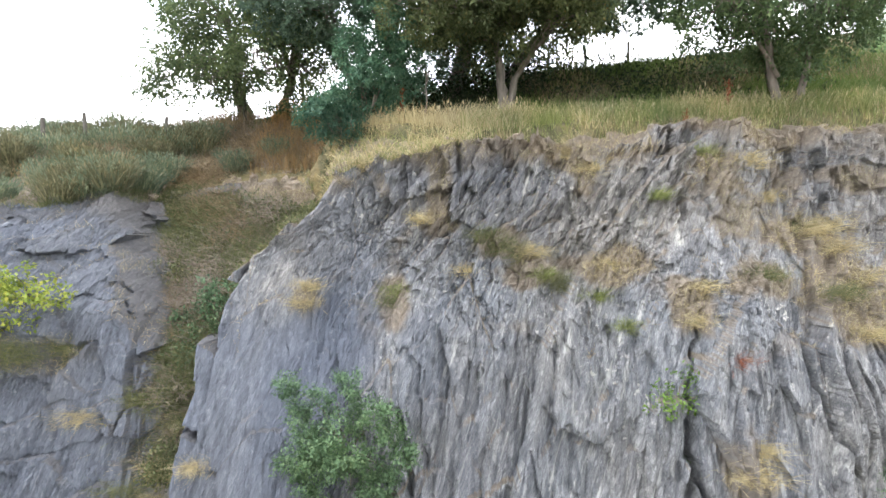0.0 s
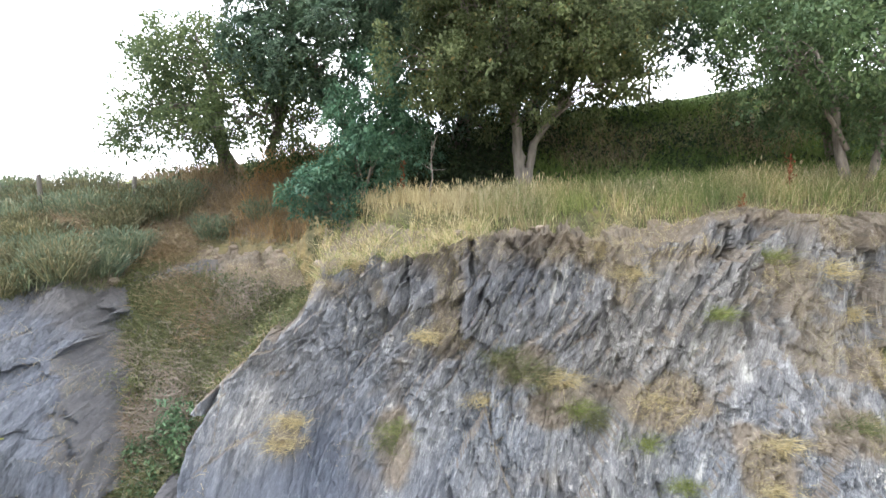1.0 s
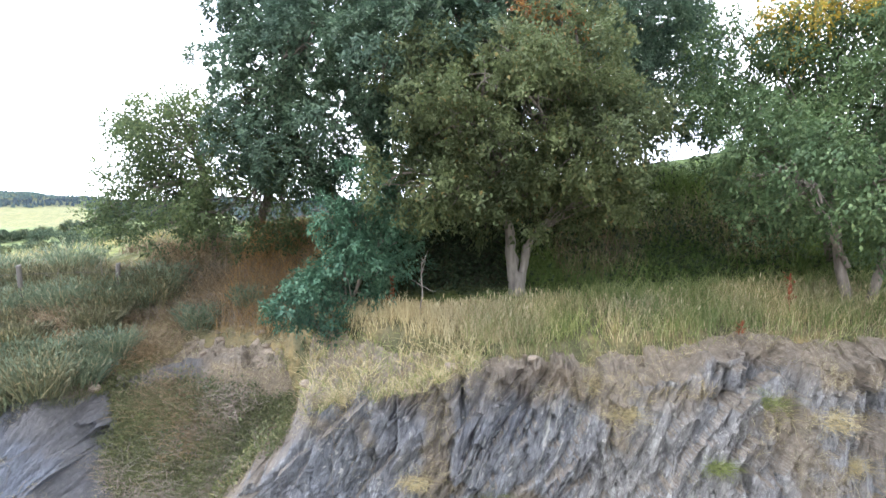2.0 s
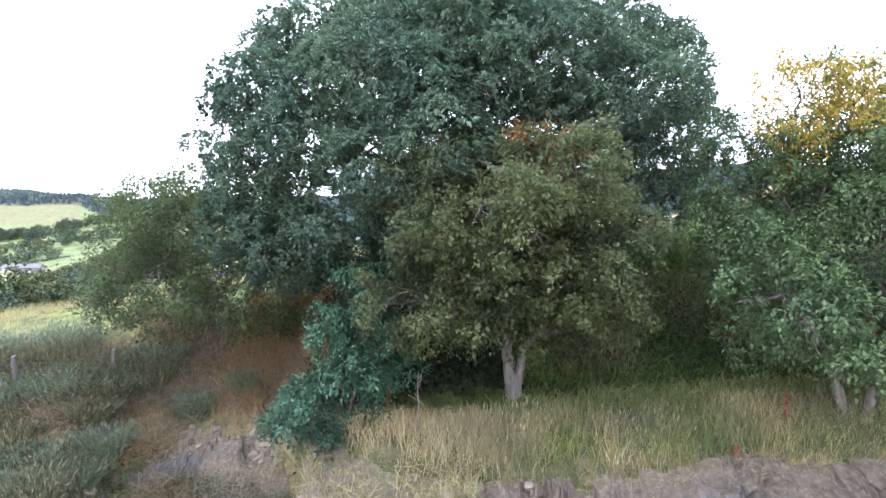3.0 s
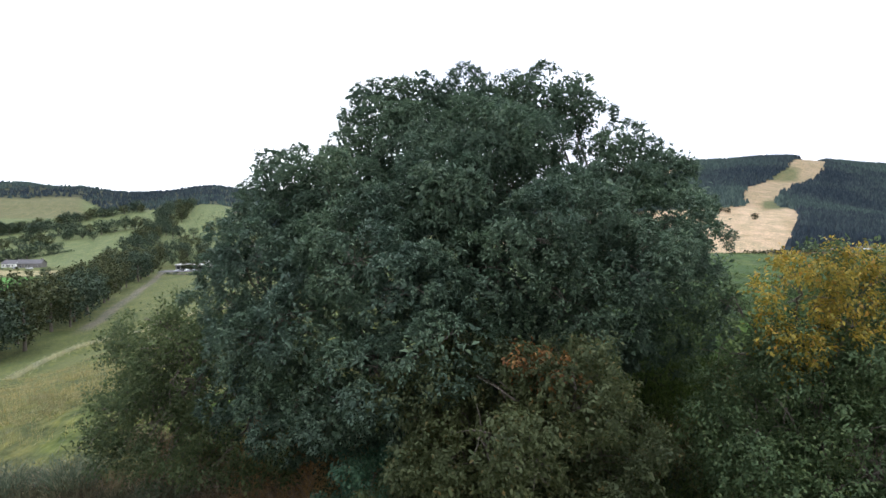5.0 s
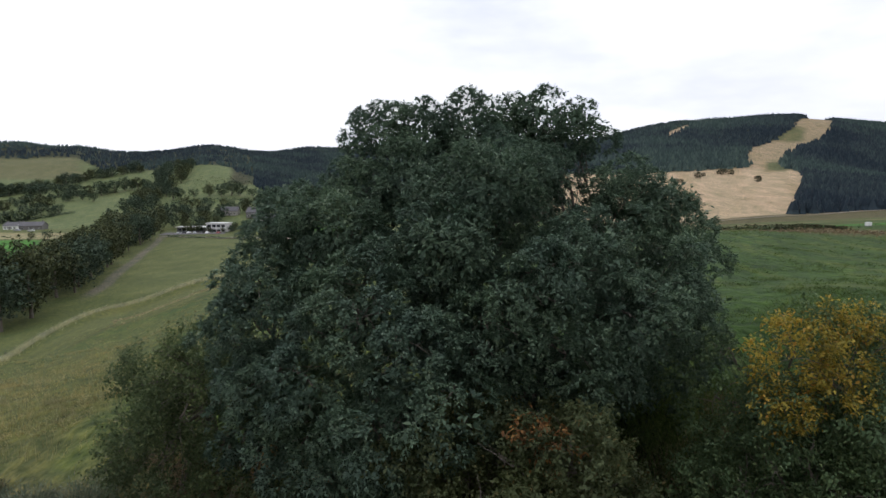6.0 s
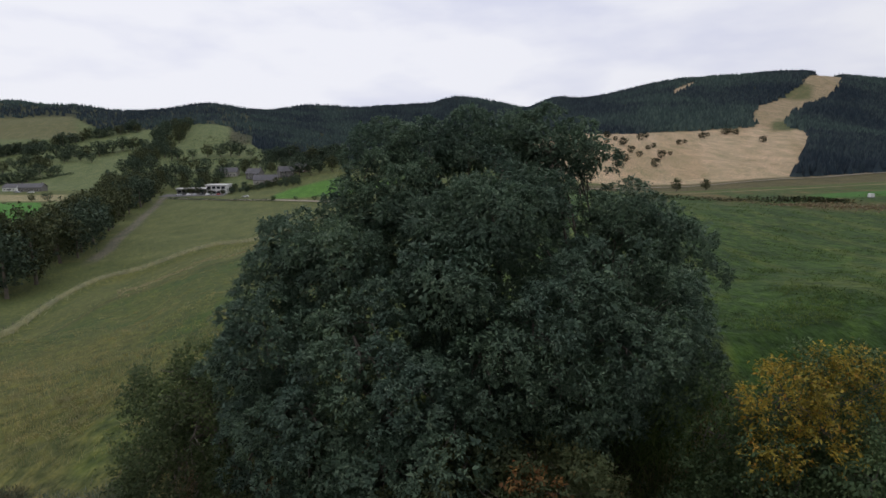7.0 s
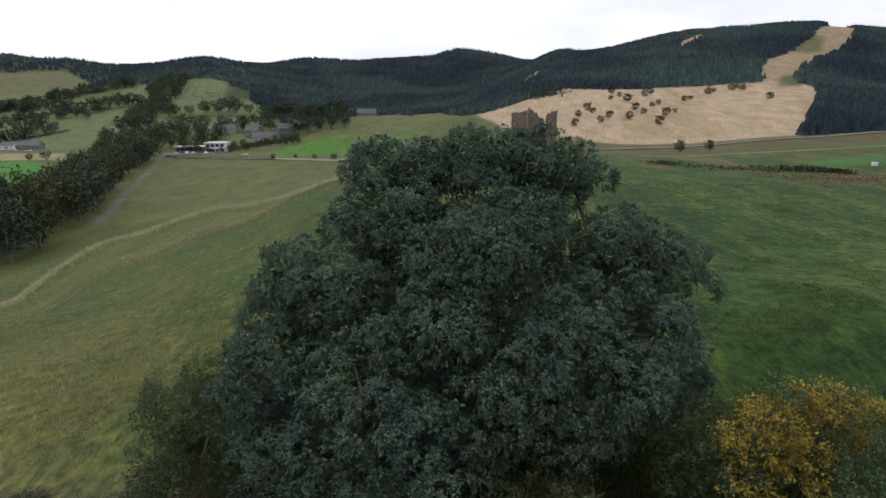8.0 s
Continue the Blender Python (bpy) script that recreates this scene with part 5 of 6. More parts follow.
# ---------- broom along the bank ----------
def broom(x, y, r, h, z=None, mat=None, name="broom_bush", label="grey-green broom bush with upright wiry stems", n=520):
    z = ground_z(x, y) if z is None else z
    mat = mat or M_BROOM
    ob = empty(name, (x, y, z))
    k = n
    a = rng.uniform(0, 2 * math.pi, k)
    rad = r * np.sqrt(rng.random(k)) * 0.7
    base = np.stack([rad * np.cos(a), rad * np.sin(a), np.zeros(k) + rng.uniform(0, 0.35, k) * h], 1)
    way = np.stack([np.cos(a) * rad / r * 0.9, np.sin(a) * rad / r * 0.9, np.ones(k)], 1) + rng.normal(size=(k, 3)) * 0.18
    tagged(under(new("wiry_growth", blades("wiry_growth", base[: k // 2], way[: k // 2], h * rng.uniform(0.45, 0.95, k // 2), 0.017, mat, 0.2)), ob), kind="stuff")
    m = k * 2
    f = rng.random(m) ** 0.7
    pick = rng.integers(0, k, m)
    b2 = base[pick] + unit(way[pick]) * (h * 0.75 * f)[:, None] + rng.normal(size=(m, 3)) * 0.03
    tagged(under(new("foliage", leaves("foliage", b2, way[pick] + rng.normal(size=(m, 3)) * 0.35, rng.uniform(0.08, 0.16, m), 0.028, mat)), ob), kind="stuff")
    return tagged(ob, label, "bush", "broom on the bank")


bq = np.random.default_rng(12)
M_DULL = leaf_material("dull_broom", [(0.0, (0.075, 0.078, 0.045)), (0.6, (0.125, 0.125, 0.072)), (1.0, (0.23, 0.195, 0.12))], 0.25, 0.8)
for k in range(60):
    x = bq.uniform(-14.5, -6.8)
    y = bq.uniform(13.2, 16.4) + 0.12 * max(0, -x - 9)
    broom(x, y, bq.uniform(0.45, 0.8), bq.uniform(0.5, 1.0) * (0.7 if y < 14.6 else 0.85), mat=M_BROOM if bq.random() < 0.45 else M_DULL)
for x, y, r, h in ((-4.6, 15.2, 0.35, 0.6), (-5.6, 14.8, 0.4, 0.6)):
    broom(x, y, r, h, n=300)

# brown dead brush in the hollow above the gully, with bare stems
def brush(x, y, r, mat, label, name="dead_brush", n=500, green=False):
    z = max(ground_z(x, y), 0)
    zz = max(z, float(np.interp(y, [9.3, 13.9], [3.0, 8.0])) if -6.6 < x < -2.6 and y < 14.2 else z)
    ob = empty(name, (x, y, zz))
    k = n
    base = rng.normal(size=(k, 3)) * np.array([r, r * 0.6, r * 0.35]) * 0.6
    base[:, 2] = np.abs(base[:, 2]) + base[:, 1] * 1.0
    way = rng.normal(size=(k, 3)) + np.array([0, -0.3, 0.8])
    if green:
        tagged(under(new("foliage", leaves("foliage", base, way, rng.uniform(0.05, 0.10, k), 0.04, mat)), ob), kind="stuff")
    else:
        tagged(under(new("tangle", blades("tangle", base, way, rng.uniform(0.12, 0.42, k), 0.009, mat, 0.7)), ob), kind="stuff")
    return tagged(ob, label, "brush", "brush in the gully")


for k in range(70):
    f = bq.random()
    y = 9.6 + 3.4 * f
    x = -5.25 + bq.normal() * 0.35 + bq.uniform(-0.9, 1.3) * f
    kind = bq.random()
    if kind < 0.3:
        brush(x, y, 0.5, M_TWIG if bq.random() < 0.6 else M_BRACKEN, "tangle of dead brown stems in the gully", n=900)
    elif kind < 0.6:
        brush(x, y, 0.40, M_WEED, "rough green grass hanging in the gully", "gully_grass", 700)
    else:
        brush(x, y, 0.42, M_WEED if bq.random() < 0.6 else M_WILLOW, "low green bramble in the gully", "bramble", 1100, True)
for x, y in ((-5.05, 10.2), (-4.95, 10.7), (-5.1, 11.1), (-5.2, 10.5)):
    brush(x, y, 0.42, M_ELDER if y > 10.6 else M_WILLOW, "green leafy bramble at the gully's rock wall", "bramble", 900, True)
for k in range(90):
    x, y = bq.uniform(-13.0, -2.9), bq.uniform(13.4, 16.4)
    y = y if x < -7.0 else 15.0 + (y - 13.4) * 0.5
    brush(x, y, bq.uniform(0.35, 0.6), M_TWIG if bq.random() < 0.3 else M_BRACKEN, "matted dead brown brush at the foot of the bank", "dead_brush", 320)


# ---------- plants on the rock face ----------
def tuft(x, z, r, mat, label, n=150, hang=0.5):
    y = face_at(x, z)
    ob = empty("grass_tuft", (x, y + 0.03, z))
    base = rng.normal(size=(n, 3)) * np.array([r * 0.6, 0.05, r * 0.22])
    way = np.stack([rng.normal(size=n) * 0.5, -np.abs(rng.normal(size=n)) * 0.6 - 0.3, rng.normal(size=n) * 0.4 + 0.55 - hang * 0.5], 1)
    me = blades("blade_clump", base, way, rng.uniform(0.15, 0.38, n) * (0.6 + r), 0.0045, mat, 0.5 + hang * 0.4)
    tagged(under(new("blade_clump", me), ob), kind="stuff")
    return tagged(ob, label, "grass tuft", "tufts on the rock face")


GREEN_T, DRY_T = "green grass tuft rooted in the rock face", "dry straw grass tuft rooted in the rock face"
for x, z, r in ((1.1, 6.01, 0.40), (0.79, 6.22, 0.3), (1.4, 5.8, 0.35), (2.02, 5.36, 0.3), (1.78, 5.5, 0.25), (-0.93, 5.02, 0.28), (-0.84, 5.21, 0.22), (5.12, 5.55, 0.3), (6.14, 6.35, 0.3), (2.61, 5.17, 0.18), (3.05, 4.7, 0.18),
                (-6.66, 4.26, 0.35), (-7.14, 4.16, 0.4), (-5.34, 3.41, 0.3), (-4.79, 3.1, 0.4), (-4.35, 2.98, 0.3), (4.64, 7.71, 0.25), (3.79, 6.92, 0.15), (6.25, 5.29, 0.3), (-4.6, 3.2, 0.45), (-4.9, 2.6, 0.5), (-4.7, 2.2, 0.5), (-4.6, 1.7, 0.4), (-5.3, 2.0, 0.4), (-7.3, 4.3, 0.4), (-6.5, 4.2, 0.35)):
    tuft(x, z, r, M_WEED if r > 0.26 else M_GREENGRASS, GREEN_T, int(620 * (0.5 + r)), 0.35)
for x, z, r in ((-2.4, 5.31, 0.25), (-2.52, 5.02, 0.22), (6.65, 6.4, 0.35), (6.32, 6.3, 0.3), (4.04, 4.86, 0.25), (2.85, 5.71, 0.2), (-0.41, 6.54, 0.2), (4.18, 5.37, 0.25), (6.66, 6.01, 0.35), (6.56, 4.71, 0.3), (4.37, 3.18, 0.3),
                (4.22, 2.88, 0.3), (-6.11, 3.16, 0.3), (-4.94, 2.3, 0.5), (-5.0, 1.8, 0.4), (-4.75, 2.9, 0.45), (-3.91, 2.57, 0.2), (3.96, 4.85, 0.2), (5.37, 7.54, 0.3), (4.86, 7.54, 0.3), (2.71, 7.49, 0.25), (2.32, 7.84, 0.3), (-1.54, 7.62, 0.25), (1.6, 5.95, 0.25), (0.4, 5.6, 0.2), (5.7, 6.9, 0.25), (6.9, 5.5, 0.35)):
    tuft(x, z, r, M_STRAW, DRY_T, int(520 * (0.5 + r)), 0.7)


def face_shrub(name, label, x, z, lobes, mat, leaf, aspect, n, out=0.45, dens=18.0):
    y = face_at(x, z)
    ob = empty(name, (x, y, z))
    L = [(a, b - out, c, r, r * 0.8, r * 0.9) for a, b, c, r in lobes]
    spots, outs = sprays(bunched(L, 0.16, 5.0, int(abs(x) * 100)), dens, inner=0.2)
    tagged(under(new("foliage", leafy(spots, outs, n, 0.2, leaf, aspect, mat, "foliage", 0.2)), ob), kind="stuff")
    stems = [bough((0, 0.12, -0.35), (q4[0], q4[1], q4[2]), 0.02, 0.006, 6, 0.05, 0.1) for q4 in L]
    for st in stems:
        under(new("stem", tubes("stem", [st], M_BARK, 5)), ob)
    return tagged(ob, label, "shrub", "shrubs on the rock face")


face_shrub("willow_shrub", "large grey-green willow shrub growing from the rock face", -1.45, 3.15, [(0, 0, 0, 0.55), (-0.35, 0, 0.25, 0.45), (0.3, 0, 0.2, 0.45), (-0.1, 0, 0.6, 0.4), (0.45, 0, -0.25, 0.5), (-0.4, 0, -0.3, 0.5), (0.1, 0, -0.6, 0.55), (-0.7, 0.1, 0.75, 0.22), (0.75, 0.1, -0.5, 0.35)], M_WILLOW, 0.055, 0.42, 30, dens=46.0)
face_shrub("bramble_bush", "leafy green bramble bush filling the gully between rocks", -4.62, 4.3, [(0, 0, 0, 0.42), (0.1, 0, 0.5, 0.36), (-0.1, 0, -0.5, 0.42), (-0.25, 0, 0.2, 0.3), (0.25, 0.1, 0.85, 0.26), (-0.05, 0, -0.95, 0.3)], M_WILLOW, 0.08, 0.5, 14, 0.3, dens=30.0)
for x, z, r in ((-5.3, 6.15, 0.30), (-4.4, 6.65, 0.24), (-5.7, 5.5, 0.34), (-4.15, 6.95, 0.26), (-4.95, 5.2, 0.36), (-5.9, 6.6, 0.26), (-5.1, 6.8, 0.22), (-4.6, 5.8, 0.30)):
    face_shrub("weed_clump", "low dull green leafy weeds among dead stems in the gully", x, z, [(0, 0, 0, r), (r, 0, 0.1, r * 0.7), (-r, 0, -0.1, r * 0.8)], M_WEED, 0.05, 0.5, 12, 0.12, dens=30.0)
face_shrub("lime_shrub", "bright yellow-green shrub on a ledge of the rock", -7.1, 5.15, [(0, 0, 0, 0.35), (-0.3, 0, 0.15, 0.3), (0.35, 0, -0.05, 0.3), (-0.1, 0, 0.4, 0.25), (-0.15, 0, -0.3, 0.25)], M_LIME, 0.08, 0.6, 11, 0.3, dens=26.0)
face_shrub("rock_shrub", "small bright green shrub above a crack in the rock", 3.6, 3.85, [(0, 0, 0, 0.22), (-0.25, 0, 0.0, 0.2), (0.22, 0, -0.05, 0.2), (0.05, 0, 0.22, 0.16)], leaf_material("bright_leaf", [(0.0, (0.08, 0.16, 0.03)), (1.0, (0.2, 0.32, 0.07))], 0.4), 0.06, 0.5, 9, 0.15)
face_shrub("rock_shrub", "small green fern in a crack of the rock", 3.62, 2.55, [(0, 0, 0, 0.2), (0.05, 0, -0.3, 0.22), (0, 0, 0.3, 0.12)], leaf_material("fern_leaf", [(0.0, (0.06, 0.13, 0.04)), (1.0, (0.13, 0.24, 0.08))], 0.4), 0.05, 0.4, 9, 0.0)
face_shrub("rock_shrub", "small green leafy plant low on the rock", 6.2, 2.7, [(0, 0, 0, 0.2), (0.15, 0, -0.1, 0.2)], M_WILLOW, 0.05, 0.5, 9, 0.1)
tuft(4.3, 4.35, 0.16, M_DOCK, "rusty red withered plant on the rock face", 160, 0.9)

# yellow-green shrub in the grass by the tree
gzs = ground_z(7.4, 10.95)
ob = empty("hazel_shrub", (7.4, 10.95, gzs))
spots, outs = sprays(bunched([(0, 0, 0.5, 0.5, 0.4, 0.4), (0.4, 0, 0.65, 0.45, 0.35, 0.4), (-0.5, 0.1, 0.6, 0.35, 0.3, 0.3)], 0.14, 6.0, 3), 16.0)
tagged(under(new("foliage", leafy(spots, outs, 16, 0.18, 0.06, 0.6, M_LIME, "foliage", 0.2)), ob), kind="stuff")
tagged(ob, "low yellow-green shrub in the tall grass", "shrub")

# red-brown dock stems standing in the grass
for x, y in ((4.75, 10.95), (4.85, 11.0), (-0.9, 12.0), (5.9, 11.4)):
    z = ground_z(x, y)
    ob = empty("dock_plant", (x, y, z))
    k = 60
    h = rng.uniform(0.25, 0.75, k)
    base = np.stack([rng.normal(size=k) * 0.03, rng.normal(size=k) * 0.03, h], 1)
    tagged(under(new("seed_spike", leaves("seed_spike", base, rng.normal(size=(k, 3)) + np.array([0, 0, 1.0]), 0.06, 0.03, M_DOCK)), ob), kind="stuff")
    under(new("stem", tubes("stem", [bough((0, 0, -0.05), (0.01, 0, 0.75), 0.008, 0.004, 5)], M_DOCK, 5)), ob)
    tagged(ob, "rusty red dock gone to seed", "weed", "docks in the grass")

# a bare dead sapling and pale broken stems by the edge
def dead_sapling(x, y, h, n, seed):
    t = np.random.default_rng(seed)
    z = ground_z(x, y)
    ob = empty("dead_sapling", (x, y, z))
    main = bough((0, 0, -0.1), (t.uniform(-0.1, 0.1), 0, h), 0.022, 0.006, 8, 0, 0.06)
    under(new("stem", tubes("stem", [main], M_BARK_PALE, 6)), ob)
    for k in range(n):
        s = main[t.integers(2, 7)]
        e = s[:3] + t.normal(size=3) * np.array([0.25, 0.2, 0.12]) + np.array([0, 0, 0.18])
        under(new("twig", tubes("twig", [bough(s[:3], e, 0.009, 0.003, 5)], M_BARK_PALE, 5)), ob)
    tagged(ob, "bare pale dead sapling in the grass", "sapling", "dead saplings")


dead_sapling(-0.35, 11.75, 1.1, 7, 1)
dead_sapling(-1.55, 11.2, 0.35, 5, 2)
dead_sapling(-7.9, 15.1, 0.9, 6, 3)
dead_sapling(-9.2, 15.2, 0.8, 5, 4)


# ---------- loose rocks ----------
def boulder(x, y, z, sx, sy, sz, turn, seed, label, tip=0):
    bm = bmesh.new()
    bmesh.ops.create_icosphere(bm, subdivisions=3, radius=1.0)
    t = np.random.default_rng(seed)
    planes = [Vector(t.normal(size=3)).normalized() for _ in range(14)]
    for v in bm.verts:
        d = min(0.75 / max(v.co.normalized().dot(pn), 0.05) for pn in planes)
        v.co = v.co.normalized() * min(d, 1.25)
        v.co += Vector(t.normal(size=3)) * 0.015
        v.co = Vector((v.co.x * sx, v.co.y * sy, v.co.z * sz))
    me = bpy.data.meshes.new("boulder")
    bm.to_mesh(me)
    bm.free()
    me.materials.append(M_ROCK)
    ob = new("rock_slab", me)
    ob.matrix_world = pose(x, y, z, tip, tip * 0.5, turn)
    return tagged(ob, label, "rock", "loose rocks at the edge")


boulder(5.05, 10.75, ground_z(5.05, 10.75) + 0.1, 0.28, 0.25, 0.30, 20, 1, "grey angular rock standing in the grass")
# growth rooted all over the gully's floor and along the soil of the ledges
def on_rock(mask, n):
    idx = np.flatnonzero(mask.ravel())
    pick = rng.choice(idx, n)
    v = rock.reshape(-1, 3)[pick]
    return v + rng.normal(size=v.shape) * 0.03 + np.array([0, 0.02, 0])


gully_mask = np.zeros(rock.shape[:2], bool)
gully_mask[:nz_] = (in_gully > 0.5) & (rz > 2.0) & (rv < 0.93)
forward = np.array([0, -0.45, 0.75])
p = on_rock(gully_mask, 11000)
stuff("gully_grass", blades("gully_grass", p, rng.normal(size=p.shape) * 0.6 + forward, rng.uniform(0.10, 0.30, len(p)), 0.009, M_WEED, 0.7), "rough yellow-green grass on the gully floor", "grass")
p = on_rock(gully_mask, 15000)
keep_ = fbm(p[:, 0] * 1.2, p[:, 2] * 1.2, 611) > -0.15
p = p[keep_]
stuff("gully_brush", blades("gully_brush", p, rng.normal(size=p.shape) * 1.0 + forward, rng.uniform(0.12, 0.40, len(p)), 0.008, M_TWIG, 0.6), "dead brown stems on the gully floor", "brush")
p = on_rock(gully_mask, 60000)
p = p[fbm(p[:, 0] * 0.9, p[:, 2] * 0.9, 612) > -0.12]
p += rng.normal(size=p.shape) * 0.08 + np.array([0, -0.08, 0.06])
stuff("gully_weeds", leaves("gully_weeds", p, rng.normal(size=p.shape) + forward, rng.uniform(0.05, 0.10, len(p)), 0.04, M_WEED), "low green weeds on the gully floor", "weeds")
ledge = soil_at > 0.62
ledge[: int(nz_ * 0.45)] = False
ledge &= ~gully_mask
p = on_rock(ledge, 34000)
p = p[vnoise(p[:, 0] * 1.6, p[:, 1] * 1.6 + p[:, 2], 620) > -0.1]
stuff("ledge_grass", blades("ledge_grass", p, rng.normal(size=p.shape) * 0.45 + np.array([0, -0.3, 0.7]), rng.uniform(0.06, 0.22, len(p)), 0.0045, M_STRAW, 0.7), "short dry grass in the soil along ledges", "grass")
edge_left = np.zeros(rock.shape[:2], bool)
edge_left[nz_:] = (rim_x < -6.0)[None, :]
edge_left[nz_ - 4: nz_] = (rim_x < -6.0)[None, :]
p = on_rock(edge_left, 8000)
stuff("edge_grass", blades("edge_grass", p, rng.normal(size=p.shape) * 0.4 + np.array([0, -0.1, 0.8]), rng.uniform(0.10, 0.30, len(p)), 0.009, M_WEED, 0.6), "green and yellow grass above the rock block", "grass")
for k, v in enumerate(on_rock(edge_left, 34)):
    if v[0] < -6.9:
        broom(v[0], v[1], bq.uniform(0.35, 0.6), bq.uniform(0.4, 0.75), z=v[2] - 0.05, n=300, mat=M_BROOM if k % 2 else M_DULL)
    else:
        brush(v[0], v[1], 0.4, M_BRACKEN, "matted dead brown brush above the rock block", "dead_brush", 320)
rim = np.zeros(rock.shape[:2], bool)
rim[nz_ - 2:] = ((rim_x > -3.4) & (rim_x < 0.6))[None, :]
p = on_rock(rim, 3600)
p = p[vnoise(p[:, 0] * 1.1, p[:, 1] * 1.1, 640) > -0.35]
stuff("rim_grass", blades("rim_grass", p, rng.normal(size=p.shape) * 0.4 + np.array([0, -0.2, 0.8]), rng.uniform(0.12, 0.4, len(p)), 0.009, M_STRAW, 0.6), "straw grass on the broken rim of the cliff", "grass")
p = on_rock(rim, 2500)
stuff("rim_weeds", blades("rim_weeds", p, rng.normal(size=p.shape) * 0.4 + np.array([0, -0.2, 0.8]), rng.uniform(0.1, 0.3, len(p)), 0.010, M_GREENGRASS, 0.6), "green grass on the broken rim of the cliff", "grass")

# clods and stones along the eroded lip of the bank
def stone_mesh(seed, mat):
    bm = bmesh.new()
    bmesh.ops.create_icosphere(bm, subdivisions=2, radius=1.0)
    t = np.random.default_rng(seed)
    planes = [Vector(t.normal(size=3)).normalized() for _ in range(9)]
    for v in bm.verts:
        w = v.co.normalized()
        v.co = w * min(1.2, min(0.7 / max(w.dot(pn), 0.05) for pn in planes))
    me = bpy.data.meshes.new("stone")
    bm.to_mesh(me)
    bm.free()
    me.materials.append(mat)
    return me


STONES = [stone_mesh(k, M_SOIL) for k in range(5)]
sq = np.random.default_rng(3)
lip_mask = np.zeros(rock.shape[:2], bool)
lip_mask[nz_ + 3:] = ((rim_x > -7.2) & (rim_x < -2.9))[None, :]
rim_mask = np.zeros(rock.shape[:2], bool)
rim_mask[nz_:nz_ + 8] = ((rim_x > -2.4) & (rim_x < 8.0))[None, :]
lip_spots = np.concatenate([on_rock(lip_mask, 80), on_rock(rim_mask, 22)])
for k, (x, y, z) in enumerate(lip_spots):
    ob = new("loose_stone", STONES[int(sq.integers(0, 5))])
    r = 0.035 + 0.09 * sq.random() ** 2
    ob.matrix_world = pose(x, y, z - 0.25 * r, sq.uniform(-30, 30), sq.uniform(-30, 30), sq.uniform(0, 360)) @ Matrix.Diagonal((r * 1.4, r, r * 0.7, 1))
    tagged(ob, "loose clod of earth and stone on the bank's lip", "stone", "stones along the lip")

# ---------- the far country ----------
def broadleaf(seed, height, mat, count=3, leaf=0.06):
    """One tree of a wood, about its foot: trunk and crown of leafy clumps."""
    q = np.random.default_rng(seed)
    w = height * q.uniform(0.36, 0.46)
    big = lobes_in((0, 0, height * 0.54, w, w, height * 0.44), 16, height * 0.15, seed)
    spots, outs = sprays(bunched(big, height * 0.075, 22.0 / height ** 2, seed), 60.0 / height ** 2, inner=0.15)
    crown = leafy(spots, outs, count, height * 0.055, height * leaf, 0.8, mat, droop=0.2)
    trunk = tubes("trunk", [bough((0, 0, -1.0), (0, 0, height * 0.55), height * 0.03, height * 0.012, 7, 0, 0.03)], M_BARK, 7)
    return trunk, crown


KINDS = [broadleaf(500 + k, 13.0, (M_FARLEAF, M_FARLEAF, M_AUTUMN, M_FARLEAF, M_AUTUMN)[k]) for k in range(5)]

WOOD = [broadleaf(520 + k, 13.0, (M_FARLEAF, M_FARLEAF, M_AUTUMN, M_FARLEAF, M_AUTUMN)[k], 5, 0.042) for k in range(5)]


def far_tree(name, label, group, x, y, scale, k, tall=1.0):
    ob = empty(name, (x, y, ground_z(x, y)), rng.uniform(0, 360))
    ob.scale = (scale, scale, scale * tall)
    for nm, me in zip(("trunk", "crown"), (WOOD if "wood beside" in group else KINDS)[k]):
        under(new(nm, me), ob)
    return tagged(ob, label, "tree", group)


def at_bearing(u, d):
    return u * d, d + 2.4


q = np.random.default_rng(77)
placed = []


def plant(n, u0, u1, d0, d1, ok, gap, scale, label, group, tall=1.0):
    for _ in range(n):
        d = math.exp(q.uniform(math.log(d0), math.log(d1)))
        u = q.uniform(u0, u1)
        if not ok(u, d):
            continue
        x, y = at_bearing(u, d)
        if any((x - a) ** 2 + (y - b) ** 2 < gap * gap for a, b in placed):
            continue
        placed.append((x, y))
        far_tree("woodland_tree", label, group, x, y, scale * q.uniform(0.75, 1.2), int(q.integers(0, 5)), tall * q.uniform(0.85, 1.1))


# the wood along the lane
plant(2200, -0.92, -0.48, 112, 430, lambda u, d: u < u_lane(d) - 5 / d and d < np.interp(u, [-0.9, -0.80, -0.745, -0.70, -0.60, -0.55], [118, 126, 144, 172, 258, 430]), 7.0, 1.2, "dark green broadleaf tree in the wood beside the lane", "wood beside the lane")
# trees round the houses and along the stream
plant(700, -0.60, -0.16, 404, 545, lambda u, d: not (u < -0.5 and d > 440) and not (-0.47 < u < -0.36 and d < 412) and not (-0.39 < u < -0.23 and d < 462) and not (d > 500 and u > -0.5) and not (u > -0.30 and d < 425), 10.5, 0.95, "dark green broadleaf tree along the stream", "stream side trees")
plant(150, -0.46, -0.25, 385, 412, lambda u, d: not (-0.43 < u < -0.375 and d > 392), 4.5, 0.38, "small garden tree near the houses", "garden trees")
# a dense strip climbing the hill
plant(420, -0.60, -0.42, 500, 840, lambda u, d: abs(u - np.interp(d, [500, 640, 800], [-0.545, -0.495, -0.462])) < 0.024, 10.5, 1.2, "broadleaf tree in a strip climbing the hill", "hill strip trees")


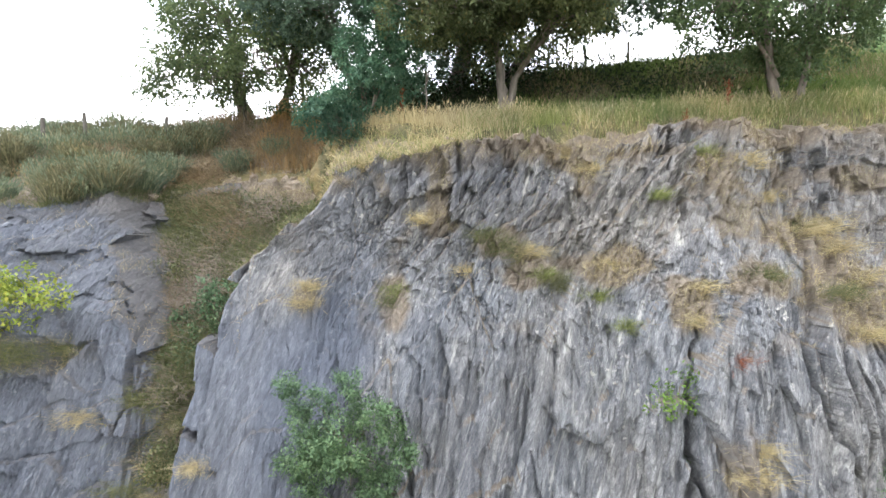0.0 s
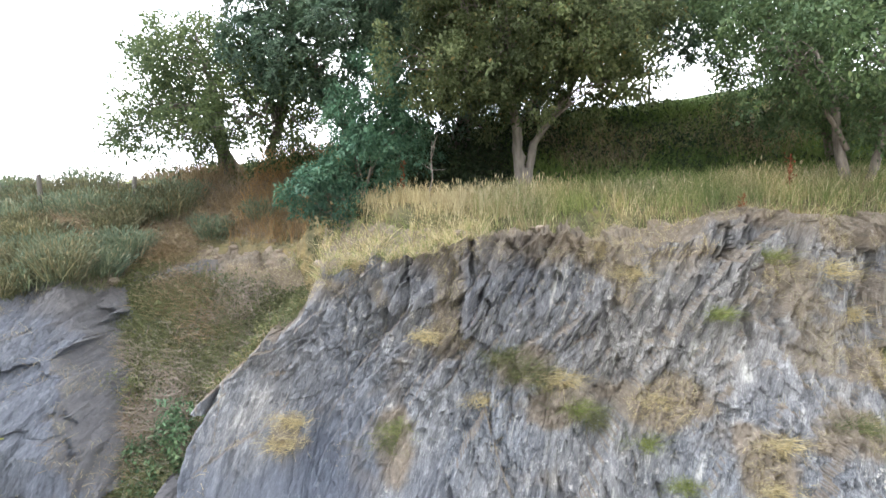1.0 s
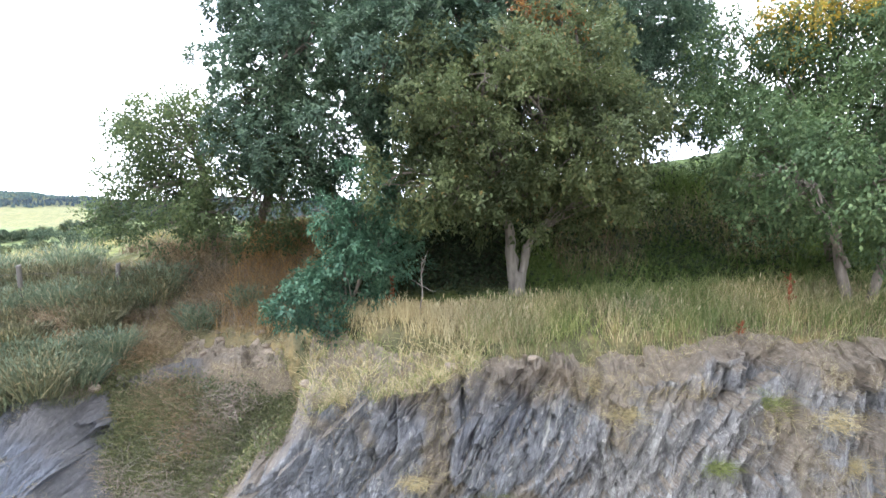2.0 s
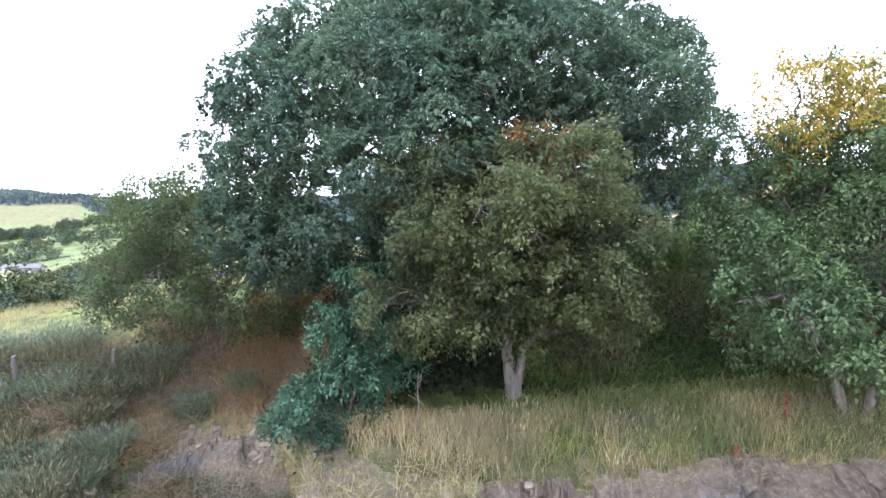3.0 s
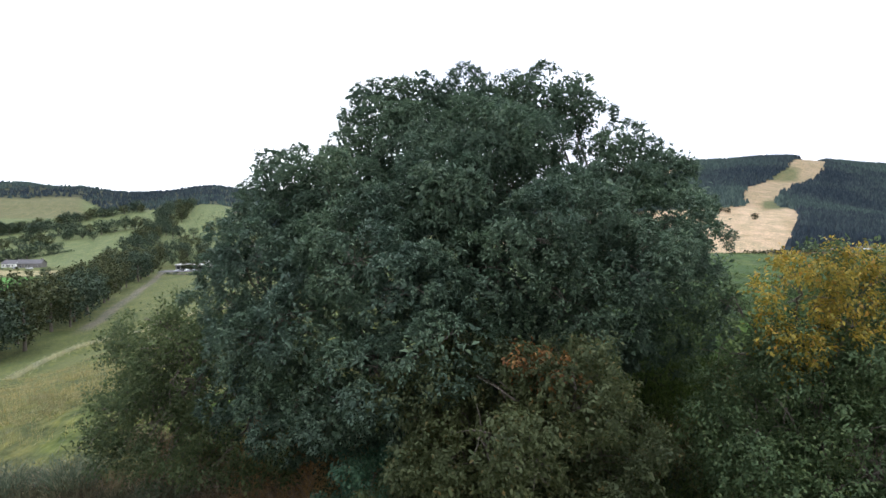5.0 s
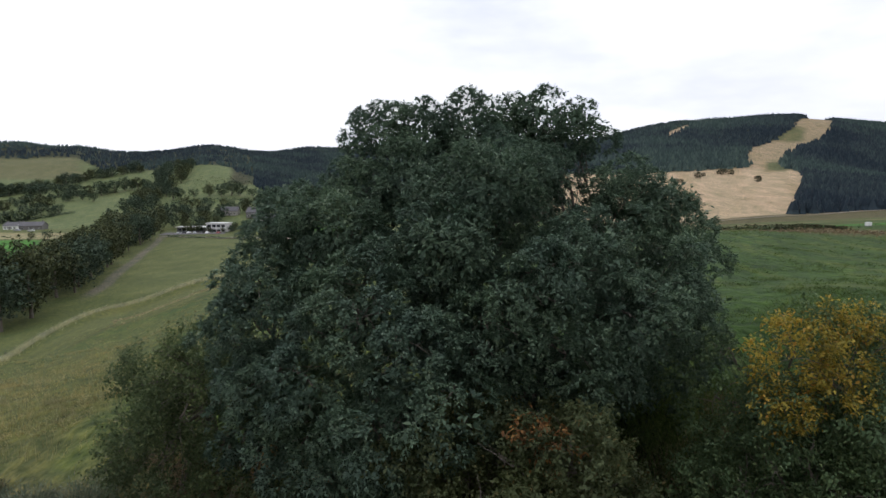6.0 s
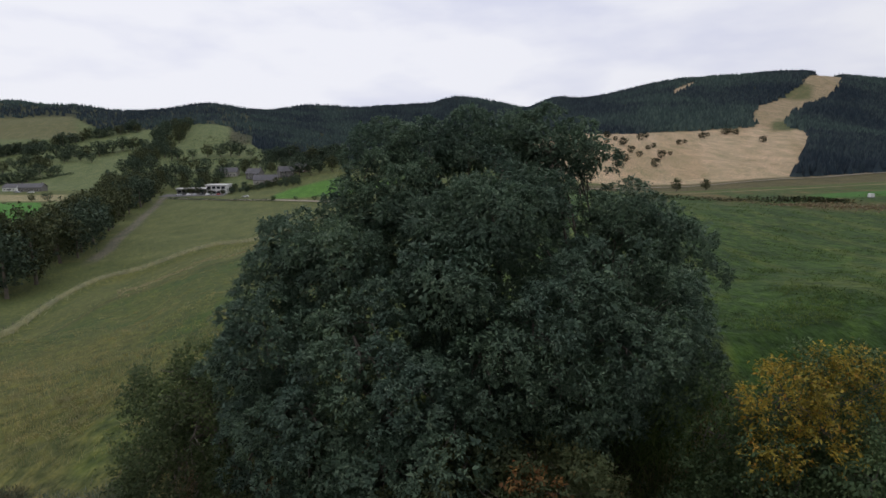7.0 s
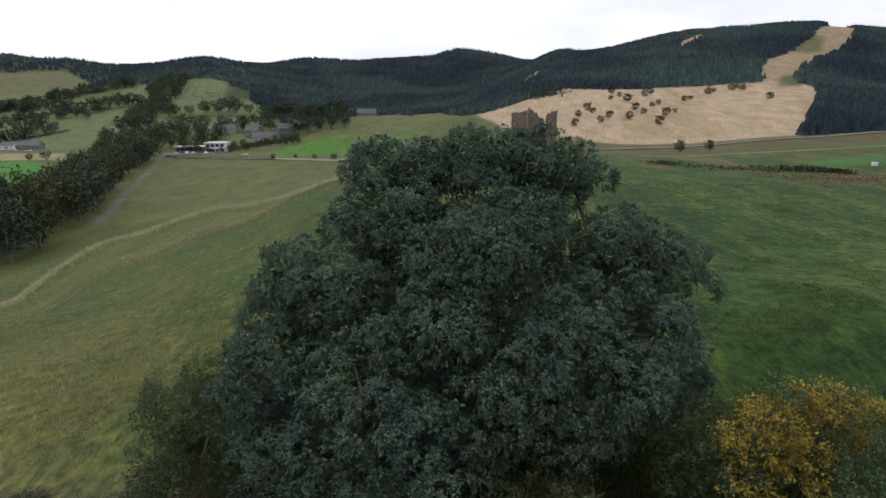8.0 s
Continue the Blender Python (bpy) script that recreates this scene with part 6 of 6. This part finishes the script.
# hedgerow trees across the valley fields
def tree_row(pts, n, scale, spread=6.0):
    for k in range(n):
        f = (k + q.uniform(-0.35, 0.35)) / max(1, n - 1) * (len(pts) - 1)
        f = min(max(f, 0), len(pts) - 1.001)
        i = int(f)
        u = pts[i][0] + (pts[i + 1][0] - pts[i][0]) * (f - i)
        d = pts[i][1] + (pts[i + 1][1] - pts[i][1]) * (f - i) + q.normal() * spread
        x, y = at_bearing(u, d)
        far_tree("hedgerow_tree", "round broadleaf tree in a hedgerow between fields", "hedgerow trees", x, y, scale * q.uniform(0.7, 1.25), int(q.integers(0, 4)), 0.85)


tree_row([(-0.80, 648), (-0.715, 689), (-0.622, 780), (-0.53, 838)], 28, 1.35, 6)
tree_row([(-0.73, 626), (-0.64, 655), (-0.576, 684), (-0.52, 700)], 13, 1.4)
tree_row([(-0.80, 498), (-0.683, 526)], 9, 1.1)
tree_row([(-0.80, 545), (-0.70, 560)], 5, 1.1)
tree_row([(-0.80, 588), (-0.62, 610)], 11, 1.0, 5)
tree_row([(-0.48, 583), (-0.33, 590)], 8, 1.35, 4)
tree_row([(-0.31, 560), (-0.26, 575)], 7, 1.3, 5)
tree_row([(-0.25, 470), (-0.17, 520)], 12, 1.2, 14)
tree_row([(-0.30, 332), (-0.19, 322)], 4, 0.3, 2)
tree_row([(-0.74, 338), (-0.66, 340)], 3, 0.45, 2)

# hill forests: too many to count, conifers in one sheet
def conifer_template(seed, tiers):
    t = np.random.default_rng(seed)
    verts, faces = [], []
    for k, (z0, z1, r) in enumerate(((0.08, 0.5, 0.24), (0.3, 0.75, 0.18), (0.55, 1.0, 0.11)) if tiers == 3 else ((0.0, 0.72, 0.40), (0.30, 1.0, 0.27))):
        n = 5
        a = np.linspace(0, 2 * math.pi, n, endpoint=False) + t.uniform(0, 1)
        rr = r * t.uniform(0.65, 1.25, n)
        at = len(verts)
        verts += [(rr[i] * math.cos(a[i]), rr[i] * math.sin(a[i]), z0 + t.uniform(-0.04, 0.04)) for i in range(n)] + [(0, 0, z1)]
        faces += [(at + i, at + (i + 1) % n, at + n) for i in range(n)]
    return np.array(verts), np.array(faces)


def forest(name, label, n, u0, u1, d0, d1, height, thin=1.0, tiers=3):
    d = np.sqrt(q.uniform(d0 * d0, d1 * d1, n))
    u = q.uniform(u0, u1, n)
    ok = q.random(n) < conifer_ground(u, d) * thin
    d, u = d[ok], u[ok]
    x, y = u * d, d + 2.4
    z = land(x, y)
    h = height * q.uniform(0.6, 1.15, len(x))
    turn = q.uniform(0, 6.28, len(x))
    V, F, at = [], [], 0
    for k in range(4):
        tv, tf = conifer_template(900 + k, tiers)
        s = np.arange(k, len(x), 4)
        c, sn = np.cos(turn[s])[:, None], np.sin(turn[s])[:, None]
        v = np.stack([(tv[:, 0] * c - tv[:, 1] * sn) * h[s][:, None] + x[s][:, None], (tv[:, 0] * sn + tv[:, 1] * c) * h[s][:, None] + y[s][:, None], tv[:, 2] * h[s][:, None] + z[s][:, None]], -1)
        V.append(v.reshape(-1, 3))
        F.append((tf[None] + (at + np.arange(len(s)) * len(tv))[:, None, None]).reshape(-1, 3))
        at += len(s) * len(tv)
    tagged(new(name, fast_mesh(name, np.concatenate(V), np.concatenate(F), M_HAZY_STAND)), label, "forest", kind="stuff")


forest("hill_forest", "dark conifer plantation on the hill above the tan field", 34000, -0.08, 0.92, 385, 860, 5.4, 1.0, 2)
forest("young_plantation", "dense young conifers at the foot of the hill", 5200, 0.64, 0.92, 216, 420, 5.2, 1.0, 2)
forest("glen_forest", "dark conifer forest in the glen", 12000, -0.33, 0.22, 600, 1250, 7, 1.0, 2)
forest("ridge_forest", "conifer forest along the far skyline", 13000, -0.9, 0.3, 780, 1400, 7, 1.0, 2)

# gorse and scrub on the tan hillside
gq = np.random.default_rng(5)
BUSH = [broadleaf(700 + k, 2.6, M_GORSE)[1] for k in range(3)]
SPOTS = [(0.26, 300), (0.27, 292), (0.245, 282), (0.30, 340), (0.315, 352), (0.33, 330), (0.285, 270), (0.345, 300), (0.36, 288), (0.375, 310), (0.385, 316), (0.40, 282), (0.415, 290), (0.43, 330),
         (0.47, 360), (0.48, 372), (0.51, 378), (0.52, 384), (0.53, 376), (0.44, 336), (0.36, 352), (0.30, 372), (0.37, 366), (0.58, 320), (0.24, 262), (0.30, 280), (0.335, 275), (0.39, 262)]
for u, d in SPOTS:
    x, y = at_bearing(u, d)
    ob = new("gorse_bush", BUSH[int(gq.integers(0, 3))])
    s = gq.uniform(0.7, 1.35)
    ob.matrix_world = pose(x, y, ground_z(x, y) - 0.7 * s, 0, 0, gq.uniform(0, 360)) @ Matrix.Diagonal((s * 1.9, s * 1.9, s * 1.7, 1))
    tagged(ob, "dark rounded gorse bush on bleached grass", "bush", "gorse on the hillside")
for u, d, s in ((0.431, 155, 0.30), (0.484, 159, 0.27)):
    x, y = at_bearing(u, d)
    far_tree("field_tree", "small dark tree standing alone at the field edge", "field edge trees", x, y, s, 2)

# ---------- fences ----------
def box(bm, x0, x1, y0, y1, z0, z1):
    r = bmesh.ops.create_cube(bm, size=1.0)
    for v in r["verts"]:
        v.co = Vector((x0 + (v.co.x + 0.5) * (x1 - x0), y0 + (v.co.y + 0.5) * (y1 - y0), z0 + (v.co.z + 0.5) * (z1 - z0)))
    return r["verts"]


def post_mesh(h, r):
    bm = bmesh.new()
    bmesh.ops.create_cone(bm, cap_ends=True, segments=8, radius1=r, radius2=r * 0.9, depth=h)
    for v in bm.verts:
        v.co.z += h / 2 - 0.2
        if v.co.z > h * 0.6:
            v.co.z += 0.35 * v.co.x
    me = bpy.data.meshes.new("post")
    bm.to_mesh(me)
    bm.free()
    me.materials.append(M_POST)
    return me


POST = post_mesh(1.45, 0.055)
fence = empty("wire_fence", (-20, 23, ground_z(-20, 23)))
inv = fence.matrix_world.inverted()
line = []
fq = np.random.default_rng(31)
for k in range(15):
    x = -13.5 + 1.45 * k + fq.uniform(-0.2, 0.2)
    y = float(np.interp(x, [-14, -9, -7.4, -6.2, -5.0, 0, 5, 13], [14.6, 14.5, 15.0, 16.6, 18.4, 20.4, 21.0, 20.6])) + fq.uniform(-0.1, 0.1)
    z = ground_z(x, y)
    ob = new("post", POST)
    ob.parent = fence
    ob.matrix_parent_inverse = inv
    ob.matrix_basis = pose(x, y, z, fq.uniform(-4, 4), fq.uniform(-5, 5), fq.uniform(0, 90))
    line.append((x, y, z))
for h in (0.35, 0.7, 1.05):
    me = tubes("wire", [[(x, y, z + h, 0.004) for x, y, z in line]], M_POST, 4)
    me.transform(inv)
    under(new("wire", me), fence)
tagged(fence, "old post and wire fence along the top of the bank", "fence")

fence2 = empty("field_fence", (-40, 90, 0))
inv = fence2.matrix_world.inverted()
line = []
for k in range(34):
    u = -0.84 + 0.62 * k / 33
    d = float(fence_line(np.array(u)))
    x, y = at_bearing(u, d)
    z = ground_z(x, y)
    ob = new("post", POST)
    ob.parent = fence2
    ob.matrix_parent_inverse = inv
    ob.matrix_basis = pose(x, y, z, 0, 0, fq.uniform(0, 90))
    line.append((x, y, z))
me = tubes("wire", [[(x, y, z + 0.9, 0.006) for x, y, z in line]], M_POST, 4)
me.transform(inv)
under(new("wire", me), fence2)
tagged(fence2, "post and wire fence along the field's lower edge", "fence")


# ---------- the ruined tower in the field ----------
def ruin(x, y, turn):
    z = ground_z(x, y) - 1.3
    ob = empty("ruined_tower", (x, y, z), turn)
    t = np.random.default_rng(8)
    for name, x0, x1, y0, y1, h, fall in (("wall_stub", -4.7, -1.5, -2.5, -1.4, 10.5, 0.2), ("wall_stub", -1.1, 2.1, -1.2, -0.2, 11.2, 2.4), ("wall_stub", 2.5, 4.7, -2.5, -1.4, 9.6, -1.1), ("rear_wall", -4.6, 4.6, 1.8, 2.6, 6.5, 0.4), ("side_wall", -4.6, -3.8, -1.6, 1.8, 7.0, 0.3), ("side_wall", 3.8, 4.6, -1.6, 1.8, 6.8, 0.5)):
        bm = bmesh.new()
        nx, nz = max(3, int((x1 - x0) / 0.35)), int(h / 0.35)
        tops = h + 0.22 * t.normal(size=nx + 1) - fall * np.linspace(0, 1, nx + 1)
        for side_y, flip in ((y0, 1), (y1, -1)):
            g = [[bm.verts.new((x0 + (x1 - x0) * i / nx, side_y + t.normal() * 0.05, tops[i] * k / nz + (t.normal() * 0.05 if 0 < k < nz else 0))) for i in range(nx + 1)] for k in range(nz + 1)]
            for k in range(nz):
                for i in range(nx):
                    f = (g[k][i], g[k][i + 1], g[k + 1][i + 1], g[k + 1][i])
                    bm.faces.new(f if flip > 0 else f[::-1])
            if flip > 0:
                front = g
        for i in range(nx):
            bm.faces.new((front[nz][i], front[nz][i + 1], g[nz][i + 1], g[nz][i]))
        for k in range(nz):
            bm.faces.new((front[k][0], front[k + 1][0], g[k + 1][0], g[k][0]))
            bm.faces.new((front[k][nx], g[k][nx], g[k + 1][nx], front[k + 1][nx]))
        part(name, bm, M_STONE, ob)
    tagged(ob, "roofless ruined stone tower with broken wall stubs", "ruin")


ruin(19.8, 122.5, 0)


# ---------- houses by the lane ----------
M_PALEWALL = plain("pale_render", (0.36, 0.34, 0.31), (0.48, 0.46, 0.42), 0.8, 0.85)
def panes(parent, w, y, z0, h, n, pw, material, depth=0.12):
    for k in range(n):
        cx = -w / 2 + w * (k + 0.5) / n
        bm = bmesh.new()
        box(bm, cx - pw / 2, cx + pw / 2, y - depth, y + 0.05, z0, z0 + h)
        win = part("window", bm, M_WHITE, parent)
        bm = bmesh.new()
        box(bm, cx - pw / 2 + 0.1, cx + pw / 2 - 0.1, y - depth - 0.03, y, z0 + 0.1, z0 + h - 0.1)
        part("pane", bm, material, win)


def gabled_house(u, d, w, dep, h, rise, turn, walls, label):
    x, y = at_bearing(u, d)
    ob = empty("house", (x, y, ground_z(x, y) - 0.3), turn)
    bm = bmesh.new()
    box(bm, -w / 2, w / 2, -dep / 2, dep / 2, 0, h)
    e = [bm.verts.new(p) for p in ((-w / 2, -dep / 2, h), (-w / 2, dep / 2, h), (-w / 2, 0, h + rise), (w / 2, -dep / 2, h), (w / 2, dep / 2, h), (w / 2, 0, h + rise))]
    bm.faces.new((e[0], e[2], e[1]))
    bm.faces.new((e[3], e[4], e[5]))
    part("wall", bm, walls, ob)
    for s in (-1, 1):
        bm = bmesh.new()
        a = [(-w / 2 - 0.4, s * (dep / 2 + 0.4), h - 0.25), (w / 2 + 0.4, s * (dep / 2 + 0.4), h - 0.25), (w / 2 + 0.4, 0, h + rise + 0.1), (-w / 2 - 0.4, 0, h + rise + 0.1)]
        lo = [bm.verts.new(p) for p in a]
        hi = [bm.verts.new((p[0], p[1], p[2] + 0.25)) for p in a]
        bm.faces.new(lo)
        bm.faces.new(hi)
        for i in range(4):
            bm.faces.new((lo[i], lo[(i + 1) % 4], hi[(i + 1) % 4], hi[i]))
        bmesh.ops.recalc_face_normals(bm, faces=bm.faces)
        part("roof_slope", bm, M_SLATE, ob)
    for s in (-1, 1):
        bm = bmesh.new()
        box(bm, s * w * 0.42 - 0.4, s * w * 0.42 + 0.4, -0.4, 0.4, h + rise * 0.7, h + rise + 1.2)
        part("chimney", bm, M_GREYWALL, ob)
    panes(ob, w * 0.9, -dep / 2, 0.9, 1.3, 4, 1.2, M_GLASS)
    if h > 4:
        panes(ob, w * 0.9, -dep / 2, 3.4, 1.2, 4, 1.1, M_GLASS)
    bm = bmesh.new()
    box(bm, -0.5, 0.5, -dep / 2 - 0.1, -dep / 2, 0, 2.3)
    part("door", bm, M_SLATE, ob)
    return tagged(ob, label, "house", "houses by the lane")


def flat_block(u, d, w, dep, h, floors, walls, label, turn=0, fascia=None):
    x, y = at_bearing(u, d)
    ob = empty("modern_building", (x, y, ground_z(x, y) - 0.3), turn)
    bm = bmesh.new()
    box(bm, -w / 2, w / 2, -dep / 2, dep / 2, 0, h)
    part("wall", bm, walls, ob)
    bm = bmesh.new()
    box(bm, -w / 2 - 0.5, w / 2 + 0.5, -dep / 2 - 0.6, dep / 2 + 0.4, h, h + 0.5)
    part("flat_roof", bm, fascia or M_GREYWALL, ob)
    for f in range(floors):
        z0 = 0.8 + f * h / floors
        panes(ob, w * 0.94, -dep / 2, z0, h / floors - 1.4, max(3, int(w / 3.2)), 2.6, M_GLASS)
    return tagged(ob, label, "building", "houses by the lane")


flat_block(-0.396, 396, 14, 11, 6.6, 2, M_WHITE, "white two-storey flat-roofed building", 0, M_WHITE)
flat_block(-0.442, 399, 20, 10, 3.6, 1, M_GREYWALL, "low grey building with a band of windows", 0, M_WHITE)
gabled_house(-0.311, 422, 17, 9, 3.4, 3.6, 8, M_PALEWALL, "pale house with a grey slate roof")
gabled_house(-0.33, 450, 12, 8, 4.6, 3.6, -15, M_GREYWALL, "grey house with a slate roof among trees")
gabled_house(-0.275, 440, 11, 8, 4.6, 3.6, 30, M_GREYWALL, "grey house with a slate roof among trees")
gabled_house(-0.375, 470, 14, 8, 4.0, 3.2, 5, M_PALEWALL, "pale house with a slate roof among trees")
gabled_house(-0.245, 452, 10, 8, 4.2, 3.4, -20, M_STONE, "stone house with a slate roof among trees")
gabled_house(-0.128, 560, 18, 9, 5.0, 4.0, 0, M_GREYWALL, "grey stone farmhouse below the forest")
gabled_house(-0.73, 425, 16, 9, 3.4, 2.6, 10, M_GREYWALL, "low grey farm building across the valley")
gabled_house(-0.765, 440, 12, 8, 3.2, 2.4, -8, M_WHITE, "low white farm building across the valley")


# ---------- parked cars ----------
def car_paint(name, c):
    m, nt, b = material(name, 0.3, 0.5)
    n = noise_node(nt, 3.0)
    nt.links.new(ramp(nt, n, [(0.3, tuple(k * 0.92 for k in c)), (0.7, c)]), b.inputs["Base Color"])
    return m


PAINTS = [car_paint("paint_white", (0.75, 0.75, 0.74)), car_paint("paint_black", (0.03, 0.03, 0.035)), car_paint("paint_silver", (0.42, 0.43, 0.45)), car_paint("paint_red", (0.3, 0.03, 0.025))]
WORDS = ["white", "black", "silver", "red"]
M_TYRE = plain("tyre", (0.02, 0.02, 0.02), (0.035, 0.035, 0.035), 5.0)


def car(u, d, turn, k):
    x, y = at_bearing(u, d)
    ob = empty("car", (x, y, ground_z(x, y)), turn)
    bm = bmesh.new()
    prof = [(-2.15, 0.35), (-2.2, 0.75), (-1.3, 0.95), (-0.7, 1.42), (0.9, 1.45), (1.7, 0.98), (2.15, 0.85), (2.2, 0.35)]
    for s in (-1, 1):
        row = [bm.verts.new((px, s * (0.85 if pz < 1.2 else 0.68), pz)) for px, pz in prof]
        if s < 0:
            first = row
            bm.faces.new(row)
        else:
            bm.faces.new(row[::-1])
            for i in range(len(prof)):
                j = (i + 1) % len(prof)
                bm.faces.new((first[i], row[i], row[j], first[j]))
    part("body", bm, PAINTS[k], ob)
    for s in (-1, 1):
        bm = bmesh.new()
        box(bm, -0.75, 1.1, s * 0.80 - 0.02, s * 0.80 + 0.02, 1.0, 1.35)
        part("window", bm, M_GLASS, ob)
        for cx in (-1.35, 1.35):
            bm = bmesh.new()
            bmesh.ops.create_cone(bm, cap_ends=True, segments=14, radius1=0.32, radius2=0.32, depth=0.2, matrix=pose(cx, s * 0.8, 0.32, 90))
            part("wheel", bm, M_TYRE, ob)
    return tagged(ob, WORDS[k] + " car parked beside the building", "car", "parked cars")


for k, (u, d, t) in enumerate(((-0.462, 378, 80), (-0.452, 379, 85), (-0.441, 378, 95), (-0.428, 380, 88), (-0.418, 379, 92), (-0.470, 373, 70), (-0.398, 381, 90), (-0.35, 352, 5), (-0.735, 408, 20), (-0.76, 410, 0))):
    car(u, d, t, (1, 0, 2, 1, 0, 2, 3, 0, 0, 2)[k])


# ---------- the road past the houses and the yard ----------
def strip(name, label, pts, wide, mat, lift=0.06):
    c = []
    for (u0, d0), (u1, d1) in zip(pts[:-1], pts[1:]):
        n = 14
        for k in range(n):
            f = k / n
            c.append(at_bearing(u0 + (u1 - u0) * f, d0 + (d1 - d0) * f))
    c.append(at_bearing(*pts[-1]))
    c = np.array(c)
    t = unit(np.gradient(c, axis=0))
    nrm = np.stack([-t[:, 1], t[:, 0]], 1)
    rows = []
    for s in np.linspace(-0.5, 0.5, 5):
        q2 = c + nrm * wide * s
        rows.append(np.stack([q2[:, 0], q2[:, 1], land(q2[:, 0], q2[:, 1]) + lift + 0.25], 1))
    v = np.stack(rows, 1)
    ob = new(name, fast_mesh(name, v.reshape(-1, 3), grid_faces(v.shape[0], 5)[:, ::-1], mat, True))
    return tagged(ob, label, name, kind="structure")


TRACK = plain("farm_track", (0.20, 0.175, 0.13), (0.34, 0.30, 0.23), 0.6)
strip("road", "grey tarmac road past the houses", [(-0.50, 352), (-0.42, 345), (-0.305, 330), (-0.24, 322), (-0.15, 312)], 4.5, TRACK)
strip("pavement", "grey car park beside the white building", [(-0.50, 374), (-0.44, 377), (-0.385, 382)], 18, M_TARMAC, 0.02)
strip("track", "pale farm track below the tan hillside", [(0.26, 180), (0.329, 184), (0.533, 199), (0.804, 211), (0.95, 214)], 3.2, TRACK)

# ---------- scrub and hedges across the fields ----------
def hedge(label, pts, h, wide, n, mat):
    at = []
    for k in range(n):
        f = fq.random() * (len(pts) - 1)
        i = int(f)
        u = pts[i][0] + (pts[i + 1][0] - pts[i][0]) * (f - i)
        d = pts[i][1] + (pts[i + 1][1] - pts[i][1]) * (f - i)
        x, y = at_bearing(u, d)
        at.append((x + fq.normal() * wide * 0.25, y + fq.normal() * wide * 0.4))
    at = np.array(at)
    z = land(at[:, 0], at[:, 1])
    base = np.stack([at[:, 0], at[:, 1], z + h * fq.random(n) * (0.6 + 0.4 * vnoise(at[:, 0] * 0.3, at[:, 1] * 0.3, 3))], 1)
    stuff("hedge", leaves("hedge", base, fq.normal(size=(n, 3)) + np.array([0, 0, 0.5]), h * 0.4, h * 0.3, mat), label, "hedge")


hedge("dark scrubby hedge across the meadow", [(0.39, 90), (0.415, 86), (0.53, 74), (0.62, 66)], 0.7, 4.0, 800, M_GORSE)
hedge("dark scrubby hedge across the meadow", [(0.614, 70), (0.751, 63)], 0.7, 1.5, 700, M_GORSE)
hedge("brown rushy scrub in the meadow", [(0.62, 60), (0.72, 58), (0.85, 57)], 0.5, 5, 1100, M_BRACKEN)
hedge("hedge along the road", [(-0.49, 348), (-0.40, 342), (-0.30, 327)], 1.8, 3, 700, M_FARLEAF)
hedge("garden hedges round the houses", [(-0.36, 404), (-0.25, 410)], 2.5, 10, 700, M_FARLEAF)
hedge("hedgerow between the valley fields", [(-0.80, 498), (-0.66, 530)], 3, 6, 700, M_FARLEAF)
hedge("hedgerow between the valley fields", [(-0.73, 626), (-0.64, 655), (-0.576, 684)], 3, 6, 800, M_FARLEAF)
hedge("hedgerow between the valley fields", [(-0.80, 648), (-0.715, 689), (-0.622, 780), (-0.53, 838)], 5, 9, 1000, M_FARLEAF)
hedge("hedgerow between the valley fields", [(-0.48, 560), (-0.28, 560)], 3, 6, 800, M_FARLEAF)
hedge("dark scrub on the hill pasture", [(-0.41, 690), (-0.31, 700)], 3, 70, 600, M_GORSE)
hedge("young trees at the foot of the plantation", [(0.05, 480), (0.14, 420), (0.20, 380)], 5, 25, 900, M_CONIFER)

# small white tank in the meadow
x, y = at_bearing(0.789, 71)
ob = empty("water_tank", (x, y, ground_z(x, y)))
bm = bmesh.new()
v = box(bm, -0.3, 0.3, -0.25, 0.25, 0.08, 0.55)
bmesh.ops.bevel(bm, geom=bm.edges[:], offset=0.04, segments=2, affect="EDGES")
part("tank", bm, M_WHITE, ob)
bm = bmesh.new()
box(bm, -0.34, 0.34, -0.28, 0.28, 0, 0.1)
part("base", bm, M_GREYWALL, ob)
tagged(ob, "small white water tank standing in the meadow", "tank")
